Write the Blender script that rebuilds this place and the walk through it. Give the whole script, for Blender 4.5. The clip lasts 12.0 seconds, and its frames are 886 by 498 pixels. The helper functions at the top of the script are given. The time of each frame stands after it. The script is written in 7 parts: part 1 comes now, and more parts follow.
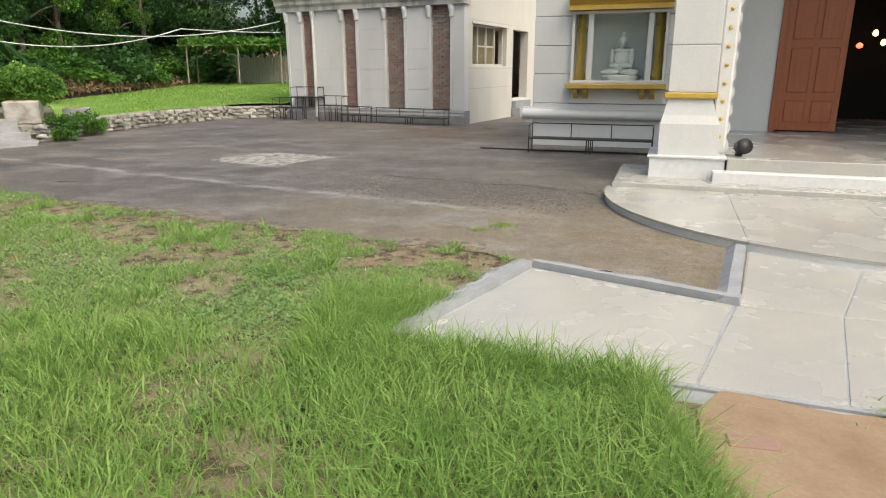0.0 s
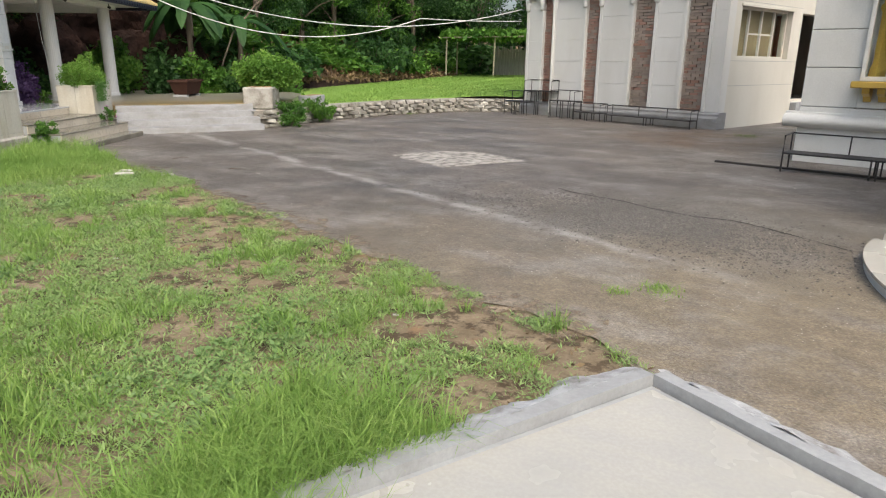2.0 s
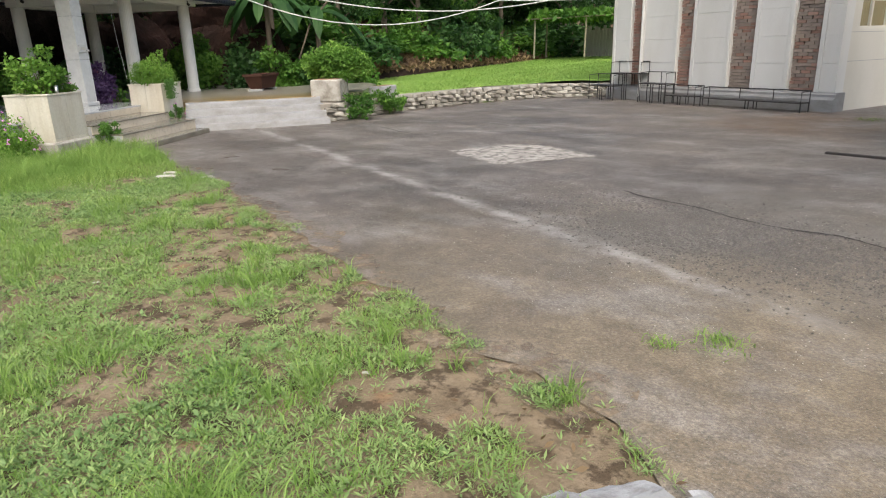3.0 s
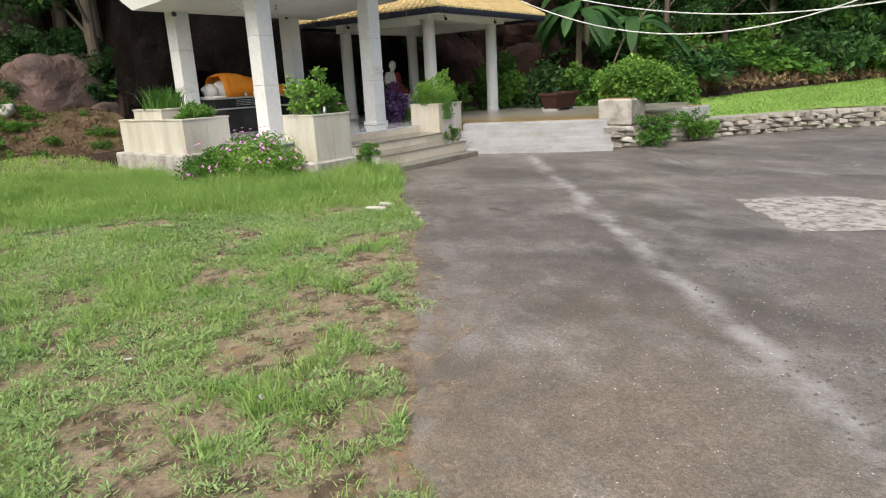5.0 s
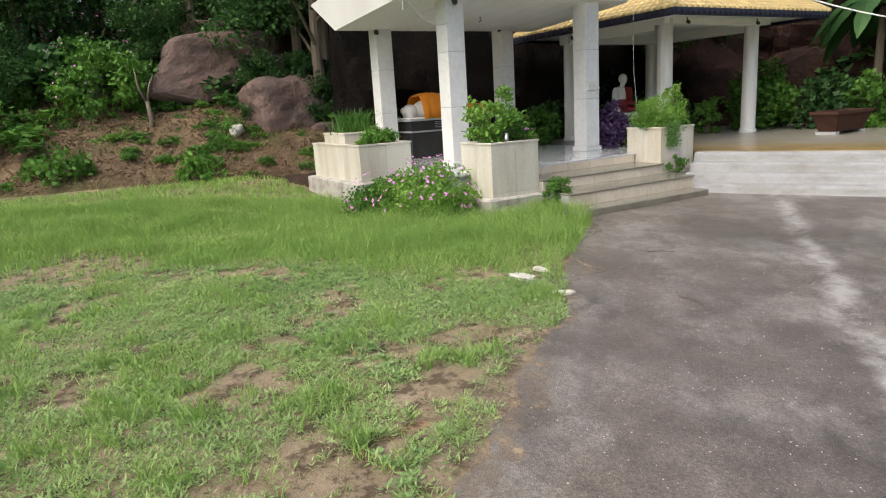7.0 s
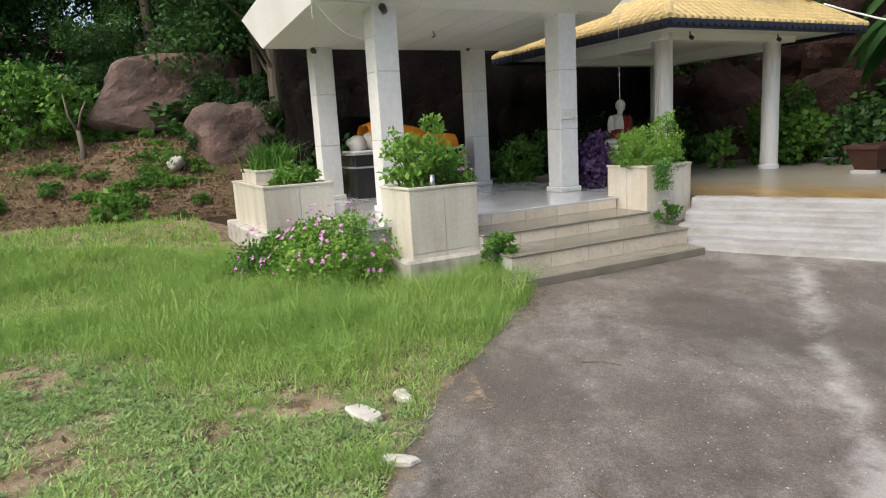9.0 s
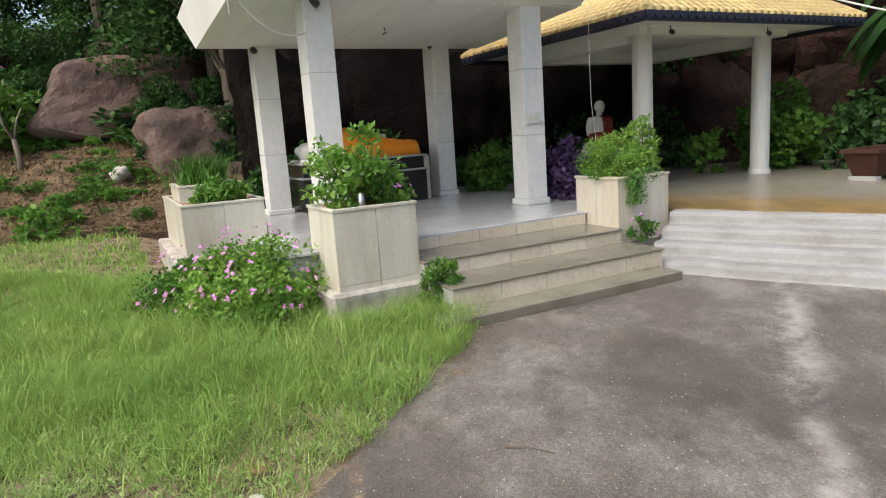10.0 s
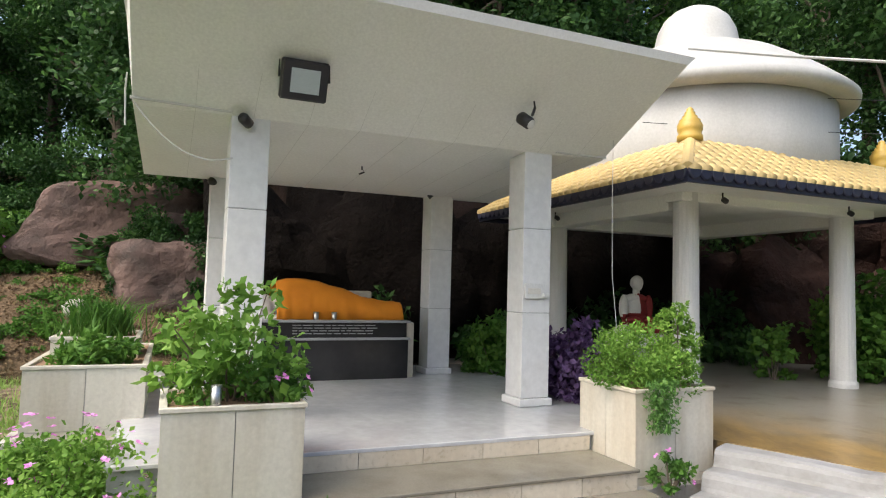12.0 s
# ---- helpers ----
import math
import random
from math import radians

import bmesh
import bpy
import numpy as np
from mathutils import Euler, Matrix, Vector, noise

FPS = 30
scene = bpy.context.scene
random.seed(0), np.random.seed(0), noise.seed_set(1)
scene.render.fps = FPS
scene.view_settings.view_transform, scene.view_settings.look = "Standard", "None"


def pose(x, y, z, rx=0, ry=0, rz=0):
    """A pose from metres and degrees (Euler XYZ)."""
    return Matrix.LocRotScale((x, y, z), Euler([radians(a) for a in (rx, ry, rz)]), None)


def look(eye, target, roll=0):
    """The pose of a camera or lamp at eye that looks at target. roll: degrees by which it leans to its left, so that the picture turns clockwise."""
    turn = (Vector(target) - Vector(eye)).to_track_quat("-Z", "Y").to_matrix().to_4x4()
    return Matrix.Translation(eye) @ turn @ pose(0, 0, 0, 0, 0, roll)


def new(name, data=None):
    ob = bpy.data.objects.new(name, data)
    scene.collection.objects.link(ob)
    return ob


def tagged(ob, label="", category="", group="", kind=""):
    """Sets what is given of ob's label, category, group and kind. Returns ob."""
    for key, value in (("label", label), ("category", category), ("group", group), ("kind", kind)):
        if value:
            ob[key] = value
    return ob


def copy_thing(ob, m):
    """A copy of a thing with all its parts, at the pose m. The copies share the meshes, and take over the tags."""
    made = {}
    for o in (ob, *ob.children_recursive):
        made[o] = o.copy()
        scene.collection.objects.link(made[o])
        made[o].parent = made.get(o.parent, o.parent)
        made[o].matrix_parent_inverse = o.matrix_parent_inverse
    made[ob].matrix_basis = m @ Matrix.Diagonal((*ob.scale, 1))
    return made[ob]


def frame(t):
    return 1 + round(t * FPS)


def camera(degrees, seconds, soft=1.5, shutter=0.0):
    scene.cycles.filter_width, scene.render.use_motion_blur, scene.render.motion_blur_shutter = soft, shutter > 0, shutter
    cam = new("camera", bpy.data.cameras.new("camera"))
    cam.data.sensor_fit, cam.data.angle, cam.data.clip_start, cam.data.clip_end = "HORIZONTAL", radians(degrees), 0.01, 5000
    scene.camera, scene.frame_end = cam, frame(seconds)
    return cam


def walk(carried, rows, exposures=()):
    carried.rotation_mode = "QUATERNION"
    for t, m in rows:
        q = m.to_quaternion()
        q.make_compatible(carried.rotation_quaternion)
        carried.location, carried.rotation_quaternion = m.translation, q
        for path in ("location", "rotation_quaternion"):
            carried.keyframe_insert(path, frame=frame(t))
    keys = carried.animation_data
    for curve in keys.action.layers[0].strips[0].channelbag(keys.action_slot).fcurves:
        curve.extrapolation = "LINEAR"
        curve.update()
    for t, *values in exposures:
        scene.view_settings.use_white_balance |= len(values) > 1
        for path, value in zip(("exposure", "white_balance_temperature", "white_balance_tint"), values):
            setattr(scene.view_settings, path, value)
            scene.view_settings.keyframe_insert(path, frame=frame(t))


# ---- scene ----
cam = camera(69.0, 12.0, soft=1.1)
PATH = [
    (0, (0.476, 0.137, 1.633), (0.391, 2.062, 1.095), -0.1),
    (0.2, (0.56, 0.27, 1.648), (0.438, 2.204, 1.155), -1.1),
    (0.5, (0.713, 0.677, 1.578), (0.251, 2.537, 1.007), -0.8),
    (1, (0.914, 1.156, 1.626), (0.073, 2.883, 1.072), 1.7),
    (1.5, (1.105, 1.702, 1.586), (0.169, 3.401, 1.098), -0.4),
    (2, (1.337, 2.324, 1.548), (0.49, 4.049, 0.993), 0.5),
    (2.4, (1.405, 2.78, 1.61), (0.835, 4.60, 1.014), -1.8),
    (2.5, (1.425, 2.922, 1.592), (0.839, 4.74, 1.002), -1.8),
    (3, (1.422, 3.437, 1.575), (0.323, 4.998, 0.98), -1.7),
    (3.2, (1.379, 3.662, 1.561), (0.237, 5.22, 1.043), -0.5),
    (4.8, (0.862, 5.635, 1.469), (-0.847, 6.523, 0.931), -1.4),
    (5, (0.748, 5.814, 1.498), (-1.005, 6.632, 0.99), -2.9),
    (5.5, (0.435, 6.328, 1.495), (-1.455, 6.847, 1.1), -1.4),
    (6, (0.032, 6.774, 1.499), (-1.884, 7.19, 1.103), 0.9),
    (6.5, (-0.472, 7.067, 1.457), (-2.416, 7.396, 1.127), -3.0),
    (7, (-0.937, 7.399, 1.593), (-2.887, 7.487, 1.159), -3.5),
    (7.5, (-1.46, 7.767, 1.614), (-3.394, 7.975, 1.15), -4.5),
    (9.5, (-3.587, 9.227, 1.585), (-5.558, 9.181, 1.254), -3.1),
    (10, (-4.089, 9.528, 1.658), (-6.058, 9.526, 1.305), -3.9),
    (10.5, (-4.617, 9.812, 1.611), (-6.578, 9.587, 1.287), -2.1),
    (11, (-5.167, 10.061, 1.592), (-7.117, 9.748, 1.28), -1.6),
    (11.5, (-5.719, 10.215, 1.651), (-7.706, 9.994, 1.598), -1.8),
    (12, (-6.254, 10.451, 1.774), (-8.244, 10.289, 1.899), 1.5),
]
walk(cam, [(t, look(eye, target, roll)) for t, eye, target, roll in PATH], [(0.0, 0.80, 6600, 4), (3.0, 0.86, 6450, 6), (7.5, 0.92, 6400, 6), (11.0, 1.02, 6450, 6), (11.5, 1.08, 6450, 7), (12.0, 1.14, 6450, 7)])

# world, sun, exposure: an overcast monsoon day
world = bpy.data.worlds.new("sky")
scene.world = world
world.use_nodes = True
wn = world.node_tree
sky = wn.nodes.new("ShaderNodeTexSky")
sky.sky_type, sky.sun_disc = "NISHITA", False
sky.sun_elevation, sky.sun_rotation = radians(53), radians(137)
sky.air_density, sky.dust_density, sky.ozone_density = 1.0, 6.0, 0.6
wn.links.new(sky.outputs["Color"], wn.nodes["Background"].inputs["Color"])
wn.nodes["Background"].inputs["Strength"].default_value = 0.15
sun_data = bpy.data.lights.new("sun", "SUN")
sun_data.energy, sun_data.angle, sun_data.color = 0.5, radians(60), (1.0, 0.97, 0.92)
sun = new("sun", sun_data)
sun.matrix_world = look((11, -12, 22), (0, 0, 0))


# ---- materials ----
def nt(name):
    m = bpy.data.materials.new(name)
    m.use_nodes = True
    n = m.node_tree
    return m, n, n.nodes["Principled BSDF"]


def node(n, kind, **kw):
    x = n.nodes.new(kind)
    for k, val in kw.items():
        x.inputs[k].default_value = val
    return x


def coords(n):
    """Metres in the world, so that grain keeps its real size on every mesh."""
    return n.nodes.new("ShaderNodeNewGeometry").outputs["Position"]


def noise_of(n, scale, detail=4.0, rough=0.55, at=None, stretch=None):
    x = node(n, "ShaderNodeTexNoise", Scale=scale, Detail=detail, Roughness=rough)
    src = at or coords(n)
    if stretch:
        mp = n.nodes.new("ShaderNodeMapping")
        mp.inputs["Scale"].default_value = stretch
        n.links.new(src, mp.inputs["Vector"])
        src = mp.outputs["Vector"]
    n.links.new(src, x.inputs["Vector"])
    return x.outputs["Fac"]


def ramp(n, fac, lo, hi, a=(0, 0, 0, 1), b=(1, 1, 1, 1)):
    r = n.nodes.new("ShaderNodeValToRGB")
    r.color_ramp.elements[0].position, r.color_ramp.elements[1].position = lo, hi
    r.color_ramp.elements[0].color, r.color_ramp.elements[1].color = a, b
    n.links.new(fac, r.inputs["Fac"])
    return r.outputs["Color"]


def mix(n, fac, a, b, blend="MIX"):
    x = n.nodes.new("ShaderNodeMix")
    x.data_type, x.blend_type = "RGBA", blend
    for sock, val in ((x.inputs["Factor"], fac), (x.inputs["A"], a), (x.inputs["B"], b)):
        if isinstance(val, (int, float)):
            sock.default_value = val
        elif isinstance(val, tuple):
            sock.default_value = (*val[:3], 1)
        else:
            n.links.new(val, sock)
    return x.outputs["Result"]


def bump(n, b, fac, strength=0.3, distance=0.01):
    x = node(n, "ShaderNodeBump", Strength=strength, Distance=distance)
    n.links.new(fac, x.inputs["Height"])
    n.links.new(x.outputs["Normal"], b.inputs["Normal"])


def plain(name, base, dirt, grain=30.0, stain=1.3, rough=0.6, amount=0.5, relief=0.2, metal=0.0, spec=0.5, streak=None, piece=0.0, depth=0.006, worn=0.0):
    """A surface with fine grain, larger stains, and bump. streak stretches the stains; piece varies each piece a little."""
    m, n, b = nt(name)
    big = ramp(n, noise_of(n, stain, 5, 0.6, stretch=streak), 0.42, 0.72)
    fine = noise_of(n, grain, 5, 0.6)
    col = mix(n, mix(n, amount, (0, 0, 0), big), base, dirt)
    col = mix(n, 0.35, col, ramp(n, fine, 0.3, 0.75, (0.55, 0.55, 0.55, 1), (1, 1, 1, 1)), "MULTIPLY")
    if piece:
        info = n.nodes.new("ShaderNodeObjectInfo").outputs["Random"]
        col = mix(n, piece, col, ramp(n, info, 0.0, 1.0, (0.35, 0.35, 0.35, 1), (1, 1, 1, 1)), "MULTIPLY")
    n.links.new(col, b.inputs["Base Color"])
    n.links.new(ramp(n, fine, 0.2, 0.9, (rough * 0.8,) * 3 + (1,), (min(1, rough * 1.2),) * 3 + (1,)), b.inputs["Roughness"])
    b.inputs["Metallic"].default_value, b.inputs["Specular IOR Level"].default_value = metal, spec
    bump(n, b, fine, relief, depth)
    if worn:
        clear = n.nodes.new("ShaderNodeBsdfTransparent")
        mx = n.nodes.new("ShaderNodeMixShader")
        n.links.new(ramp(n, noise_of(n, 7.0, 9, 0.72), worn - 0.10, worn + 0.10), mx.inputs["Fac"])
        n.links.new(clear.outputs["BSDF"], mx.inputs[1])
        n.links.new(b.outputs["BSDF"], mx.inputs[2])
        n.links.new(mx.outputs["Shader"], n.nodes["Material Output"].inputs["Surface"])
    return m


def leafy(name, a, b_, dark, through_=0.35, rough=0.5):
    """Leaves: every leaf its own tone, some light passing through."""
    m, n, b = nt(name)
    isl = n.nodes.new("ShaderNodeNewGeometry").outputs["Random Per Island"]
    col = mix(n, ramp(n, isl, 0.1, 0.95), a, b_)
    col = mix(n, ramp(n, noise_of(n, 0.9, 3), 0.35, 0.7), dark, col)
    n.links.new(col, b.inputs["Base Color"])
    b.inputs["Roughness"].default_value = rough
    b.inputs["Specular IOR Level"].default_value = 0.2
    t = n.nodes.new("ShaderNodeBsdfTranslucent")
    n.links.new(col, t.inputs["Color"])
    mx = n.nodes.new("ShaderNodeMixShader")
    mx.inputs["Fac"].default_value = through_
    n.links.new(b.outputs["BSDF"], mx.inputs[1])
    n.links.new(t.outputs["BSDF"], mx.inputs[2])
    n.links.new(mx.outputs["Shader"], n.nodes["Material Output"].inputs["Surface"])
    return m


WHITE = plain("white_paint", (0.70, 0.70, 0.685), (0.55, 0.54, 0.505), 60, 0.8, 0.55, 0.55, 0.12, streak=(1, 1, 0.25))
CREAM = plain("cream_paint", (0.66, 0.635, 0.57), (0.52, 0.49, 0.42), 50, 0.9, 0.6, 0.5, 0.15, streak=(1, 1, 0.3))
WHITE_WASH = plain("whitewash", (0.295, 0.298, 0.305), (0.18, 0.17, 0.155), 25, 2.2, 0.8, 0.7, 0.5, streak=(1, 1, 2.0))
LIME = plain("limewash", (0.49, 0.495, 0.49), (0.36, 0.36, 0.34), 30, 1.1, 0.75, 0.7, 0.15, streak=(1, 1, 0.3))
DIRTY_WASH = plain("dirty_flaking_whitewash", (0.42, 0.40, 0.365), (0.17, 0.15, 0.12), 22, 4.5, 0.9, 0.95, 0.6)
JOINT = plain("joint", (0.42, 0.42, 0.42), (0.3, 0.3, 0.3), 40, 3, 0.8)
MARBLE_WALL = plain("white_marble_cladding", (0.74, 0.74, 0.73), (0.60, 0.60, 0.59), 12, 1.5, 0.35, 0.4, 0.05, streak=(1, 1, 0.3))
TILE_BEIGE = plain("beige_glazed_tile", (0.66, 0.595, 0.485), (0.44, 0.36, 0.255), 20, 2.5, 0.3, 0.6, 0.08, streak=(1, 1, 0.25), piece=0.25)
TREAD = plain("wet_grey_green_tread_stone", (0.205, 0.19, 0.155), (0.12, 0.11, 0.082), 60, 2.5, 0.2, 0.7, 0.08)
PLAT = plain("polished_grey_marble", (0.52, 0.53, 0.545), (0.39, 0.40, 0.42), 9, 1.4, 0.12, 0.7, 0.03)
PLANTER = plain("planter_tile", (0.64, 0.615, 0.54), (0.40, 0.335, 0.24), 30, 3.4, 0.4, 0.7, 0.1, streak=(1, 1, 0.16), piece=0.15)
CEIL = plain("ceiling_paint", (0.85, 0.855, 0.815), (0.77, 0.77, 0.72), 40, 1.2, 0.7, 0.5, 0.1)
SEAM = plain("soffit_filler", (0.66, 0.66, 0.62), (0.55, 0.55, 0.51), 40, 1.2, 0.7)
CONC = plain("grey_cement", (0.36, 0.37, 0.38), (0.22, 0.22, 0.22), 45, 4, 0.8, 0.6, 0.4)
YELLOW = plain("golden_yellow_paint", (0.66, 0.44, 0.10), (0.50, 0.32, 0.08), 40, 3, 0.4, 0.5, 0.1)
GOLD = plain("gold_paint", (0.58, 0.39, 0.08), (0.42, 0.27, 0.06), 40, 5, 0.38, 0.5, 0.1)
TILE_GOLD = plain("yellow_roof_tile", (0.66, 0.50, 0.22), (0.45, 0.32, 0.14), 30, 3, 0.45, 0.5, 0.15, piece=0.2)
NAVY = plain("navy_paint", (0.02, 0.022, 0.05), (0.03, 0.03, 0.04), 40, 3, 0.5)
BLACK = plain("black_iron", (0.02, 0.02, 0.022), (0.05, 0.035, 0.03), 60, 6, 0.5, 0.5, 0.2)
GRANITE = plain("black_granite", (0.018, 0.018, 0.02), (0.05, 0.05, 0.05), 120, 2, 0.18, 0.4, 0.02)
ORANGE = plain("orange_cloth", (0.80, 0.27, 0.012), (0.65, 0.20, 0.01), 300, 5, 0.85, 0.5, 0.3)
RED = plain("dark_red_robe", (0.25, 0.02, 0.02), (0.16, 0.015, 0.015), 200, 5, 0.7)
STATUE = plain("white_statue_stone", (0.70, 0.69, 0.66), (0.55, 0.53, 0.5), 60, 6, 0.45, 0.4, 0.1)
WOOD = plain("red_brown_door_wood", (0.37, 0.11, 0.045), (0.25, 0.07, 0.03), 25, 3, 0.35, 0.6, 0.15, streak=(6, 6, 0.4))
# hall walls: the interior's darkness is put into their colour
HALL_SHADE = plain("hall_shade_tone", (0.03, 0.027, 0.025), (0.02, 0.02, 0.02), 20, 2, 0.6, spec=0.1)
SANDY = plain("sandy_red_soil", (0.34, 0.245, 0.165), (0.24, 0.15, 0.09), 45, 2.6, 0.95, 0.85, 0.5, depth=0.012, spec=0.1)
STEEL = plain("brushed_steel", (0.5, 0.5, 0.5), (0.4, 0.4, 0.4), 90, 3, 0.3, metal=1.0)
MILDEW = plain("mildewed_whitewash", (0.60, 0.59, 0.56), (0.09, 0.085, 0.08), 30, 2.4, 0.85, 0.9, 0.3, streak=(1, 1, 0.45))
CABLE_W = plain("white_cable", (0.6, 0.6, 0.58), (0.4, 0.4, 0.4), 60, 5, 0.5)
CABLE_K = plain("black_cable", (0.03, 0.03, 0.03), (0.05, 0.05, 0.05), 60, 5, 0.5)
BRICK = plain("weathered_red_brick", (0.37, 0.215, 0.165), (0.29, 0.235, 0.20), 60, 2.2, 0.9, 0.7, 0.5, piece=0.4)
BRICK_G = plain("grey_brown_brick", (0.35, 0.285, 0.24), (0.25, 0.21, 0.18), 60, 2.2, 0.9, 0.7, 0.5, piece=0.4)
MORTAR = plain("old_mortar", (0.33, 0.305, 0.26), (0.15, 0.13, 0.11), 50, 3, 0.95, 0.6, 0.6)
STONE_W = plain("whitewashed_wall_stone", (0.50, 0.48, 0.43), (0.10, 0.085, 0.06), 20, 2.6, 0.9, 1.0, 0.6, piece=0.55)
ROCK = plain("red_brown_boulder", (0.165, 0.112, 0.098), (0.07, 0.060, 0.056), 6, 1.3, 0.85, 0.9, 0.9, depth=0.08, spec=0.15)
# rock behind the shrine, colour taken near black for roof and tree shade
ROCK_SHADE = plain("dark_rock_shade_toned", (0.012, 0.0095, 0.0085), (0.006, 0.005, 0.0045), 11, 1.1, 0.9, 0.9, 1.0, depth=0.10, spec=0.06)
SOIL = plain("red_soil", (0.32, 0.20, 0.115), (0.19, 0.12, 0.07), 22, 1.6, 0.95, 0.8, 0.9, depth=0.03)
RUST = plain("rusty_basin", (0.07, 0.035, 0.026), (0.035, 0.022, 0.018), 30, 4, 0.9, spec=0.1)
# reddish rock by the terrace, darkened to carry the overhang's shade
ROCK_RED_SHADE = plain("red_rock_shade_toned", (0.042, 0.024, 0.020), (0.015, 0.011, 0.010), 8, 1.2, 0.9, 0.9, 1.0, depth=0.09, spec=0.08)
BARK = plain("bark", (0.15, 0.12, 0.09), (0.07, 0.055, 0.04), 18, 3, 0.9, 0.7, 0.8, streak=(3, 3, 0.5), depth=0.02)
THATCH = plain("dry_pole_wood", (0.30, 0.27, 0.20), (0.18, 0.16, 0.11), 30, 3, 0.9)
PLANK = plain("weathered_fence", (0.26, 0.25, 0.23), (0.15, 0.14, 0.12), 20, 3, 0.9, streak=(4, 4, 0.4))
PLASTIC = plain("white_plastic", (0.7, 0.7, 0.68), (0.6, 0.6, 0.58), 60, 4, 0.4)
RUBBLE = plain("pale_stone", (0.55, 0.53, 0.48), (0.32, 0.29, 0.25), 30, 6, 0.9, 0.7, 0.6)

LEAF_MID = leafy("leaf_green", (0.085, 0.20, 0.03), (0.19, 0.36, 0.06), (0.05, 0.13, 0.022))
LEAF_LIME = leafy("leaf_light_green", (0.14, 0.28, 0.04), (0.30, 0.48, 0.10), (0.09, 0.20, 0.03))
LEAF_DARK = leafy("leaf_forest", (0.035, 0.095, 0.025), (0.115, 0.24, 0.06), (0.02, 0.055, 0.017), 0.3)
LEAF_FERN = leafy("leaf_bluegreen", (0.12, 0.25, 0.06), (0.24, 0.42, 0.12), (0.07, 0.17, 0.04))
LEAF_PURPLE = leafy("leaf_purple", (0.09, 0.05, 0.13), (0.17, 0.11, 0.24), (0.06, 0.03, 0.085), 0.15)
PETAL = leafy("pink_petal", (0.66, 0.22, 0.58), (0.82, 0.46, 0.80), (0.62, 0.22, 0.56), 0.3)
GRASS = leafy("grass_blade", (0.15, 0.27, 0.05), (0.41, 0.54, 0.17), (0.22, 0.36, 0.085), 0.35, 0.5)
SPRIG = leafy("creeping_lawn_weed", (0.18, 0.29, 0.09), (0.43, 0.54, 0.22), (0.24, 0.35, 0.13), 0.3, 0.55)
WEED = leafy("weed_leaf", (0.17, 0.27, 0.10), (0.31, 0.43, 0.19), (0.15, 0.245, 0.085), 0.3)
STRAW = leafy("dry_litter", (0.16, 0.11, 0.06), (0.30, 0.22, 0.12), (0.12, 0.08, 0.05), 0.1, 0.9)


def glass_mat():
    m, n, b = nt("window_glass")
    b.inputs["Base Color"].default_value = (0.9, 0.95, 0.95, 1)
    b.inputs["Roughness"].default_value = 0.03
    b.inputs["Transmission Weight"].default_value = 1.0
    b.inputs["IOR"].default_value = 1.1
    return m


def lamp_mat(name, col, power):
    m, n, b = nt(name)
    b.inputs["Emission Color"].default_value = (*col, 1)
    b.inputs["Emission Strength"].default_value = power
    return m


GLASS = glass_mat()
BULB = lamp_mat("warm_bulb", (1.0, 0.55, 0.2), 3.0)
RED_BULB = lamp_mat("red_bulb", (1.0, 0.08, 0.04), 3.0)


def ground_mat():
    """Lawn soil: red-brown earth under patchy low green."""
    m, n, b = nt("lawn_ground")
    big = noise_of(n, 0.55, 6, 0.65)
    mid = noise_of(n, 3.2, 6, 0.7)
    fine = noise_of(n, 38, 5, 0.7)
    soil = mix(n, ramp(n, mid, 0.35, 0.7), (0.22, 0.165, 0.105), (0.39, 0.31, 0.215))
    soil = mix(n, ramp(n, noise_of(n, 1.7, 4), 0.62, 0.75), soil, (0.40, 0.22, 0.11))
    damp = ramp(n, noise_of(n, 4.6, 8, 0.7), 0.50, 0.57)
    soil = mix(n, mix(n, 0.8, (0, 0, 0), damp), soil, (0.075, 0.052, 0.032))
    green = mix(n, ramp(n, fine, 0.3, 0.7), (0.12, 0.15, 0.05), (0.22, 0.255, 0.09))
    both = n.nodes.new("ShaderNodeMath")
    both.operation = "ADD"
    n.links.new(big, both.inputs[0])
    n.links.new(mid, both.inputs[1])
    col = mix(n, mix(n, 0.6, (0, 0, 0), ramp(n, both.outputs[0], 1.0, 1.25)), soil, green)
    place = n.nodes.new("ShaderNodeSeparateXYZ")
    n.links.new(coords(n), place.inputs[0])
    uncut = ramp(n, scaled(n, place.outputs["Y"], 0.1), 0.02, 0.08, (1, 1, 1, 1), (0, 0, 0, 1))
    col = mix(n, mix(n, 0.85, (0, 0, 0), mix(n, 1.0, uncut, ramp(n, both.outputs[0], 0.80, 1.02), "MULTIPLY")), col, green)
    col = mix(n, 0.5, col, ramp(n, fine, 0.3, 0.7, (0.5, 0.5, 0.5, 1), (1, 1, 1, 1)), "MULTIPLY")
    n.links.new(col, b.inputs["Base Color"])
    b.inputs["Roughness"].default_value = 0.95
    b.inputs["Specular IOR Level"].default_value = 0.2
    bump(n, b, fine, 0.8, 0.03)
    return m


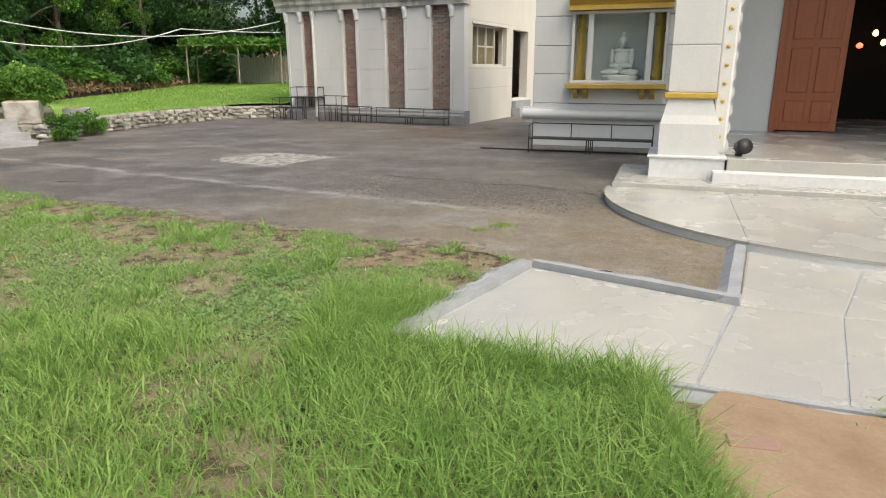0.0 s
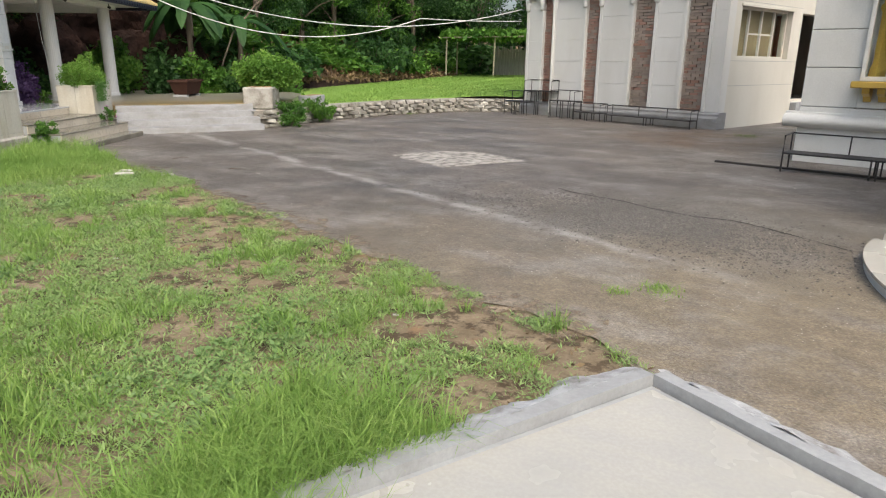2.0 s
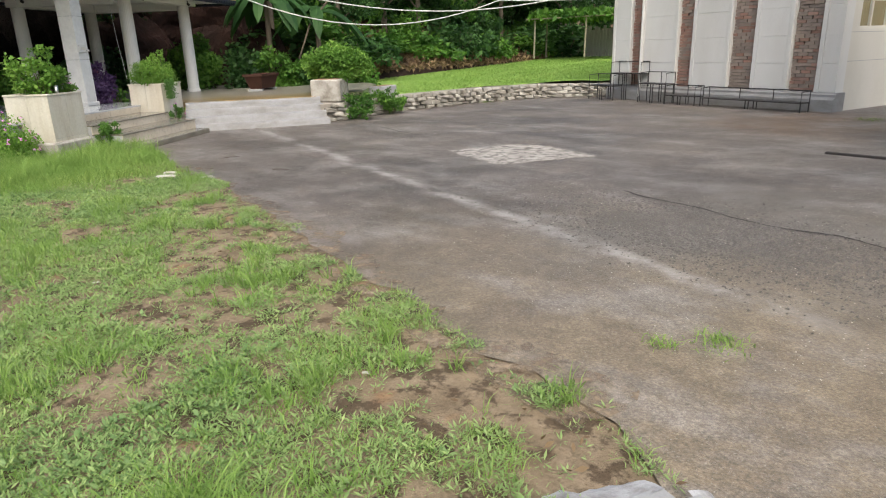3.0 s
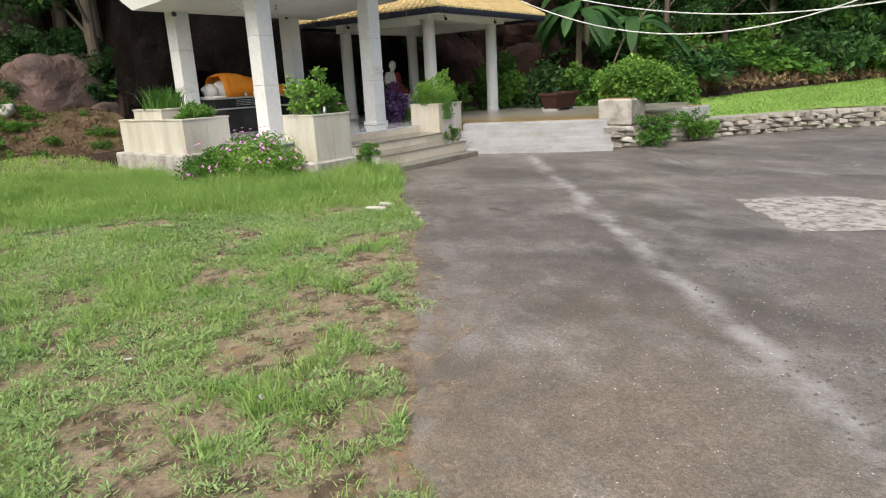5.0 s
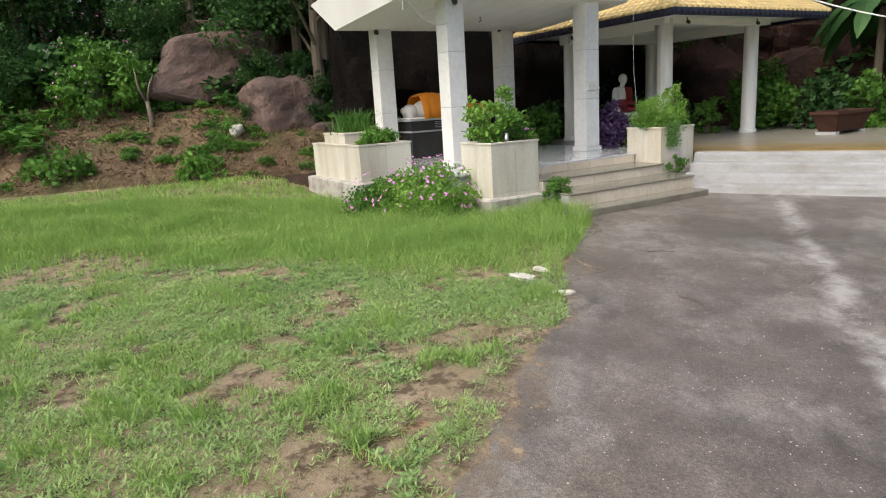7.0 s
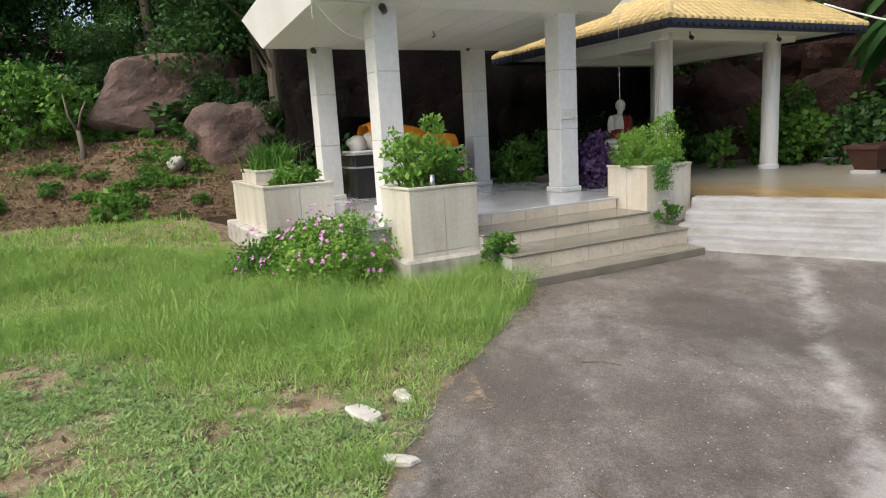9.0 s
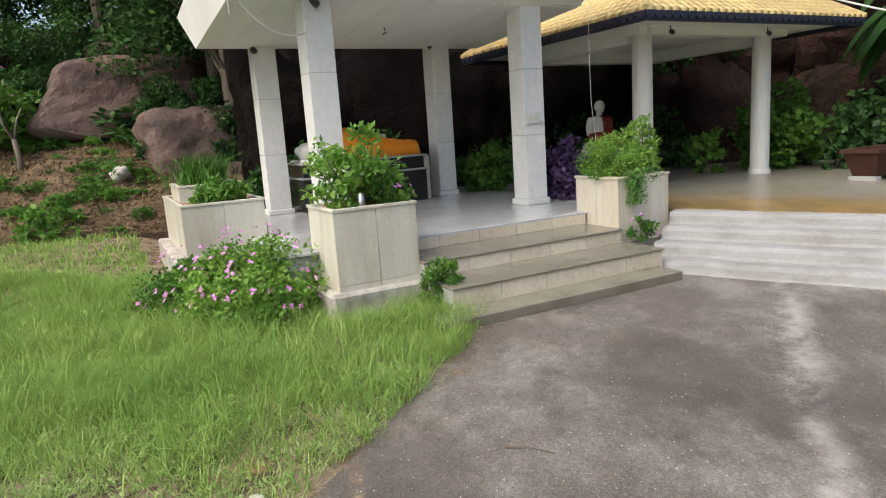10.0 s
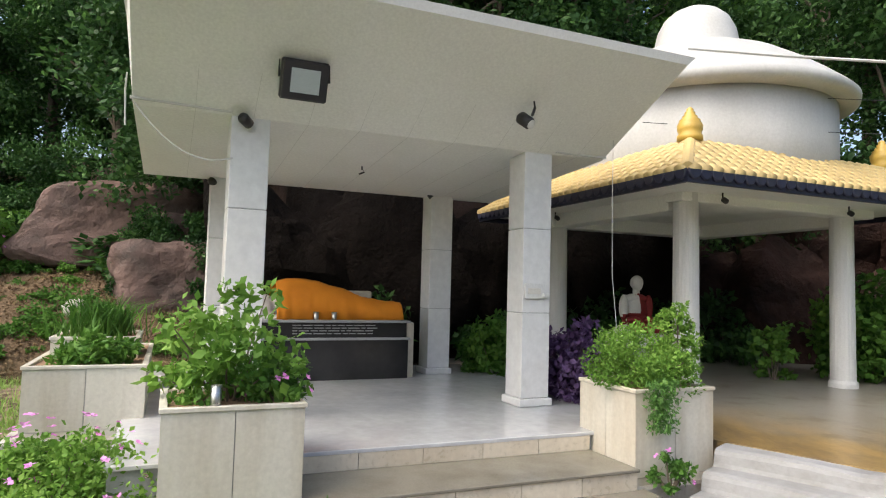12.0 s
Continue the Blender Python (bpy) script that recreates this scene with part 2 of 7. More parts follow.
def near(n, x, y, lo, hi):
    """1 near a place on the ground, fading to 0: the shape of one stain."""
    d = n.nodes.new("ShaderNodeVectorMath")
    d.operation = "DISTANCE"
    flat = n.nodes.new("ShaderNodeVectorMath")
    flat.operation = "MULTIPLY"
    flat.inputs[1].default_value = (1, 1, 0)
    wob = node(n, "ShaderNodeTexNoise", Scale=0.8, Detail=5.0)
    n.links.new(coords(n), wob.inputs["Vector"])
    add = n.nodes.new("ShaderNodeVectorMath")
    add.operation = "MULTIPLY_ADD"
    add.inputs[1].default_value = (3, 3, 0)
    n.links.new(wob.outputs["Color"], add.inputs[0])
    n.links.new(coords(n), add.inputs[2])
    n.links.new(add.outputs[0], flat.inputs[0])
    n.links.new(flat.outputs[0], d.inputs[0])
    d.inputs[1].default_value = (x + 1.5, y + 1.5, 0)
    return ramp(n, d.outputs["Value"], 0.0, 1.0) if hi <= 1 else ramp(n, scaled(n, d.outputs["Value"], 0.02), lo * 0.02, hi * 0.02, (1, 1, 1, 1), (0, 0, 0, 1))


def scaled(n, fac, k):
    x = n.nodes.new("ShaderNodeMath")
    x.operation = "MULTIPLY"
    x.inputs[1].default_value = k
    n.links.new(fac, x.inputs[0])
    return x.outputs[0]


def asphalt_mat():
    """Damp worn tarmac: purple-grey with mud washed over it, pale dried patches, coarse chips."""
    m, n, b = nt("worn_tarmac")
    chips = node(n, "ShaderNodeTexVoronoi", Scale=115.0)
    n.links.new(coords(n), chips.inputs["Vector"])
    big = noise_of(n, 0.5, 6, 0.62)
    mid = noise_of(n, 2.6, 6, 0.7)
    fine = noise_of(n, 55, 6, 0.75)
    turn = n.nodes.new("ShaderNodeMapping")
    turn.inputs["Rotation"].default_value = (0, 0, radians(28))
    turn.inputs["Scale"].default_value = (0.8, 1.3, 1)
    n.links.new(coords(n), turn.inputs["Vector"])
    smear = noise_of(n, 1.0, 10, 0.74, at=turn.outputs["Vector"])
    col = mix(n, ramp(n, big, 0.38, 0.66), (0.118, 0.100, 0.089), (0.198, 0.171, 0.152))
    mud = mix(n, ramp(n, mid, 0.3, 0.7), (0.22, 0.176, 0.12), (0.335, 0.275, 0.187))
    col = mix(n, mix(n, 0.85, (0, 0, 0), near(n, 1.4, 6.4, 1.6, 5.0)), col, mud)
    col = mix(n, mix(n, 0.5, (0, 0, 0), near(n, 0.6, 17.6, 0.6, 2.6)), col, (0.36, 0.22, 0.11))
    col = mix(n, mix(n, 0.55, (0, 0, 0), ramp(n, smear, 0.48, 0.63)), col, (0.38, 0.36, 0.345))
    col = mix(n, 0.7, col, ramp(n, noise_of(n, 5.0, 8, 0.75), 0.34, 0.66, (0.58, 0.57, 0.56, 1), (1.14, 1.14, 1.14, 1)), "MULTIPLY")
    col = mix(n, mix(n, 0.6, (0, 0, 0), near(n, 0.5, 9.1, 0.7, 2.4)), col, (0.12, 0.115, 0.108))
    col = mix(n, mix(n, 0.5, (0, 0, 0), ramp(n, noise_of(n, 0.7, 9, 0.78), 0.57, 0.66)), col, (0.27, 0.225, 0.18))
    col = mix(n, 0.85, col, ramp(n, fine, 0.32, 0.7, (0.36, 0.36, 0.36, 1), (1.15, 1.15, 1.15, 1)), "MULTIPLY")
    col = mix(n, 0.8, col, ramp(n, noise_of(n, 1.7, 12, 0.82), 0.36, 0.64, (0.74, 0.73, 0.72, 1), (1.26, 1.26, 1.24, 1)), "MULTIPLY")
    stone = n.nodes.new("ShaderNodeSeparateColor")
    n.links.new(chips.outputs["Color"], stone.inputs[0])
    col = mix(n, 0.55, col, ramp(n, stone.outputs[0], 0.0, 1.0, (0.55, 0.55, 0.56, 1), (1.45, 1.43, 1.40, 1)), "MULTIPLY")
    seam = n.nodes.new("ShaderNodeVectorMath")
    seam.operation = "DOT_PRODUCT"
    seam.inputs[1].default_value = (0.4275, 0.904, 0)
    n.links.new(coords(n), seam.inputs[0])
    wav = n.nodes.new("ShaderNodeMath")
    wav.operation = "MULTIPLY_ADD"
    wav.inputs[1].default_value = 0.5
    n.links.new(noise_of(n, 1.7, 8, 0.72), wav.inputs[0])
    n.links.new(seam.outputs["Value"], wav.inputs[2])
    off = n.nodes.new("ShaderNodeMath")
    off.operation = "SUBTRACT"
    off.inputs[1].default_value = 7.249 + 0.25
    n.links.new(wav.outputs[0], off.inputs[0])
    gap = n.nodes.new("ShaderNodeMath")
    gap.operation = "ABSOLUTE"
    n.links.new(off.outputs[0], gap.inputs[0])
    band = ramp(n, gap.outputs[0], 0.02, 0.15, (1, 1, 1, 1), (0, 0, 0, 1))
    band = mix(n, 1.0, band, ramp(n, noise_of(n, 1.9, 9, 0.74), 0.41, 0.56), "MULTIPLY")
    ends = n.nodes.new("ShaderNodeSeparateXYZ")
    n.links.new(coords(n), ends.inputs[0])
    band = mix(n, 1.0, band, ramp(n, scaled(n, ends.outputs["X"], 0.1), 0.08, 0.16, (1, 1, 1, 1), (0, 0, 0, 1)), "MULTIPLY")
    col = mix(n, mix(n, 0.68, (0, 0, 0), band), col, (0.40, 0.38, 0.365))
    spots = ramp(n, noise_of(n, 90, 3, 0.6), 0.64, 0.68)
    col = mix(n, mix(n, 0.5, (0, 0, 0), spots), col, (0.45, 0.43, 0.40))
    n.links.new(col, b.inputs["Base Color"])
    n.links.new(ramp(n, big, 0.35, 0.65, (0.36, 0.36, 0.36, 1), (0.66, 0.66, 0.66, 1)), b.inputs["Roughness"])
    b.inputs["Specular IOR Level"].default_value = 0.55
    hgt = mix(n, 0.5, fine, chips.outputs["Distance"])
    bump(n, b, hgt, 0.5, 0.012)
    return m


def marble_mat():
    """Pale polished marble slabs with faint grey and yellow veining, rain-wet."""
    m, n, b = nt("white_marble")
    wave = noise_of(n, 2.2, 7, 0.7, stretch=(1, 3, 1))
    vein = ramp(n, wave, 0.47, 0.53)
    col = mix(n, ramp(n, noise_of(n, 1.1, 4), 0.35, 0.7), (0.42, 0.41, 0.38), (0.49, 0.47, 0.415))
    col = mix(n, mix(n, 0.16, (0, 0, 0), vein), col, (0.38, 0.38, 0.39))
    info = n.nodes.new("ShaderNodeObjectInfo").outputs["Random"]
    col = mix(n, 0.18, col, ramp(n, info, 0, 1, (0.6, 0.6, 0.6, 1), (1, 1, 1, 1)), "MULTIPLY")
    col = mix(n, 0.2, col, ramp(n, noise_of(n, 50, 4), 0.4, 0.7, (0.6, 0.6, 0.6, 1), (1, 1, 1, 1)), "MULTIPLY")
    n.links.new(col, b.inputs["Base Color"])
    n.links.new(ramp(n, noise_of(n, 1.6, 4), 0.4, 0.65, (0.18, 0.18, 0.18, 1), (0.34, 0.34, 0.34, 1)), b.inputs["Roughness"])
    return m


def plaza_mat():
    """Concrete terrace with ochre and brown algae streaks."""
    m, n, b = nt("stained_terrace_concrete")
    a = ramp(n, noise_of(n, 1.0, 6, 0.65, stretch=(1, 1, 1)), 0.46, 0.68)
    col = mix(n, mix(n, 0.4, (0, 0, 0), a), (0.27, 0.26, 0.225), (0.20, 0.145, 0.075))
    edge = n.nodes.new("ShaderNodeVectorMath")
    edge.operation = "DOT_PRODUCT"
    edge.inputs[1].default_value = (-0.747, 0.665, 0)
    n.links.new(coords(n), edge.inputs[0])
    wet = n.nodes.new("ShaderNodeMath")
    wet.operation = "MULTIPLY_ADD"
    wet.inputs[1].default_value = 1.6
    n.links.new(noise_of(n, 1.3, 6, 0.7), wet.inputs[0])
    n.links.new(edge.outputs["Value"], wet.inputs[2])
    algae = ramp(n, scaled(n, wet.outputs[0], 0.02), 0.370, 0.396, (1, 1, 1, 1), (0, 0, 0, 1))
    col = mix(n, mix(n, 0.9, (0, 0, 0), algae), col, mix(n, ramp(n, noise_of(n, 2.4, 7, 0.75, stretch=(0.5, 1.3, 1)), 0.42, 0.62), (0.38, 0.25, 0.08), (0.17, 0.115, 0.05)))
    col = mix(n, mix(n, 0.7, (0, 0, 0), ramp(n, noise_of(n, 3, 5), 0.54, 0.68)), col, (0.15, 0.11, 0.06))
    col = mix(n, 0.4, col, ramp(n, noise_of(n, 45, 4), 0.3, 0.7, (0.5, 0.5, 0.5, 1), (1, 1, 1, 1)), "MULTIPLY")
    n.links.new(col, b.inputs["Base Color"])
    b.inputs["Roughness"].default_value = 0.3
    bump(n, b, noise_of(n, 40, 4), 0.2)
    return m


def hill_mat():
    """Leaf-littered red earth, with green growth in patches; steep faces in rock darkened for shade."""
    m, n, b = nt("hillside")
    mid, fine = noise_of(n, 1.4, 6, 0.7), noise_of(n, 16, 6, 0.75)
    col = mix(n, ramp(n, mid, 0.35, 0.65), (0.12, 0.085, 0.055), (0.235, 0.168, 0.105))
    col = mix(n, ramp(n, noise_of(n, 0.5, 5), 0.52, 0.66), col, (0.06, 0.085, 0.025))
    col = mix(n, 0.6, col, ramp(n, fine, 0.3, 0.7, (0.35, 0.35, 0.35, 1), (1.1, 1.1, 1.1, 1)), "MULTIPLY")
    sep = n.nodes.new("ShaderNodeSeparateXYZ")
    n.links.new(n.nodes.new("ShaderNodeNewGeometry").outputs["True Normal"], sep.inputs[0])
    # steep faces: rock colour near black, the cliff's shade included
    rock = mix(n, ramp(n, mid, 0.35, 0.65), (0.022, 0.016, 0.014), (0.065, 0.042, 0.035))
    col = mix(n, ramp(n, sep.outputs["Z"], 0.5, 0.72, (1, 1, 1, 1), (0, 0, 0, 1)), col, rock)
    n.links.new(col, b.inputs["Base Color"])
    b.inputs["Roughness"].default_value = 0.95
    b.inputs["Specular IOR Level"].default_value = 0.1
    bump(n, b, fine, 0.9, 0.06)
    return m


def lawn2_mat():
    m, n, b = nt("terrace_lawn")
    fine = noise_of(n, 14, 5, 0.7)
    col = mix(n, ramp(n, noise_of(n, 0.7, 4), 0.3, 0.7), (0.17, 0.30, 0.045), (0.26, 0.42, 0.075))
    col = mix(n, 0.45, col, ramp(n, fine, 0.3, 0.7, (0.5, 0.5, 0.5, 1), (1.1, 1.1, 1.1, 1)), "MULTIPLY")
    n.links.new(col, b.inputs["Base Color"])
    b.inputs["Roughness"].default_value = 0.95
    bump(n, b, fine, 0.8, 0.05)
    return m


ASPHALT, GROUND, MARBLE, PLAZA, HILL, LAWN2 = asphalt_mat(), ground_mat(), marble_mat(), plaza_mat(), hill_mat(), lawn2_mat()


# ---- mesh helpers ----
def fast_mesh(name, verts, faces, mats, smooth=False, index=None):
    """A mesh from arrays of vertices and of faces with equally many corners."""
    verts, faces = np.asarray(verts, np.float32), np.asarray(faces, np.int32)
    me = bpy.data.meshes.new(name)
    me.vertices.add(len(verts))
    me.vertices.foreach_set("co", verts.ravel())
    k = faces.shape[1]
    me.loops.add(faces.size)
    me.loops.foreach_set("vertex_index", faces.ravel())
    me.polygons.add(len(faces))
    me.polygons.foreach_set("loop_start", np.arange(0, faces.size, k, dtype=np.int32))
    if index is not None:
        me.polygons.foreach_set("material_index", np.asarray(index, np.int32))
    if smooth:
        me.polygons.foreach_set("use_smooth", np.ones(len(faces), bool))
    me.update(calc_edges=True)
    for m in (mats if isinstance(mats, (list, tuple)) else [mats]):
        me.materials.append(m)
    return me


def finish(bm, name, material, smooth=False):
    me = bpy.data.meshes.new(name)
    bmesh.ops.recalc_face_normals(bm, faces=bm.faces)
    bm.to_mesh(me)
    bm.free()
    for m in (material if isinstance(material, (list, tuple)) else [material]):
        me.materials.append(m)
    if smooth:
        me.polygons.foreach_set("use_smooth", np.ones(len(me.polygons), bool))
    return me


def part(name, bm, material, parent, label="", smooth=False):
    me = bm if isinstance(bm, bpy.types.Mesh) else finish(bm, name, material, smooth)
    ob = new(name, me)
    ob.parent = parent
    return tagged(ob, label)


def thing(name, m, label, category, group="", kind=""):
    ob = new(name)
    ob.empty_display_size = 0.2
    ob.matrix_world = m
    return tagged(ob, label, category, group, kind)


def solo(name, bm, material, m, label, category="", group="", kind="", smooth=False):
    me = bm if isinstance(bm, bpy.types.Mesh) else finish(bm, name, material, smooth)
    ob = new(name, me)
    ob.matrix_world = m
    return tagged(ob, label, category, group, kind)


def box(x0, x1, y0, y1, z0, z1, bevel=0.0, bm=None, seg=1):
    out = bm or bmesh.new()
    made = bmesh.ops.create_cube(out, size=1)["verts"]
    for p in made:
        p.co = ((x0 + x1) / 2 + p.co.x * (x1 - x0), (y0 + y1) / 2 + p.co.y * (y1 - y0), (z0 + z1) / 2 + p.co.z * (z1 - z0))
    if bevel:
        edges = list({e for p in made for e in p.link_edges})
        bmesh.ops.bevel(out, geom=edges, offset=bevel, segments=seg, affect="EDGES", profile=0.5)
    return out


def prism(outline, z0, z1, bm=None, bevel=0.0):
    """An upright block over a flat outline."""
    out = bm or bmesh.new()
    low = [out.verts.new((x, y, z0)) for x, y in outline]
    top = [out.verts.new((x, y, z1)) for x, y in outline]
    out.faces.new(low[::-1])
    cap = out.faces.new(top)
    for i in range(len(low)):
        j = (i + 1) % len(low)
        out.faces.new((low[i], low[j], top[j], top[i]))
    if bevel:
        bmesh.ops.bevel(out, geom=list(cap.edges), offset=bevel, segments=1, affect="EDGES")
    return out


def extrude_profile(profile, x0, x1, bm=None):
    """A moulding along x: its profile is a list of (y, z)."""
    out = bm or bmesh.new()
    a = [out.verts.new((x0, y, z)) for y, z in profile]
    b = [out.verts.new((x1, y, z)) for y, z in profile]
    out.faces.new(a[::-1])
    out.faces.new(b)
    for i in range(len(a)):
        j = (i + 1) % len(a)
        out.faces.new((a[i], a[j], b[j], b[i]))
    return out


def lathe(profile, seg=20, at=(0, 0, 0), bm=None, flute=0.0):
    """A turned body from (radius, height) pairs; flute cuts shallow channels into it."""
    out = bm or bmesh.new()
    rings = []
    for r, z in profile:
        ring = []
        for i in range(seg):
            a, q = 2 * math.pi * i / seg, r * (1 - flute * (i % 2))
            ring.append(out.verts.new((at[0] + q * math.cos(a), at[1] + q * math.sin(a), at[2] + z)))
        rings.append(ring)
    for p, q in zip(rings, rings[1:]):
        for i in range(seg):
            j = (i + 1) % seg
            out.faces.new((p[i], p[j], q[j], q[i]))
    out.faces.new(rings[0][::-1])
    out.faces.new(rings[-1])
    return out


def tube(points, radius, bm=None, seg=6, end=None):
    """A round bar, cable or branch along points, tapering to the radius end."""
    out = bm or bmesh.new()
    pts = [Vector(p) for p in points]
    rings = []
    for i, p in enumerate(pts):
        way = (pts[min(i + 1, len(pts) - 1)] - pts[max(i - 1, 0)]).normalized()
        side = way.cross(Vector((0.13, 0.21, 0.97))).normalized()
        if side.length < 0.5:
            side = way.cross(Vector((1, 0, 0))).normalized()
        up = way.cross(side)
        r = radius if end is None else radius + (end - radius) * i / (len(pts) - 1)
        rings.append([out.verts.new(p + r * (math.cos(2 * math.pi * k / seg) * side + math.sin(2 * math.pi * k / seg) * up)) for k in range(seg)])
    for a, b in zip(rings, rings[1:]):
        for k in range(seg):
            out.faces.new((a[k], a[(k + 1) % seg], b[(k + 1) % seg], b[k]))
    out.faces.new(rings[0][::-1])
    out.faces.new(rings[-1])
    return out


def sag(a, b, drop, n=14):
    a, b = Vector(a), Vector(b)
    return [a.lerp(b, i / n) - Vector((0, 0, drop * 4 * (i / n) * (1 - i / n))) for i in range(n + 1)]


def lump(radius, squash=(1, 1, 1), rough=0.25, seed=0, sub=3, flat=0.6, blocky=False):
    """A boulder or stone: a sphere broken by noise into facets and hollows."""
    out = bmesh.new()
    bmesh.ops.create_icosphere(out, subdivisions=sub, radius=1)
    rr = random.Random(seed)
    planes = [(Vector((rr.gauss(0, 1), rr.gauss(0, 1), rr.gauss(0, 0.8))).normalized(), rr.uniform(0.5, 0.82)) for _ in range(11)]
    for p in out.verts:
        d = p.co.copy()
        k = 1 + rough * noise.noise(d * 1.3 + Vector((seed, 0, 0))) + rough * 0.45 * noise.noise(d * 3.7 + Vector((0, seed, 0))) - rough * 0.5 * abs(noise.noise(d * 2.2 + Vector((seed, 7, 0)))) + rough * 0.16 * noise.noise(d * 9 + Vector((3, seed, 1)))
        cut = min(h / max(d.dot(n_), 1e-3) for n_, h in planes)
        k = k * (1 - flat) + flat * min(cut, 1.25) * (1 + 0.35 * (k - 1))
        if blocky:
            k = (0.35 * k + 0.65 * (1 + 0.3 * (k - 1))) * (abs(d.x) ** 5 + abs(d.y) ** 5 + abs(d.z) ** 5) ** -0.2
        p.co = Vector((d.x * squash[0], d.y * squash[1], d.z * squash[2])) * k * radius
    return out


def leaves_mesh(name, at, size, material, rng, long=1.6, droop=0.25, up=0.5, aim=None):
    """A leaf at every place of at: a folded lozenge turned at random."""
    n = len(at)
    at = np.asarray(at, float)
    size = size * rng.uniform(0.6, 1.3, n)[:, None]
    way = rng.normal(size=(n, 3)) if aim is None else aim + rng.normal(size=(n, 3)) * 0.5
    way[:, 2] -= droop
    way /= np.linalg.norm(way, axis=1)[:, None] + 1e-9
    nrm = rng.normal(size=(n, 3)) * 0.7
    nrm[:, 2] += up
    side = np.cross(way, nrm)
    side /= np.linalg.norm(side, axis=1)[:, None] + 1e-9
    nrm = np.cross(side, way)
    v0 = at
    v1 = at + size * (way * long * 0.45 + side * 0.5 + nrm * 0.1)
    v2 = at + size * way * long
    v3 = at + size * (way * long * 0.45 - side * 0.5 + nrm * 0.1)
    verts = np.stack([v0, v1, v2, v3], 1).reshape(-1, 3)
    base = np.arange(n)[:, None] * 4
    faces = np.concatenate([base + [0, 1, 2], base + [0, 2, 3]], 0)
    return fast_mesh(name, verts, faces, material)


def clumps(rng, centres, radii, per, squash=0.8):
    """Places for leaves: shells of many clumps, denser outside."""
    out = []
    for c, r in zip(centres, radii):
        d = rng.normal(size=(per, 3))
        d /= np.linalg.norm(d, axis=1)[:, None]
        rad = r * rng.uniform(0.35, 1.0, per)[:, None] ** 0.6
        q = d * rad
        q[:, 2] *= squash
        out.append(np.asarray(c) + q)
    return np.concatenate(out)


def blades_mesh(name, at, height, width, lean, material, rng):
    """Grass: three-point curved blades rooted at the places of at."""
    n = len(at)
    at = np.asarray(at, float)
    h = (height * rng.uniform(0.5, 1.25, n))[:, None]
    a = rng.uniform(0, 2 * np.pi, n)
    side = np.stack([np.cos(a), np.sin(a), np.zeros(n)], 1)
    bend = rng.uniform(0, 2 * np.pi, n)
    way = np.stack([np.cos(bend), np.sin(bend), np.zeros(n)], 1) * (lean * rng.uniform(0.2, 1.4, n))[:, None]
    w = width * rng.uniform(0.6, 1.4, n)[:, None]
    upv = np.array([0, 0, 1.0])
    v0, v1 = at - side * w, at + side * w
    mid = at + h * 0.6 * upv + way * h * 0.35
    v2, v3 = mid - side * w * 0.8, mid + side * w * 0.8
    v4 = at + h * (1 - 0.25 * np.linalg.norm(way, axis=1)[:, None]) * upv + way * h
    verts = np.stack([v0, v1, v2, v3, v4], 1).reshape(-1, 3)
    base = np.arange(n)[:, None] * 5
    faces = np.concatenate([base + [0, 1, 3], base + [0, 3, 2], base + [2, 3, 4]], 0)
    return fast_mesh(name, verts, faces, material)


ID = Matrix.Identity(4)
PAV = pose(-9.88, 8.55, 0, 0, 0, 117.5)      # the shrine terrace: x to the right along its front, y inwards
TEM = pose(2.97, 9.3, 0, 0, 0, -16.5)        # the temple porch
BLD = pose(0.237, 19.95, 0, 0, 0, -24.5)     # the old building, from its near corner


def P(s, d, z=0.0, rz=0.0):
    return PAV @ pose(s, d, z, 0, 0, rz)


def T(x, y, z=0.0, rz=0.0):
    return TEM @ pose(x, y, z, 0, 0, rz)


def B(x, y, z=0.0, rz=0.0):
    return BLD @ pose(x, y, z, 0, 0, rz)


def smooth_step(x, a, b):
    t = np.clip((x - a) / (b - a), 0, 1)
    return t * t * (3 - 2 * t)


def to_pav(x, y):
    dx, dy = x + 9.88, y - 8.55
    return -0.4617 * dx + 0.887 * dy, -0.887 * dx - 0.4617 * dy


def ground_z(x, y):
    """The lawn's rise towards the foot of the hill."""
    s, d = to_pav(x, y)
    return 0.34 * smooth_step(d, 0.5, 6.0) * smooth_step(-s, 0.3, 1.6) - 0.04 * smooth_step(d, 6.0, 12.0)


# ---- ground, court, terraces ----
def sheet(name, xs, ys, zfun, material, label, skip=None):
    X, Y = np.meshgrid(xs, ys)
    Z = zfun(X, Y)
    nx = len(xs)
    i = np.arange(len(ys) - 1)[:, None] * nx + np.arange(nx - 1)
    faces = np.stack([i, i + 1, i + nx + 1, i + nx], -1).reshape(-1, 4)
    me = fast_mesh(name, np.stack([X, Y, Z], -1).reshape(-1, 3), faces, material, True)
    return tagged(new(name, me), label, kind="structure")


def stretch_axis(lo, hi, step, far):
    core = np.arange(lo, hi, step)
    out = np.array([4.0, 12, 30, 80, 200, far])
    return np.concatenate([lo - out[::-1], core, hi + out])


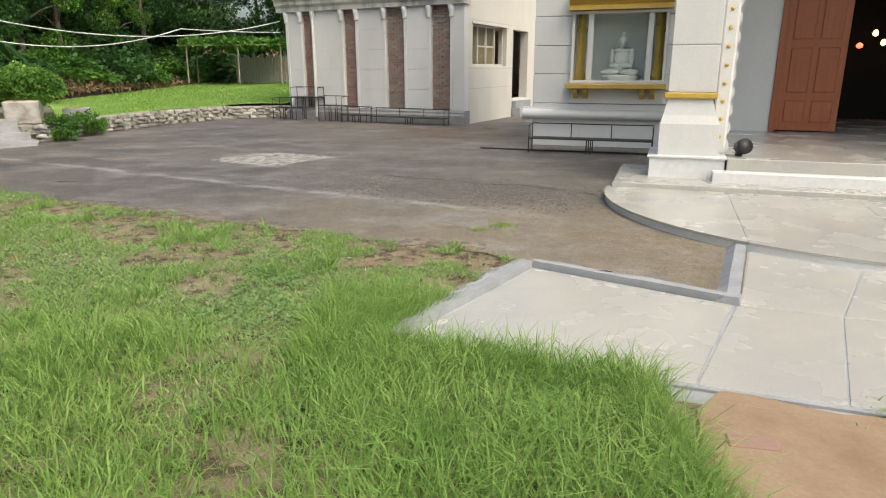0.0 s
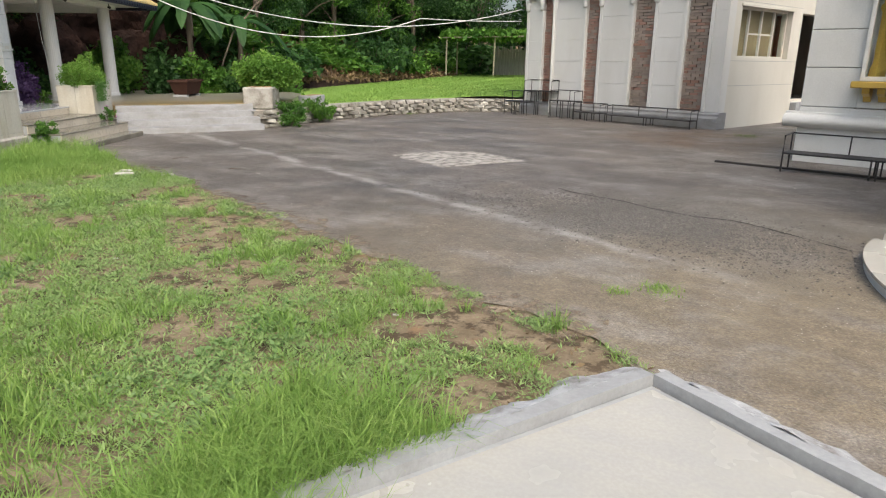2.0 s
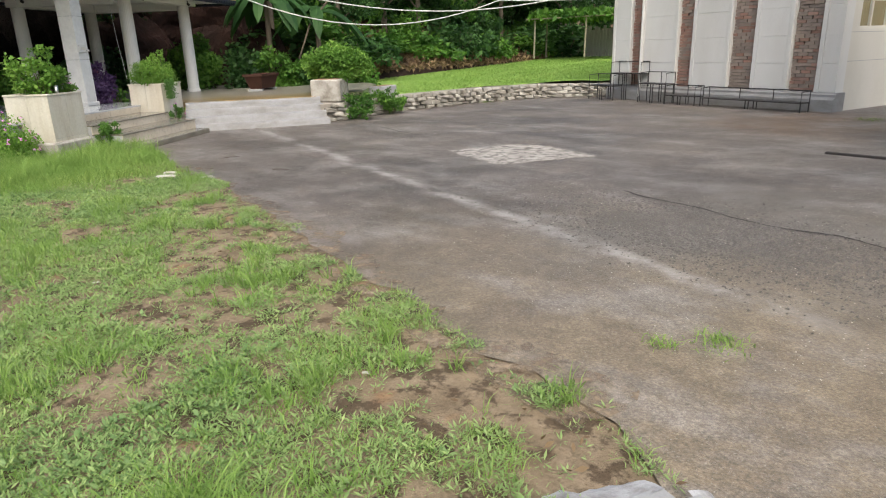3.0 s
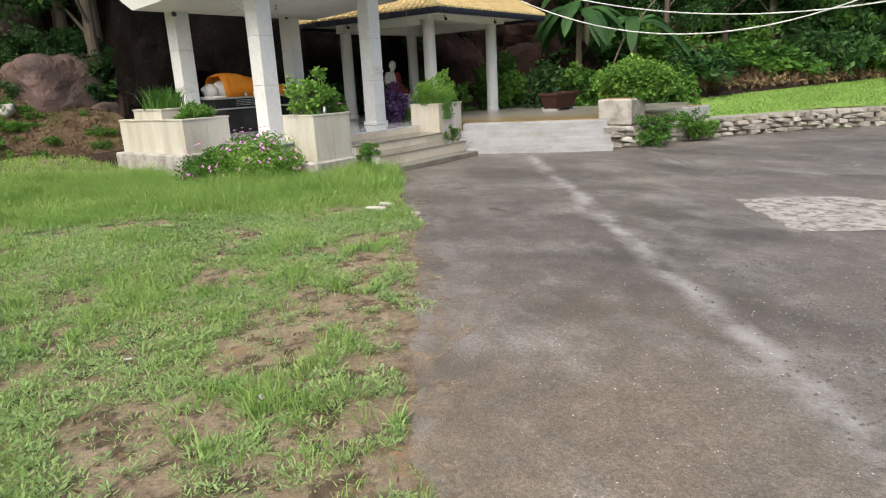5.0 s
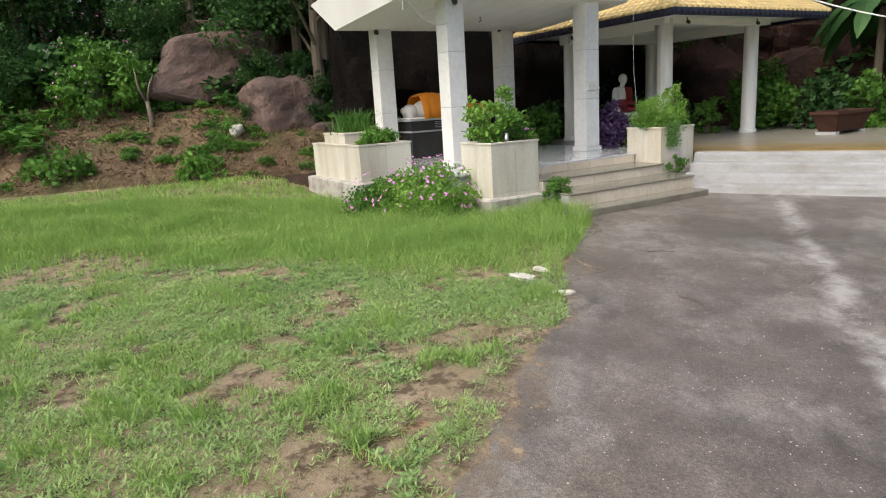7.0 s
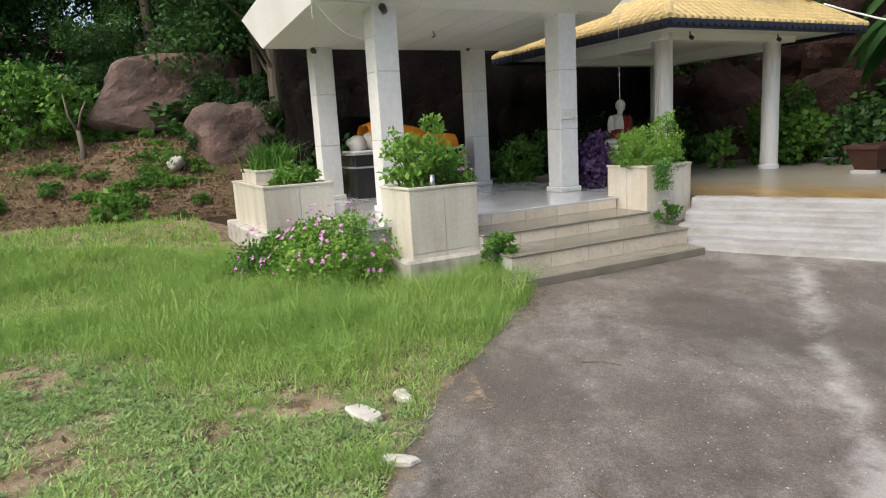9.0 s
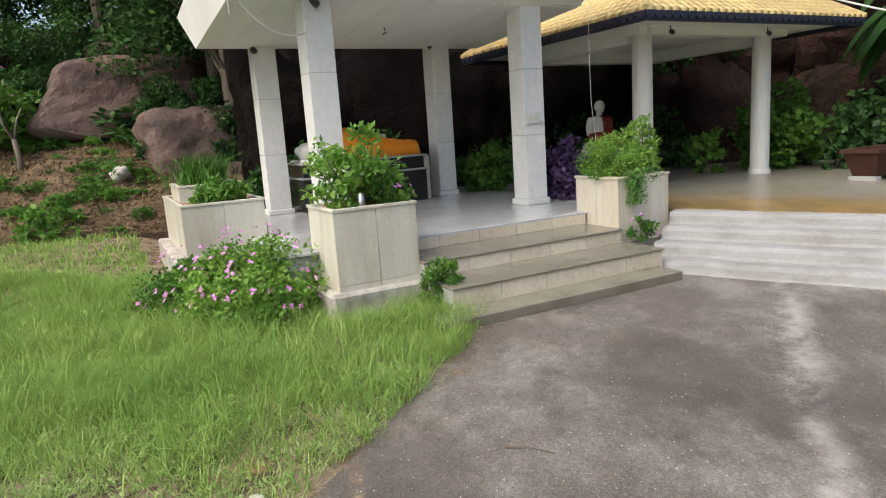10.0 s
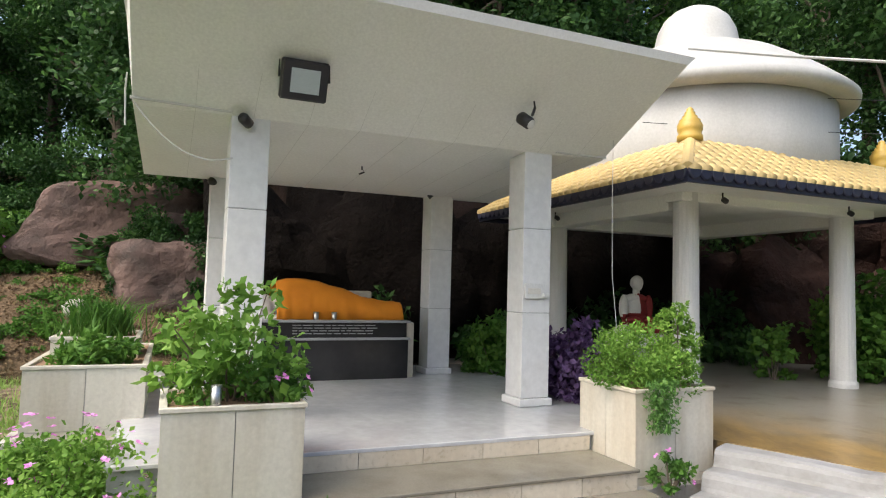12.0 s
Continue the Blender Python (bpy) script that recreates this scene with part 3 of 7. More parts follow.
def lumpy(X, Y):
    s, d = to_pav(X, Y)
    wob = 0.012 * np.sin(3.1 * X + 1.3 * Y) + 0.01 * np.sin(2.3 * Y - 4.7 * X + 1)
    edge = np.interp(X, [-9.5, -7.3, -4.7, -2.04, -0.5, 0.9, 1.0, 3.0], [9.8, 8.97, 8.05, 6.93, 6.25, 5.55, 3.3, 2.8])
    lawn = smooth_step(edge - Y, 0.15, 0.9)
    under_path = (X > -0.35) & (Y > 3.3 - 0.2 * X)
    return ground_z(X, Y) + wob * lawn * ~under_path - 0.003 * (1 - lawn) - 0.005 * (under_path & (X < 1.3))


sheet("ground", stretch_axis(-24, 8, 0.4, 500), stretch_axis(-8, 26, 0.4, 500), lumpy, GROUND, "patchy lawn ground, red soil under thin green grass")


def flat(name, outline, z, material, label, jitter=0.0, step=0.0, seed=1):
    """A thin sheet over an outline, its edge broken up a little."""
    rng = random.Random(seed)
    pts = []
    for (x0, y0), (x1, y1) in zip(outline, outline[1:] + outline[:1]):
        n = max(1, int(math.hypot(x1 - x0, y1 - y0) / step)) if step else 1
        for i in range(n):
            pts.append((x0 + (x1 - x0) * i / n + rng.uniform(-jitter, jitter), y0 + (y1 - y0) * i / n + rng.uniform(-jitter, jitter)))
    bm = bmesh.new()
    f = bm.faces.new([bm.verts.new((x, y, z)) for x, y in pts])
    bmesh.ops.triangulate(bm, faces=[f])
    return solo(name, bm, material, ID, label, kind="structure")


GRASS_EDGE = [(0.9, 5.55), (0.58, 5.88), (-0.5, 6.25), (-1.2, 6.58), (-2.04, 6.93), (-3.4, 7.57), (-4.7, 8.05), (-5.9, 8.6), (-6.6, 8.75), (-7.3, 8.97), (-7.9, 9.2), (-8.6, 9.5), (-9.5, 9.8)]
flat("road", GRASS_EDGE + [(-11, 12), (-9.4, 14.6), (-9.6, 17.5), (-8.6, 22.0), (-6, 24.5), (2, 26), (9, 20), (12, 9), (4, 5), (2.3, 4.6), (1.05, 5.42)], 0.006, ASPHALT,
     "damp worn tarmac court, purple-grey with mud stains", 0.07, 0.25)
flat("patch", [(-4.37, 11.9), (-4.1, 12.5), (-3.9, 12.81), (-3.3, 13.07), (-2.9, 12.85), (-2.48, 12.66), (-2.1, 12.4), (-2.5, 11.9), (-3.0, 11.1), (-3.6, 11.45)], 0.011,
     plain("pale_cement_patch", (0.40, 0.375, 0.345), (0.25, 0.23, 0.21), 30, 4, 0.85, 0.9, 0.4, worn=0.43), "pale cement repair patch in the tarmac", 0.05, 0.15)


def streak_line(name, pts, width, material, label, seed=3, z=0.0105):
    """A ragged band along points on the ground, broken where it has worn away."""
    rng = random.Random(seed)
    bm = bmesh.new()
    for (x0, y0), (x1, y1) in zip(pts, pts[1:]):
        n = max(2, int(math.hypot(x1 - x0, y1 - y0) / 0.05))
        nx, ny = -(y1 - y0), x1 - x0
        k = math.hypot(nx, ny)
        prev = None
        for i in range(n + 1):
            t = i / n
            x, y = x0 + (x1 - x0) * t, y0 + (y1 - y0) * t
            o = 0.09 * noise.noise(Vector((x * 2.1, y * 2.1, seed))) + rng.uniform(-0.008, 0.008)
            w = width * (0.75 + 0.8 * noise.noise(Vector((x * 3, y * 3, seed + 9))) + rng.uniform(-0.12, 0.12))
            w = max(w, 0.004)
            cur = [bm.verts.new((x + nx / k * (o + e), y + ny / k * (o + e), z)) for e in (-w, w)]
            if prev and noise.noise(Vector((x * 1.3, y * 1.3, seed + 4))) > -0.5:
                bm.faces.new((prev[0], cur[0], cur[1], prev[1]))
            prev = cur
    return solo(name, bm, material, ID, label, kind="structure")


def verge(name, line, width, z, material, label, seed):
    """A ragged strip of washed-out soil along the lawn's edge."""
    bm = bmesh.new()
    prev = None
    for i, (x, y) in enumerate(along(line, 0.07)):
        a = width * (0.5 + 0.9 * noise.noise(Vector((x * 1.7, y * 1.7, seed))) + 0.5 * noise.noise(Vector((x * 7, y * 7, seed))))
        cur = [bm.verts.new((x + 0.38 * e, y + 0.92 * e, z)) for e in (-0.22, max(0.02, a))]
        if prev:
            bm.faces.new((prev[0], cur[0], cur[1], prev[1]))
        prev = cur
    return solo(name, bm, material, ID, label, kind="structure")


def along(line, step):
    out = []
    for a, b in zip(line, line[1:]):
        n = max(1, int(math.hypot(b[0] - a[0], b[1] - a[1]) / step))
        out += [(a[0] + (b[0] - a[0]) * i / n, a[1] + (b[1] - a[1]) * i / n) for i in range(n)]
    return out + [line[-1]]


VERGE = plain("sandy_verge", (0.29, 0.225, 0.155), (0.17, 0.13, 0.10), 26, 2.5, 0.95, 0.8, 0.6, worn=0.55)
verge("soil_verge", GRASS_EDGE[1:], 0.30, 0.0095, VERGE, "sandy washed soil along the lawn edge", 3)
PALE = plain("pale_mortar_seam", (0.40, 0.38, 0.36), (0.27, 0.25, 0.24), 30, 6, 0.9, 0.9, 0.3, worn=0.52)
CRACK = plain("dark_crack", (0.035, 0.032, 0.03), (0.06, 0.05, 0.045), 40, 3, 0.9)
streak_line("trim", [(-8.6, 14.6), (-6.2, 13.4), (-4.4, 14.6)], 0.05, PALE, "faint pale seam in the tarmac", 4)
streak_line("trim", [(-6.0, 15.6), (-3.0, 14.4), (-0.4, 16.6)], 0.05, PALE, "faint pale seam in the tarmac", 5)
streak_line("trim", [(-7.6, 19.5), (-4, 17.6), (0.2, 19.1)], 0.06, PALE, "faint pale seam in the tarmac", 6)
streak_line("trim", [(-0.96, 10.29), (0.43, 9.62), (1.5, 9.27), (2.1, 8.7)], 0.018, CRACK, "dark crack in the tarmac", 7)
solo("trim", prism([(0.66, 13.87), (3.96, 12.94), (3.98, 13.02), (0.68, 13.95)], 0.0, 0.035), CRACK, ID, "dark raised cement strip before the bench", kind="structure")

# retaining wall of whitewashed stones and the lawn terrace behind it
WALL_LINE = [(-9.62, 14.36), (-9.5, 14.75), (-9.45, 17.3), (-8.9, 20.0), (-7.9, 22.2), (-6.05, 22.95)]


def terrace_z(x, y):
    return 0.42 + 0.024 * np.maximum(0, np.hypot(x + 8.5, y - 18) - 3)


core_pts = along(WALL_LINE, 0.6)
bm = bmesh.new()
rows = []
for (x, y) in core_pts:
    rows.append([bm.verts.new((x + dx, y, z)) for dx, z in ((0.0, -0.05), (0.0, 0.40), (-0.35, 0.42), (-0.35, -0.05))])
for a, b in zip(rows, rows[1:]):
    for k in range(3):
        bm.faces.new((a[k], b[k], b[k + 1], a[k + 1]))
retaining_wall = solo("retaining_wall", bm, MORTAR, ID, "low retaining wall of flaking whitewashed stones", kind="structure")

hull = [(-9.8, 14.8), (-9.75, 17.3), (-9.2, 20.1), (-8.15, 22.4), (-6.2, 23.2)]
bm = bmesh.new()
prev = None
for (x, y) in along(hull, 0.7):
    k = np.clip((y - 14.8) / 8.4, 0, 1)
    fx, fy = -24 + 20 * k, 20 + 38 * k
    col = []
    for j in range(15):
        t = (j / 14) ** 1.4
        px, py = x + (fx - x) * t, y + (fy - y) * t
        col.append(bm.verts.new((px, py, float(terrace_z(px, py)) + 0.03 * math.sin(px * 2.1 + py))))
    if prev:
        for j in range(14):
            bm.faces.new((prev[j], col[j], col[j + 1], prev[j + 1]))
    prev = col
solo("lawn_terrace", bm, LAWN2, ID, "bright green lawn terrace above the stone wall", kind="structure", smooth=True)


def toe(s):
    return np.interp(s, [-40, -10, -2, 0, 10, 11.5, 14, 29, 45, 70], [13, 9.5, 6.2, 6.2, 6.4, 4.0, -2.0, -9, -16, -30])


def hill_z(s, w):
    cliff = smooth_step(s, 0.8, 2.4) * (1 - smooth_step(s, 9.8, 11.5))
    soft = 0.28 + 0.45 * w - 0.006 * w * w
    steep = 0.45 + 3.4 * smooth_step(w, 0.0, 1.6) + 0.5 * w
    base = soft * (1 - cliff) + steep * cliff + 0.5 * smooth_step(s, 10, 14)
    return base


ss, ww = np.concatenate([np.arange(-34, 34, 0.6), np.arange(34, 70, 3)]), np.concatenate([np.arange(-0.6, 8, 0.35), np.arange(8, 46, 2.0)])
S_, W_ = np.meshgrid(ss, ww)
D_ = toe(S_) + W_
Z_ = hill_z(S_, np.maximum(W_, 0)) - 0.5 * (W_ < 0)
rough = np.array([0.22 * noise.noise(Vector((a * 0.7, b * 0.7, 0))) + 0.10 * noise.noise(Vector((a * 2.1, b * 2.1, 5))) for a, b in zip(S_.ravel(), D_.ravel())]).reshape(S_.shape)
Z_ = Z_ + rough * smooth_step(W_, 0.2, 1.5)
nx = len(ss)
idx = np.arange(len(ww) - 1)[:, None] * nx + np.arange(nx - 1)
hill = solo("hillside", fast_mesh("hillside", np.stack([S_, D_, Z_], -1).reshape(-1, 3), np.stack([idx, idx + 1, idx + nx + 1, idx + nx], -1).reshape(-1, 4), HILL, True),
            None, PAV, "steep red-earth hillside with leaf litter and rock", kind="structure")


# ---- the shrine pavilion ----
PLAT_Z = 0.6
pav = thing("shrine_pavilion", P(0, 0), "open white shrine pavilion with four tiled columns and an upswept roof", "pavilion")
bm = prism([(-0.3, 0.57), (4.0, 0.57), (4.4, 0.2), (4.4, 5.3), (-0.3, 5.3)], 0, PLAT_Z - 0.03)
platform = part("platform", bm, CONC, pav, "raised cement platform")
part("platform_floor", prism([(-0.32, 0.53), (3.5, 0.53), (3.5, 0.9), (4.3, 0.9), (4.3, 5.3), (-0.32, 5.3)], PLAT_Z - 0.03, PLAT_Z, bevel=0.006), PLAT, pav, "polished grey marble floor")


def step_block(s0, s1, d0, d1, z0, z1, name="step", tiles=5):
    st = part(name, box(s0, s1, d0 + 0.015, d1, z0, z1 - 0.025), CONC, pav)
    part("tread", box(s0 - 0.01, s1 + 0.01, d0 - 0.02, d1, z1 - 0.025, z1, 0.006), TREAD, st, "wet grey-green stone tread")
    w = (s1 - s0) / tiles
    for i in range(tiles):
        part("tile", box(s0 + w * i + 0.003, s0 + w * (i + 1) - 0.003, d0, d0 + 0.015, z0 + 0.004, z1 - 0.027), TILE_BEIGE, st)
    return st


step_block(0.83, 3.36, -0.08, 0.55, 0.0, 0.45)
step_block(0.83, 3.42, -0.64, -0.07, 0.0, 0.29)
part("step", box(0.55, 3.35, -0.98, -0.62, 0.0, 0.10, 0.01), TREAD, pav, "wet bottom step slab level with the court")
riser = part("riser", box(0.83, 3.36, 0.55, 0.57, 0.45, 0.57), CONC, pav)
for i in range(5):
    part("tile", box(0.83 + 0.506 * i + 0.003, 0.83 + 0.506 * (i + 1) - 0.003, 0.532, 0.548, 0.452, 0.568), TILE_BEIGE, riser)


def pav_column(s, d, top):
    c = part("column", box(s - 0.155, s + 0.155, d - 0.155, d + 0.155, PLAT_Z, top), JOINT, pav, "square column clad in white marble")
    h = (top - PLAT_Z - 0.08) / 3
    for k in range(3):
        z = PLAT_Z + 0.08 + h * k
        part("cladding_tile", box(s - 0.165, s + 0.165, d - 0.165, d + 0.165, z + 0.003, z + h - 0.003, 0.006), MARBLE_WALL, c)
    part("base", box(s - 0.195, s + 0.195, d - 0.195, d + 0.195, PLAT_Z, PLAT_Z + 0.08, 0.01), MARBLE_WALL, c)


for s, d, top in ((0.6, 1.87, 3.30), (3.52, 1.87, 3.30), (0.58, 4.42, 3.15), (3.5, 4.42, 3.15)):
    pav_column(s, d, top)

ROOF = [(0.42, 3.90), (1.70, 3.23), (4.42, 3.07)]
ROOF_TOP = [(0.40, 3.975), (1.70, 3.93), (5.36, 3.66)]
bm = bmesh.new()
low, top = [], []
for d, z in ROOF:
    low.append([bm.verts.new((s, d, z)) for s in (-0.34, 4.32)])
for d, z in ROOF_TOP:
    top.append([bm.verts.new((s, d, z)) for s in (-0.42, 4.40)])
for i in range(2):
    bm.faces.new((low[i][0], low[i + 1][0], low[i + 1][1], low[i][1]))
    bm.faces.new((top[i][0], top[i][1], top[i + 1][1], top[i + 1][0]))
    for k in (0, 1):
        bm.faces.new((low[i][k], top[i][k], top[i + 1][k], low[i + 1][k]))
bm.faces.new((low[0][0], low[0][1], top[0][1], top[0][0]))
bm.faces.new((low[2][0], top[2][0], top[2][1], low[2][1]))
me = finish(bm, "roof", [CEIL, WHITE])
for p in me.polygons:
    p.material_index = 0 if p.normal.z < -0.5 else 1
part("roof", me, None, pav, "upswept white concrete roof with a grey-white soffit")
for s in (0.14, 0.62, 1.10, 1.58, 2.06, 2.54, 3.02, 3.50, 3.98):
    bm = bmesh.new()
    ra = [[bm.verts.new((s + e, d + (0.01 if d < 1 else 0), z + dz)) for e, dz in ((-0.0018, 0.004), (-0.0018, -0.002), (0.0018, -0.002), (0.0018, 0.004))] for d, z in ROOF]
    for p, q in zip(ra, ra[1:]):
        for j in range(4):
            bm.faces.new((p[j], p[(j + 1) % 4], q[(j + 1) % 4], q[j]))
    bmesh.ops.recalc_face_normals(bm, faces=bm.faces)
    part("seam", bm, SEAM, pav, "thin grey filler strip in the soffit")
part("conduit", tube([(-0.36, 1.62, 3.26), (0.44, 1.66, 3.25)], 0.012), CABLE_W, pav, "white conduit")
part("conduit", tube([(3.7, 1.66, 3.25), (4.33, 1.64, 3.25)], 0.012), CABLE_W, pav, "white conduit")


def planter(name, s, d, w, dep, z0, z1, label, front=3, side=3):
    """A rectangular tiled planter: cement core, tile panels, a rim of stone, and soil inside."""
    p = thing(name, P(s, d, z0), label, "planter", "tiled planters")
    h = z1 - z0
    core = part("core", box(0.012, w - 0.012, 0.012, dep - 0.012, 0, h - 0.03), JOINT, p)
    for i in range(front):
        a, b = w / front * i, w / front * (i + 1)
        part("tile", box(a + 0.003, b - 0.003, 0, 0.012, 0.06, h - 0.03), PLANTER, core)
        part("tile", box(a + 0.003, b - 0.003, 0, 0.012, 0, 0.055), PLANTER, core)
        part("tile", box(a + 0.003, b - 0.003, dep - 0.012, dep, 0, h - 0.03), PLANTER, core)
    for i in range(side):
        a, b = dep / side * i, dep / side * (i + 1)
        for x in (0, w - 0.012):
            part("tile", box(x, x + 0.012, a + 0.003, b - 0.003, 0, h - 0.03), PLANTER, core)
    bm = box(-0.012, w + 0.012, -0.012, 0.035, h - 0.03, h, 0.004)
    box(-0.012, w + 0.012, dep - 0.035, dep + 0.012, h - 0.03, h, 0.004, bm)
    box(-0.012, 0.035, 0.035, dep - 0.035, h - 0.03, h, 0.004, bm)
    box(w - 0.035, w + 0.012, 0.035, dep - 0.035, h - 0.03, h, 0.004, bm)
    part("rim", bm, PLANTER, p, "chipped tile rim")
    part("soil", box(0.035, w - 0.035, 0.035, dep - 0.035, h - 0.10, h - 0.026), SOIL, p, "damp planting soil")
    return p


solo("planter_plinth", box(-0.10, 0.84, -0.07, 0.9, -0.02, 0.27, 0.03), DIRTY_WASH, P(0, 0), "flaking whitewashed plinth under a tiled planter", "plinth")
planter("planter", 0, 0, 0.83, 0.78, 0.27, 1.045, "square cream-tiled planter with rust streaks on a plinth", 2, 2)
planter("planter", 3.40, 0.0, 0.80, 0.74, 0.29, 1.03, "square cream-tiled planter beside the steps", 2, 2)
solo("planter_plinth", box(3.36, 4.35, -0.04, 0.8, -0.02, 0.29, 0.02), DIRTY_WASH, P(0, 0), "whitewashed plinth under a tiled planter", "plinth")
solo("planter_plinth", box(-1.20, 0.1, 2.04, 4.3, -0.02, 0.46, 0.02), DIRTY_WASH, P(0, 0), "low whitewashed plinth under two planters", "plinth")
planter("planter", -1.06, 2.1, 0.92, 2.12, 0.46, 1.06, "long cream-tiled planter with a slate corner", 2, 3)
planter("planter", -0.98, 2.85, 0.74, 0.95, 1.034, 1.24, "small cream-tiled planter set in a longer one", 2, 2)

# white-washed flight of steps and the stained terrace beside the shrine
steps = thing("terrace_steps", P(3.4, -0.48), "broad flight of whitewashed masonry steps", "steps")
ang = math.degrees(math.atan2(-2.75, 1.27))
LEN = 3.03
frame_steps = Matrix.Rotation(radians(ang), 4, "Z")
for k in range(4):
    bm = bmesh.new()
    lo, hi, rings = 0.14 * k - 0.02, 0.14 * (k + 1), []
    for i in range(61):
        x = -0.05 + (LEN - 0.03 * k + 0.05) * i / 60
        wob = [0.030 * noise.noise((x * 2.1, k * 7.3, 1.7)) + 0.014 * noise.noise((x * 8.0, k * 3.1, 5.0)), 0.016 * noise.noise((x * 2.7, k * 5.1, 9.0)) + 0.007 * noise.noise((x * 9.0, k, 2.0))]
        y = 0.27 * k + wob[0]
        prof = [(1.3, lo), (y - 0.035, lo), (y - 0.012, lo + 0.05), (y, hi - 0.045 + wob[1]), (y + 0.018, hi - 0.014 + wob[1]), (y + 0.06, hi + wob[1] * 0.8), (y + 0.30, hi + wob[1] * 0.3), (1.3, hi)]
        rings.append([bm.verts.new(frame_steps @ Vector((x, p, q))) for p, q in prof])
    for ra, rb in zip(rings, rings[1:]):
        for j in range(8):
            bm.faces.new((ra[j], ra[(j + 1) % 8], rb[(j + 1) % 8], rb[j]))
    bm.faces.new(rings[0])
    bm.faces.new(rings[-1][::-1])
    bmesh.ops.recalc_face_normals(bm, faces=bm.faces)
    part("step", bm, WHITE_WASH, steps, "uneven whitewashed step")
flat_pts = [(4.32, 0.08), (5.35, -2.62), (5.9, -3.0), (7.2, -3.4), (10.5, -3.0), (13.5, -1.5), (12.2, 3.5), (11, 6.6), (4.4, 6.6)]
solo("terrace", prism(flat_pts, 0.0, 0.565), PLAZA, PAV, "concrete terrace streaked with ochre algae and rain", kind="structure")

# ---- the stupa with its tiled skirt roof ----
stupa = thing("stupa_pavilion", P(7.4, 3.48, 0.565), "white domed stupa raised on columns above a yellow tiled skirt roof", "pavilion")
for x in (-1.55, 1.27):
    for y in (-1.43, 1.43):
        c = part("column", lathe([(0.185, 0), (0.185, 0.06), (0.16, 0.1), (0.152, 2.3), (0.158, 2.42), (0.158, 2.55)], 48, (x, y, 0), flute=0.02), WHITE, stupa, "fluted white column")
for a, b, c, d in ((-1.75, 1.75, -1.58, -1.28), (-1.75, 1.75, 1.28, 1.58), (-1.7, -1.4, -1.28, 1.28), (1.4, 1.7, -1.28, 1.28)):
    part("beam", box(a, b, c, d, 2.36 if c < -1.5 else 2.26, 2.49, 0.01), CEIL, stupa)
part("soffit", box(-2.44, 2.44, -2.39, 2.39, 2.47, 2.495), CEIL, stupa, "pale soffit")
part("vent", lathe([(0.0, 0.012), (0.28, 0.012), (0.30, 0.0), (0.36, 0.0), (0.36, 0.03)], 28, (-1.05, -0.2, 2.442)), CONC, stupa, "round ceiling vent")
EX, EY = 2.5, 2.45
for a, b, c, d in ((-EX, EX, -EY, -EY + 0.05), (-EX, EX, EY - 0.05, EY), (-EX, -EX + 0.05, -EY + 0.05, EY - 0.05), (EX - 0.05, EX, -EY + 0.05, EY - 0.05)):
    part("fascia", box(a, b, c, d, 2.395, 2.505), NAVY, stupa, "navy eaves board")
TOPX, TOPY, RISE = 1.75, 1.70, 0.52
roof = part("roof", bmesh.new(), YELLOW, stupa, "yellow skirt roof of barrel tiles")
bm = bmesh.new()
lo = [bm.verts.new((x * EX, y * EY, 2.50)) for x, y in ((-1, -1), (1, -1), (1, 1), (-1, 1))]
hi = [bm.verts.new((x * TOPX, y * TOPY, 2.50 + RISE)) for x, y in ((-1, -1), (1, -1), (1, 1), (-1, 1))]
for i in range(4):
    j = (i + 1) % 4
    bm.faces.new((lo[i], lo[j], hi[j], hi[i]))
bm.faces.new(hi)
roof.data = finish(bm, "roof", YELLOW)


def barrel_mesh(length, r):
    bm = bmesh.new()
    a, b = [], []
    for k in range(6):
        t = math.pi * k / 5
        a.append(bm.verts.new((r * math.cos(t), 0, 0.75 * r * math.sin(t) + 0.012)))
        b.append(bm.verts.new((0.85 * r * math.cos(t), length, 0.68 * r * math.sin(t))))
    for k in range(5):
        bm.faces.new((a[k], a[k + 1], b[k + 1], b[k]))
    bm.faces.new(a)
    return finish(bm, "tile", TILE_GOLD, True)


ROWS = 7
for side, (wide, narrow, out_, in_, turn) in enumerate(((EX, TOPX, EY, TOPY, 0), (EX, TOPX, EY, TOPY, 180), (EY, TOPY, EX, TOPX, -90), (EY, TOPY, EX, TOPX, 90))):
    run = out_ - in_
    slope = math.hypot(run, RISE)
    tile_me = barrel_mesh(slope / ROWS * 1.15, 0.075)
    cap_me = finish(lathe([(0.0, 0.035), (0.066, 0.035), (0.08, 0.025), (0.08, -0.05)], 12), "eave_cap", NAVY)
    n = int(2 * wide / 0.155)
    for i in range(n):
        x = -wide + (i + 0.5) * 2 * wide / n
        for k in range(ROWS):
            t = k / ROWS
            if abs(x) > wide + (narrow - wide) * (t + 0.5 / ROWS) + 0.03:
                continue
            tl = part("tile", tile_me, None, roof)
            tl.matrix_local = Matrix.Rotation(radians(turn), 4, "Z") @ Matrix.Translation((x, -out_ + run * t - 0.03, 2.515 + RISE * t)) @ Matrix.Rotation(math.atan2(RISE, run), 4, "X")
        cp = part("eave_cap", cap_me, None, roof)
        cp.matrix_local = Matrix.Rotation(radians(turn), 4, "Z") @ Matrix.Translation((x, -out_ - 0.0, 2.50)) @ Matrix.Rotation(radians(90), 4, "X")
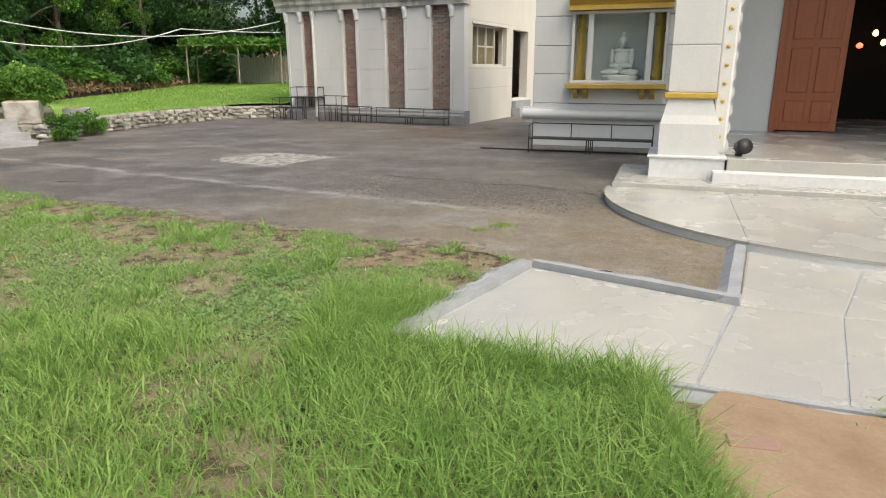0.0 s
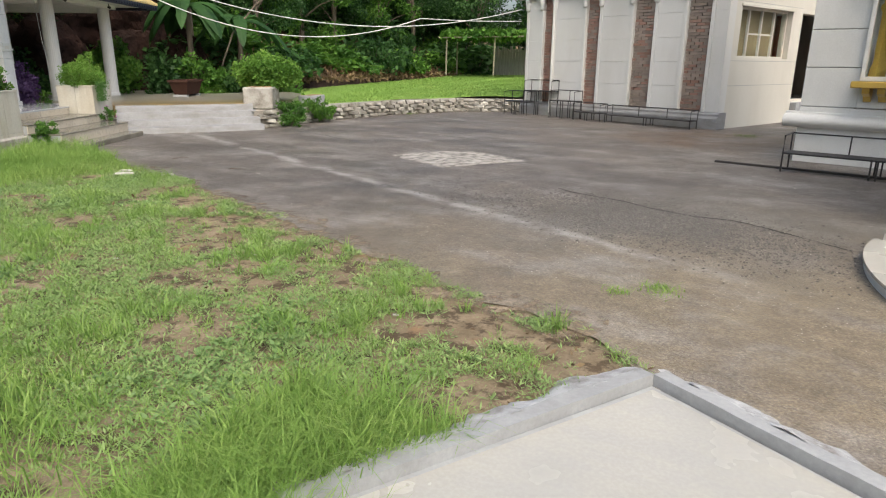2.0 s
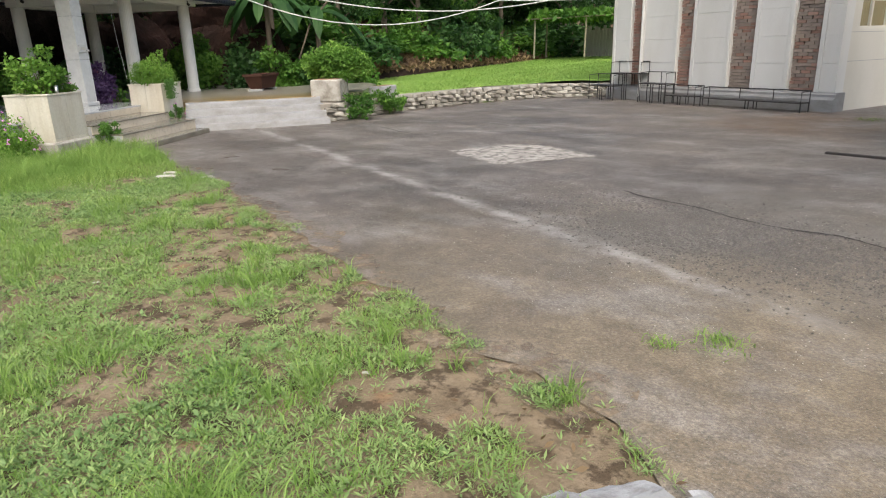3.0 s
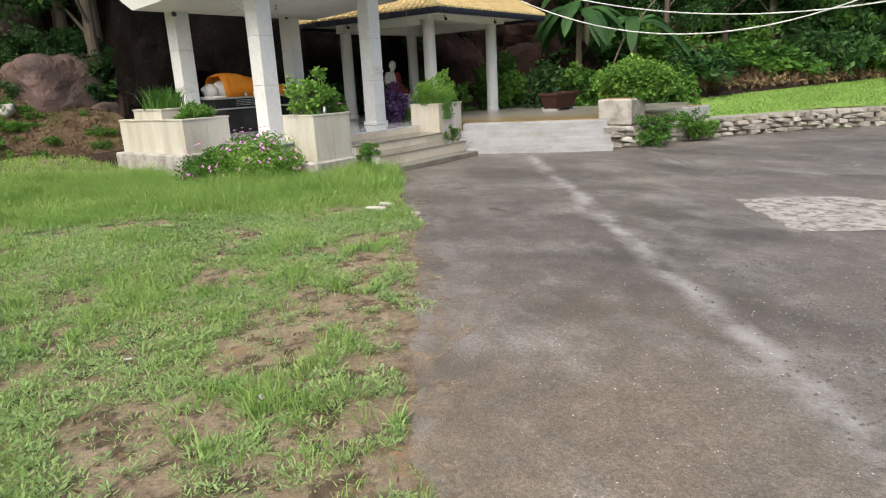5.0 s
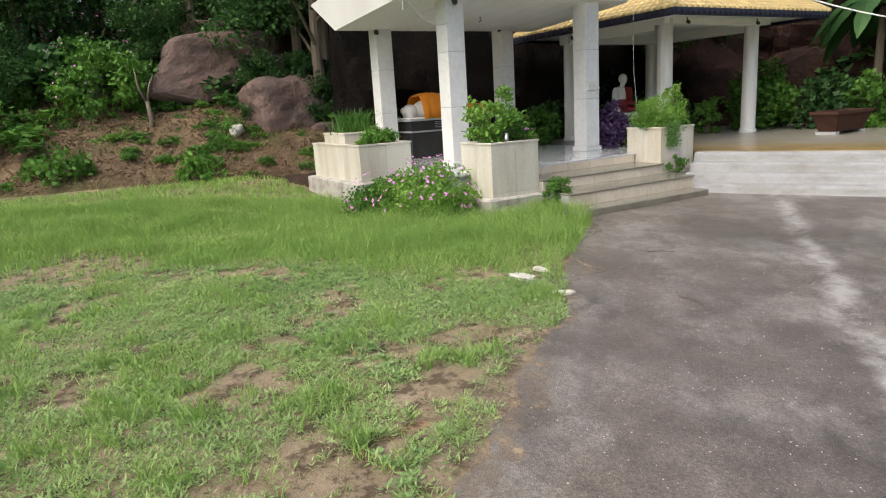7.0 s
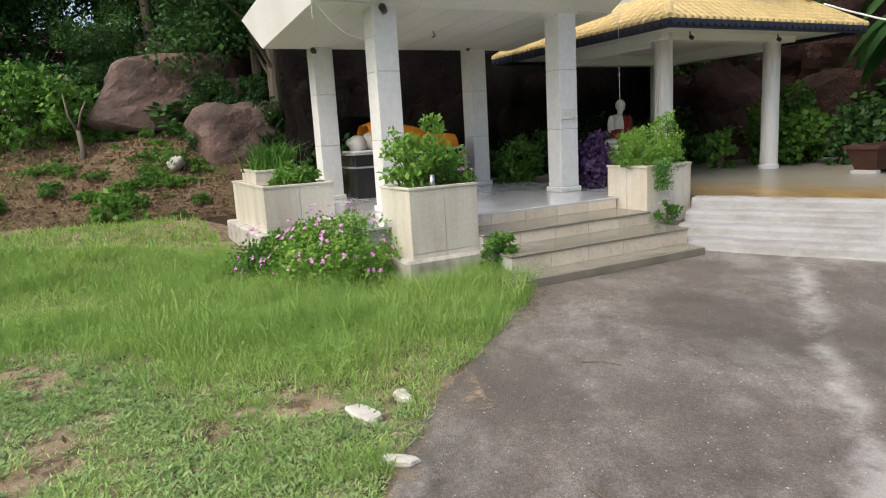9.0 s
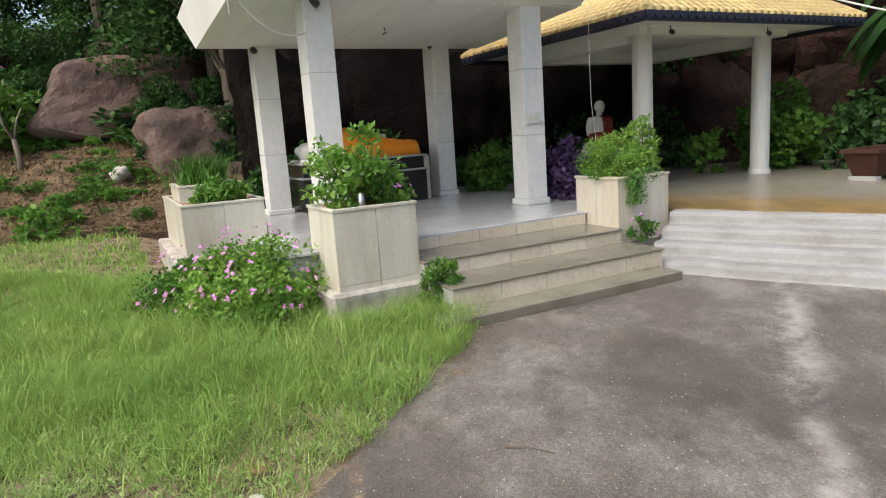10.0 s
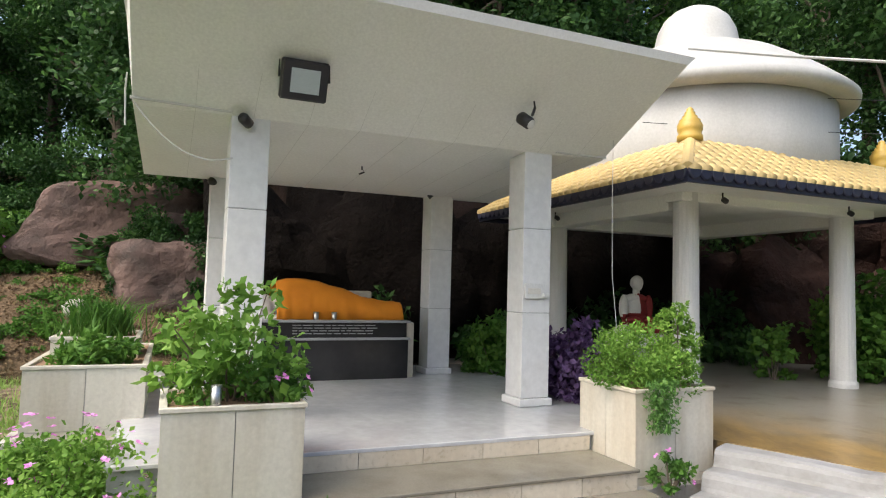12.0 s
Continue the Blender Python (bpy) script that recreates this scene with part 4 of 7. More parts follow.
for sx in (-1, 1):
    for sy in (-1, 1):
        part("hip", tube([(sx * EX, sy * EY, 2.54), (sx * TOPX, sy * TOPY, 2.55 + RISE)], 0.065, seg=10), TILE_GOLD, roof, "rounded hip ridge")
        part("finial", lathe([(0.0, 0), (0.15, 0.0), (0.15, 0.06), (0.13, 0.09), (0.145, 0.13), (0.15, 0.19), (0.12, 0.235), (0.125, 0.255), (0.085, 0.275), (0.09, 0.30), (0.06, 0.32), (0.065, 0.345), (0.04, 0.365), (0.045, 0.385), (0.02, 0.41), (0.0, 0.42)], 22, (sx * TOPX, sy * TOPY, 2.53 + RISE)), GOLD, stupa, "gold lotus-bud finial", True)
part("drum", lathe([(1.9, 2.5), (1.9, 3.92)], 64), LIME, stupa, "white masonry drum", True)
part("dome", lathe([(1.9, 3.90), (2.10, 3.91), (2.16, 3.95), (2.17, 4.03), (2.10, 4.10), (1.90, 4.27), (1.6, 4.50), (1.25, 4.73), (0.95, 4.87), (0.70, 4.95)], 64), LIME, stupa, "stained white dome", True)
part("harmika", lathe([(0.70, 4.93), (0.66, 4.98), (0.63, 5.05), (0.58, 5.30), (0.49, 5.48), (0.36, 5.60), (0.20, 5.68), (0.06, 5.71)], 40), LIME, stupa, "stained white neck above the dome", True)


# ---- the temple porch ----
temple = thing("temple", T(0, 0), "white temple with gold trim, statue niche and marble porch", "building")
WY = 4.9
wall_n = part("wall", box(0.5, 2.08, WY + 0.02, WY + 0.28, 0, 6), JOINT, temple, "white rendered wall in grooved courses")
NX0, NX1, NZ0, NZ1 = -1.86, 0.06, 1.33, 2.78
for z0, z1 in ((0.0, 0.60), (0.62, 0.905), (0.92, 1.52), (1.535, 2.10), (2.115, 2.69), (2.705, 3.3), (3.315, 3.9), (3.915, 6.0)):
    def blk(x0, x1, a=z0, b=z1):
        if b > a:
            part("course", box(x0, x1, WY, WY + 0.3, a, b, 0.006), WHITE, wall_n)
    if z1 <= NZ0 or z0 >= NZ1:
        blk(-2.66, 2.1)
    else:
        blk(-2.66, NX0)
        blk(NX1, 2.1)
        if z0 < NZ0:
            blk(NX0, NX1, z0, NZ0)
        if z1 > NZ1:
            blk(NX0, NX1, NZ1, z1)
part("wall_core", box(-2.64, NX0 - 0.02, WY + 0.02, WY + 5, 0, 6), JOINT, temple)
part("moulding", extrude_profile([(WY + 0.05, 0.57)] + [(WY - 0.02 - 0.15 * math.cos(radians(k)), 0.68 + 0.11 * math.sin(radians(k))) for k in range(-90, 91, 12)] + [(WY - 0.015, 0.82), (WY + 0.05, 0.83)], -2.86, 2.1), WHITE, temple, "bulging white base moulding")
niche = part("niche", box(NX0 - 0.3, NX1 + 0.3, WY + 0.62, WY + 0.7, 1.1, 3.0), WHITE, temple, "plain recess behind glass")
for a in ((NX0 - 0.1, NX0, 1.2, 2.9), (NX1, NX1 + 0.1, 1.2, 2.9)):
    part("niche_side", box(a[0], a[1], WY + 0.3, WY + 0.62, a[2], a[3]), WHITE, niche)
part("niche_floor", box(NX0 - 0.1, NX1 + 0.1, WY + 0.1, WY + 0.62, 1.2, 1.33), WHITE, niche)
part("niche_top", box(NX0 - 0.1, NX1 + 0.1, WY + 0.3, WY + 0.62, NZ1, NZ1 + 0.1), WHITE, niche)
wf = part("window_frame", box(NX0, NX1, WY - 0.10, WY + 0.02, NZ0, NZ0 + 0.07, 0.006), PLASTIC, temple, "white window frame")
for x0, x1 in ((NX0, NX0 + 0.06), (NX1 - 0.06, NX1), (-1.53, -1.42), (-0.34, -0.23)):
    part("stile", box(x0, x1, WY - 0.095, WY + 0.02, NZ0 + 0.07, NZ1 - 0.06, 0.006), PLASTIC, wf)
part("head", box(NX0, NX1, WY - 0.1, WY + 0.02, NZ1 - 0.06, NZ1, 0.006), PLASTIC, wf)
for x0, x1 in ((NX0 + 0.06, -1.53), (-1.42, -0.34), (-0.23, NX1 - 0.06)):
    pn = part("pane", box(x0, x1, WY - 0.03, WY - 0.024, NZ0 + 0.07, NZ1 - 0.06), GLASS, wf)
    pn.visible_shadow = False
for x in (-1.68, -0.10):
    part("gilded_pilaster", lathe([(0.12, 0), (0.12, 0.1), (0.085, 0.22), (0.08, 0.95), (0.11, 1.0), (0.11, 1.06), (0.08, 1.08), (0.08, 1.34)], 4, (x, WY + 0.14, NZ0 + 0.06)), GOLD, temple, "gold painted pilaster behind glass")
part("sill", box(-1.92, 0.10, WY - 0.36, WY, 1.23, 1.33, 0.012), GOLD, temple, "gold painted sill")
for x in (-1.72, -1.52, -0.36, -0.16):
    part("bracket", extrude_profile([(WY, 1.23), (WY - 0.28, 1.23), (WY - 0.26, 1.15), (WY - 0.12, 1.10), (WY - 0.05, 1.02), (WY, 1.02)], x - 0.05, x + 0.05), GOLD, temple, "gold scroll bracket")
part("cornice", extrude_profile([(WY, 2.79), (WY - 0.24, 2.79), (WY - 0.24, 2.87), (WY - 0.18, 2.90), (WY - 0.30, 3.02), (WY - 0.30, 3.08), (WY, 3.08)], -1.92, 0.12), GOLD, temple, "gold cornice over the niche")
part("pediment", extrude_profile([(WY, 3.08), (WY - 0.22, 3.08), (WY - 0.22, 3.14), (WY - 0.12, 3.2), (WY - 0.12, 3.52), (WY - 0.2, 3.58), (WY, 3.62)], -1.6, -0.2), GOLD, temple, "gold pediment panel over the niche cornice")
# front pilaster of the porch
pil = part("pilaster", box(0.0, 0.98, 0.0, 1.0, 0.14, 0.44), MARBLE_WALL, temple, "tall white pilaster on a flared base")
part("cap_slab", box(-0.03, 1.0, -0.03, 1.0, 0.44, 0.475, 0.008), MARBLE_WALL, pil)
bm = bmesh.new()
rings = []
for x0, x1, y0, z in ((0.10, 0.88, 0.05, 0.475), (0.10, 0.87, 0.06, 0.90), (0.13, 0.82, 0.10, 1.02), (0.17, 0.76, 0.13, 1.20), (0.18, 0.75, 0.14, 1.24)):
    rings.append([bm.verts.new(p) for p in ((x0, y0, z), (x1, y0, z), (x1, 0.95, z), (x0, 0.95, z))])
for a, b in zip(rings, rings[1:]):
    for k in range(4):
        bm.faces.new((a[k], a[(k + 1) % 4], b[(k + 1) % 4], b[k]))
bm.faces.new(rings[0][::-1]), bm.faces.new(rings[-1])
part("flared_base", bm, WHITE, pil)
part("gold_band", box(0.12, 0.81, 0.08, 0.95, 1.24, 1.32, 0.015), GOLD, pil, "gold painted band")
for k in range(6):
    part("course", box(0.17, 0.78, 0.13, 0.95, 1.32 + 0.62 * k + 0.006, 1.32 + 0.62 * (k + 1) - 0.006, 0.006), WHITE, pil)
part("shaft_core", box(0.18, 0.77, 0.14, 0.94, 1.32, 5.0), JOINT, pil)
jamb = part("scalloped_jamb", box(0.79, 0.99, 0.35, 0.6, 0.475, 5.0, 0.03), WHITE, pil, "scalloped arch jamb with gold studs")
for k in range(18):
    part("stud", lathe([(0.0, 0), (0.03, 0.004), (0.026, 0.016), (0.0, 0.026)], 10, (0, 0, 0)), GOLD, jamb, "gold stud", True).matrix_local = Matrix.Translation((0.89, 0.35, 0.72 + 0.24 * k)) @ Matrix.Rotation(radians(90), 4, "X")
    part("scallop", lathe([(0.13, 0), (0.13, 0.2)], 20), WHITE, jamb).matrix_local = Matrix.Translation((0.90, 0.58, 0.6 + 0.24 * k)) @ Matrix.Rotation(radians(90), 4, "X")
# porch floor, steps and curved apron
part("porch_floor", box(1.0, 9.0, -0.05, 8.5, 0.14, 0.47, 0.01), MARBLE, temple, "polished marble porch floor")
part("step", box(0.82, 9.0, -0.24, -0.05, 0.14, 0.31, 0.012), MARBLE_WALL, temple, "white marble step")
part("step", prism([(-0.44, -0.58), (9, -0.58), (9, 1.2), (-0.44, 1.2)], 0.09, 0.165, bevel=0.01), MARBLE, temple, "thin marble slab step")
oval = [(2.6 - 3.12 * math.cos(t), -0.7 - 2.9 * math.sin(t)) for t in np.linspace(0, math.pi, 60)]
part("apron_core", prism([(x * 0.995 + 0.013, y + 0.012) for x, y in oval], -0.02, 0.075), MARBLE_WALL, temple, "pale edge of a curved apron")
cut = [-0.6, 1.0, 2.45, 3.9, 5.8]
for x0, x1 in zip(cut, cut[1:]):
    seg_ = [(x, y) for x, y in oval if x0 + 0.02 < x < x1 - 0.02]
    if len(seg_) > 1:
        fx = lambda x: -0.7 - 2.9 * math.sqrt(max(0, 1 - ((x - 2.6) / 3.12) ** 2))
        xa, xb = max(x0 + 0.002, -0.515), min(x1 - 0.002, 5.7)
        seg_ = [(x, y) for x, y in seg_ if xa + 0.01 < x < xb - 0.01]
        pts = [(xa, fx(xa))] + seg_ + [(xb, fx(xb)), (xb, -0.57), (xa, -0.57)]
        part("paving_slab", prism(pts, 0.075, 0.10), MARBLE, temple)
# back of the porch, the door and the dim hall
part("porch_wall", box(1.3, 2.05, 4.4, 4.6, 0.47, 5), WHITE, temple, "white porch wall")
part("porch_wall", box(5.6, 9.0, 4.4, 4.6, 0.47, 5), WHITE, temple)
part("lintel", box(2.05, 5.6, 4.4, 4.6, 3.4, 5), WHITE, temple)
part("porch_side", box(9.0, 9.3, -0.2, 8.5, 0, 5), WHITE, temple)
part("porch_roof", box(0.9, 9.3, -0.1, 8.8, 5.0, 5.2), WHITE, temple, "porch ceiling slab")
part("hall_wall", box(1.8, 9.0, 8.5, 8.7, 0, 5), HALL_SHADE, temple, "hall wall, coloured near black for the unlit interior")
part("hall_wall", box(1.7, 1.9, 4.6, 8.5, 0, 5), HALL_SHADE, temple)
door = part("door", box(2.12, 3.16, 4.42, 4.47, 0.5, 3.4, 0.004), WOOD, temple, "polished red-brown panelled door leaf")
for z0, z1 in ((0.65, 1.05), (1.2, 2.0), (2.15, 3.2)):
    for x0, x1 in ((2.25, 2.6), (2.7, 3.05)):
        part("panel", box(x0, x1, 4.400, 4.424, z0, z1, 0.012), WOOD, door)
part("door_frame", box(2.02, 2.12, 4.36, 4.5, 0.47, 3.42, 0.006), WOOD, temple)
solo("wall_lamp", lathe([(0, 0), (0.05, 0.03), (0.06, 0.08), (0.03, 0.14), (0, 0.15)], 12), BULB, T(4.32, 7.6, 2.3), "small warm lamp in the dim hall", "lamp", smooth=True)
solo("wall_lamp", lathe([(0, 0), (0.05, 0.03), (0.06, 0.08), (0.03, 0.14), (0, 0.15)], 12), BULB, T(4.5, 7.6, 2.1), "small warm lamp in the dim hall", "lamp", smooth=True)
solo("altar_lamp", lathe([(0, 0), (0.06, 0.03), (0.07, 0.08), (0.03, 0.12), (0, 0.13)], 12), RED_BULB, T(4.05, 7.6, 2.05), "small red lamp in the dim hall", "lamp", smooth=True)
spk = thing("round_floodlight", T(1.16, 0.26, 0.47), "black round floodlight lying on the porch edge", "floodlight")
spk.scale = (0.75, 0.75, 0.75)
part("body", lathe([(0.09, 0), (0.13, 0.05), (0.145, 0.17), (0.14, 0.22)], 24), BLACK, spk, "black ribbed drum", True).matrix_local = pose(0, 0.05, 0.145, 75, 0, 25)
part("lens", lathe([(0.12, 0), (0.12, 0.008)], 24), GLASS, spk, "glass front").matrix_local = pose(-0.02, -0.165, 0.2, 75, 0, 25)
part("foot", box(-0.06, 0.06, -0.04, 0.12, 0, 0.04, 0.01), BLACK, spk)

# ---- the marble path with its cement kerb ----
path = thing("marble_path", pose(0, 0, 0), "wet white marble path slabs edged with rough cement kerbs", "path", kind="structure")


def kerb(a, b, h, w, z0=-0.03):
    a, b = Vector((*a, 0)), Vector((*b, 0))
    n = Vector((-(b - a).y, (b - a).x, 0)).normalized() * w
    bm = bmesh.new()
    k = 14
    rows_ = []
    for i in range(k + 1):
        p = a.lerp(b, i / k)
        j = 0.012 * noise.noise(p * 5)
        rows_.append([bm.verts.new(q) for q in (p + Vector((0, 0, z0)), p + Vector((0, 0, h + j * 0.3)), p + n * (1 + 4 * j) + Vector((0, 0, h - 0.005 + j)), p + n * (2.0 + 16 * abs(j)) + Vector((0, 0, z0 + 0.02)))])
    for p, q in zip(rows_, rows_[1:]):
        for m in range(3):
            bm.faces.new((p[m], q[m], q[m + 1], p[m + 1]))
    bm.faces.new(rows_[0]), bm.faces.new(rows_[-1][::-1])
    return part("kerb", bm, CONC, path, "rough grey cement kerb")


kerb((0.02, 3.79), (1.0, 5.40), 0.07, 0.09)
kerb((1.0, 5.40), (2.38, 4.52), 0.07, 0.09)
kerb((2.38, 4.52), (3.05, 6.06), 0.07, 0.09)
kerb((9.0, 1.06), (0.2, 3.66), 0.015, 0.07)
SPLASH = plain("splashed_cement", (0.46, 0.47, 0.49), (0.17, 0.155, 0.14), 24, 8, 0.9, 0.95, 0.8, depth=0.02)


def mortar(a, b, side, seed):
    """Rough cement slopped along the outer foot of a kerb."""
    bm = bmesh.new()
    dx, dy = b[0] - a[0], b[1] - a[1]
    k = math.hypot(dx, dy)
    ox, oy = -dy / k * side, dx / k * side
    n, prev = int(k / 0.025), None
    for i in range(n + 1):
        t = i / n
        x, y = a[0] + dx * t, a[1] + dy * t
        far = 0.10 + 0.09 * noise.noise(Vector((x * 4, y * 4, seed))) + 0.05 * noise.noise(Vector((x * 15, y * 15, seed)))
        top = 0.042 + 0.022 * noise.noise(Vector((x * 9, y * 9, seed + 3)))
        cur = [bm.verts.new((x + ox * e, y + oy * e, z)) for e, z in ((0.07, top + 0.02), (0.12, top + 0.008), (0.13 + far * 0.6, top * 0.7), (0.15 + far, -0.012))]
        if prev:
            for j in range(3):
                bm.faces.new((prev[j], cur[j], cur[j + 1], prev[j + 1]))
        if i in (0, n):
            bm.faces.new(cur)
        prev = cur
    bmesh.ops.recalc_face_normals(bm, faces=bm.faces)
    if sum(f.normal.z for f in bm.faces) < 0:
        bmesh.ops.reverse_faces(bm, faces=bm.faces)
    return part("mortar_splash", bm, SPLASH, path, "ragged pale cement slop")


mortar((0.02, 3.79), (1.0, 5.40), 1, 2)
mortar((0.97, 5.42), (2.38, 4.52), 1, 5)
part("bed", prism([(0.05, 3.85), (1.0, 5.38), (2.38, 4.5), (3.05, 6.02), (9.5, 5.0), (9.5, 0.95), (1.0, 3.46)], -0.03, 0.0135), CONC, path)
SL = [[(0.02, 3.75), (1.68, 3.30), (2.34, 4.52), (1.01, 5.34)], [(1.69, 3.295), (2.36, 3.10), (2.98, 4.30), (2.36, 4.50)],
      [(2.37, 3.095), (3.5, 2.76), (4.2, 4.0), (2.99, 4.30)], [(2.39, 4.52), (2.99, 4.32), (3.8, 5.5), (3.06, 6.0)], [(3.0, 4.315), (4.2, 4.01), (4.9, 5.3), (3.81, 5.49)],
      [(3.51, 2.755), (4.7, 2.40), (5.4, 3.7), (4.21, 3.995)], [(4.21, 4.01), (5.4, 3.71), (6.1, 5.0), (4.91, 5.29)], [(4.71, 2.395), (5.9, 2.05), (6.6, 3.4), (5.41, 3.69)], [(5.41, 3.705), (6.6, 3.41), (7.3, 4.7), (6.11, 4.99)]]
for q in SL:
    c = Vector((sum(p[0] for p in q) / 4, sum(p[1] for p in q) / 4))
    part("paving_slab", prism([(c.x + (x - c.x) * 0.9982, c.y + (y - c.y) * 0.9982) for x, y in q], 0.0, 0.018, bevel=0.002), MARBLE, path)
flat("soil_patch", [(1.35, 0.4), (3.6, 0.2), (4.6, 2.45), (2.4, 3.02), (1.72, 3.22), (1.45, 2.6)], 0.014, SANDY, "bare red soil strip beside the path", 0.06, 0.12, 9)
for x, y, a in ((2.3, 2.35, 10), (2.12, 2.05, 80), (2.17, 1.82, 78), (2.22, 1.60, 82), (2.45, 2.2, 40), (1.93, 2.0, 20), (2.9, 2.6, 20), (3.15, 2.3, 60), (1.75, 2.75, -10)):
    solo("brick", box(-0.11, 0.11, -0.05, 0.05, -0.03, 0.012, 0.008), BRICK, pose(x, y, 0.014, 0, 0, a), "worn red brick sunk in bare soil", "brick", "sunken bricks")

# ---- the old building ----
old = thing("old_building", B(0, 0), "old white building with pilasters and bare brick panels", "building")
H = 5.2
PANELS = [(-1.10, -0.46), (-2.68, -2.05), (-4.28, -3.82), (-5.92, -5.52)]
edges = [-6.62] + [e for p in reversed(PANELS) for e in p] + [0.0]
for x0, x1 in zip(edges[::2], edges[1::2]):
    w = part("wall", box(x0, x1, 0.0, 0.3, 0.40, 3.45), WHITE, old, "white rendered pilaster with grooved courses")
    for k in range(5):
        z = 0.42 + k * 0.6
        part("course", box(x0 + 0.11, x1 - (0.11 if x1 - x0 > 0.6 else 0.0), -0.014, 0.0, z + 0.005, z + 0.595, 0.004), WHITE, w)
    for x in ([x0 + 0.06, x1 - 0.06] if x1 - x0 > 0.6 else [x0 + 0.05]):
        part("edge_strip", box(x - 0.05, x + 0.05, -0.03, 0.0, 0.41, 3.12, 0.012, seg=2), WHITE, w)
        part("capital", lathe([(0.055, 3.10), (0.085, 3.14), (0.07, 3.2), (0.095, 3.3), (0.11, 3.45)], 12, (x, -0.02, 0)), WHITE, w, "small moulded capital", True)
brick_me = {m.name: finish(box(-0.108, 0.108, -0.05, 0.05, -0.033, 0.033), "brick", m) for m in (BRICK, BRICK_G)}
half_me = {m.name: finish(box(-0.05, 0.05, -0.05, 0.05, -0.033, 0.033), "brick", m) for m in (BRICK, BRICK_G)}
rb = random.Random(8)
for q, (x0, x1) in enumerate(PANELS):
    pn = part("brick_panel", box(x0, x1, 0.16, 0.3, 0.40, 3.5), MORTAR, old, "bare weathered brick infill panel")
    n = 0
    for c in range(40):
        z = 0.45 + c * 0.077
        x = x0 + (0.0 if c % 2 else -0.11)
        while x < x1 - 0.02:
            a, b = max(x, x0), min(x + 0.226, x1)
            if b - a > 0.06:
                short = b - a < 0.18
                red = rb.random() < (0.75 if q in (2, 3) else 0.3)
                kind_ = (half_me if short else brick_me)[(BRICK if red else BRICK_G).name]
                br = part("brick", kind_, None, pn)
                k = (b - a - 0.012) / (0.1 if short else 0.216)
                br.matrix_local = Matrix.Translation(((a + b) / 2, 0.125 + rb.uniform(-0.012, 0.025), z)) @ Matrix.Diagonal((k, 1, 1, 1))
            x += 0.226
part("plinth", extrude_profile([(0.3, 0), (-0.12, 0), (-0.12, 0.26), (-0.07, 0.32), (-0.07, 0.37), (0.0, 0.41), (0.3, 0.41)], -6.70, 0.06), WHITE_WASH, old, "stained white plinth")
part("cornice", extrude_profile([(0.3, 3.45), (-0.12, 3.45), (-0.12, 3.58), (-0.2, 3.66), (-0.2, 3.76), (-0.3, 3.88), (-0.3, 4.0), (0.3, 4.0)], -6.9, 0.05), MILDEW, old, "stepped white cornice black with mildew")
part("wall", box(-6.62, 0.0, 0.0, 0.3, 4.0, H), MILDEW, old, "mildew-stained white parapet")
part("drainpipe", tube([(-5.42, -0.1, 0.1), (-5.42, -0.1, 3.45)], 0.045, seg=10), PLASTIC, old, "white drainpipe")
WIN, DOR = (0.58, 3.35, 1.72, 2.94), (3.95, 5.45, 0.62, 2.93)
for y0, y1, z0, z1 in ((0.3, WIN[0], 0, H), (WIN[0], WIN[1], 0, WIN[2]), (WIN[0], WIN[1], WIN[3], H), (WIN[1], DOR[0], 0, H), (DOR[0], DOR[1], 0, DOR[2]), (DOR[0], DOR[1], DOR[3], H), (DOR[1], 9, 0, H)):
    part("side_wall", box(-0.3, 0, y0, y1, z0, z1), CREAM, old, "cream painted side wall")
for z in (1.05, 1.65, 3.05):
    part("groove_line", box(-0.002, 0.003, 0.3, 3.9, z, z + 0.012), JOINT, old)
part("back_wall", box(-6.62, -0.3, 8.7, 9, 0, H), CREAM, old)
part("far_wall", box(-6.62, -6.32, 0.3, 8.7, 0, H), CREAM, old)
part("flat_roof", box(-6.75, 0.12, -0.12, 9.1, H, H + 0.15), CONC, old, "flat roof slab")
part("inner_floor", box(-6.3, -0.3, 0.3, 8.7, 0.0, 0.6), CONC, old)
part("inner_wall", box(-2.4, -2.25, 0.3, 8.7, 0.6, H), CREAM, old, "dim cream inner wall")
wn1 = part("window", box(-0.2, -0.14, WIN[0], WIN[1], WIN[2], WIN[2] + 0.06), CREAM, old, "wide window with cream timber frame")
for y in (WIN[0], 1.25, 1.92, 2.6, WIN[1] - 0.05):
    part("mullion", box(-0.2, -0.14, y, y + 0.05, WIN[2] + 0.06, WIN[3] - 0.05), CREAM, wn1)
part("head", box(-0.2, -0.14, WIN[0], WIN[1], WIN[3] - 0.05, WIN[3]), CREAM, wn1)
part("crossbar", box(-0.19, -0.15, 1.30, 2.6, 2.3, 2.34), CREAM, wn1)
for y0, y1 in ((WIN[0] + 0.05, 1.25), (1.30, 1.92), (1.97, 2.6), (2.65, WIN[1] - 0.05)):
    g = part("pane", box(-0.173, -0.168, y0, y1, WIN[2] + 0.06, WIN[3] - 0.05), GLASS, wn1)
    g.visible_shadow = False
part("window_surround", box(0.0, 0.03, WIN[0] - 0.06, WIN[1] + 0.06, WIN[3], WIN[3] + 0.07, 0.006), CREAM, old)
part("curtain", box(-0.5, -0.48, WIN[0] - 0.1, WIN[1] + 0.1, 1.5, 3.1), plain("tan_curtain", (0.36, 0.28, 0.16), (0.22, 0.17, 0.10), 30, 2, 0.9, streak=(3, 3, 0.3)), old, "tan curtain behind the panes")
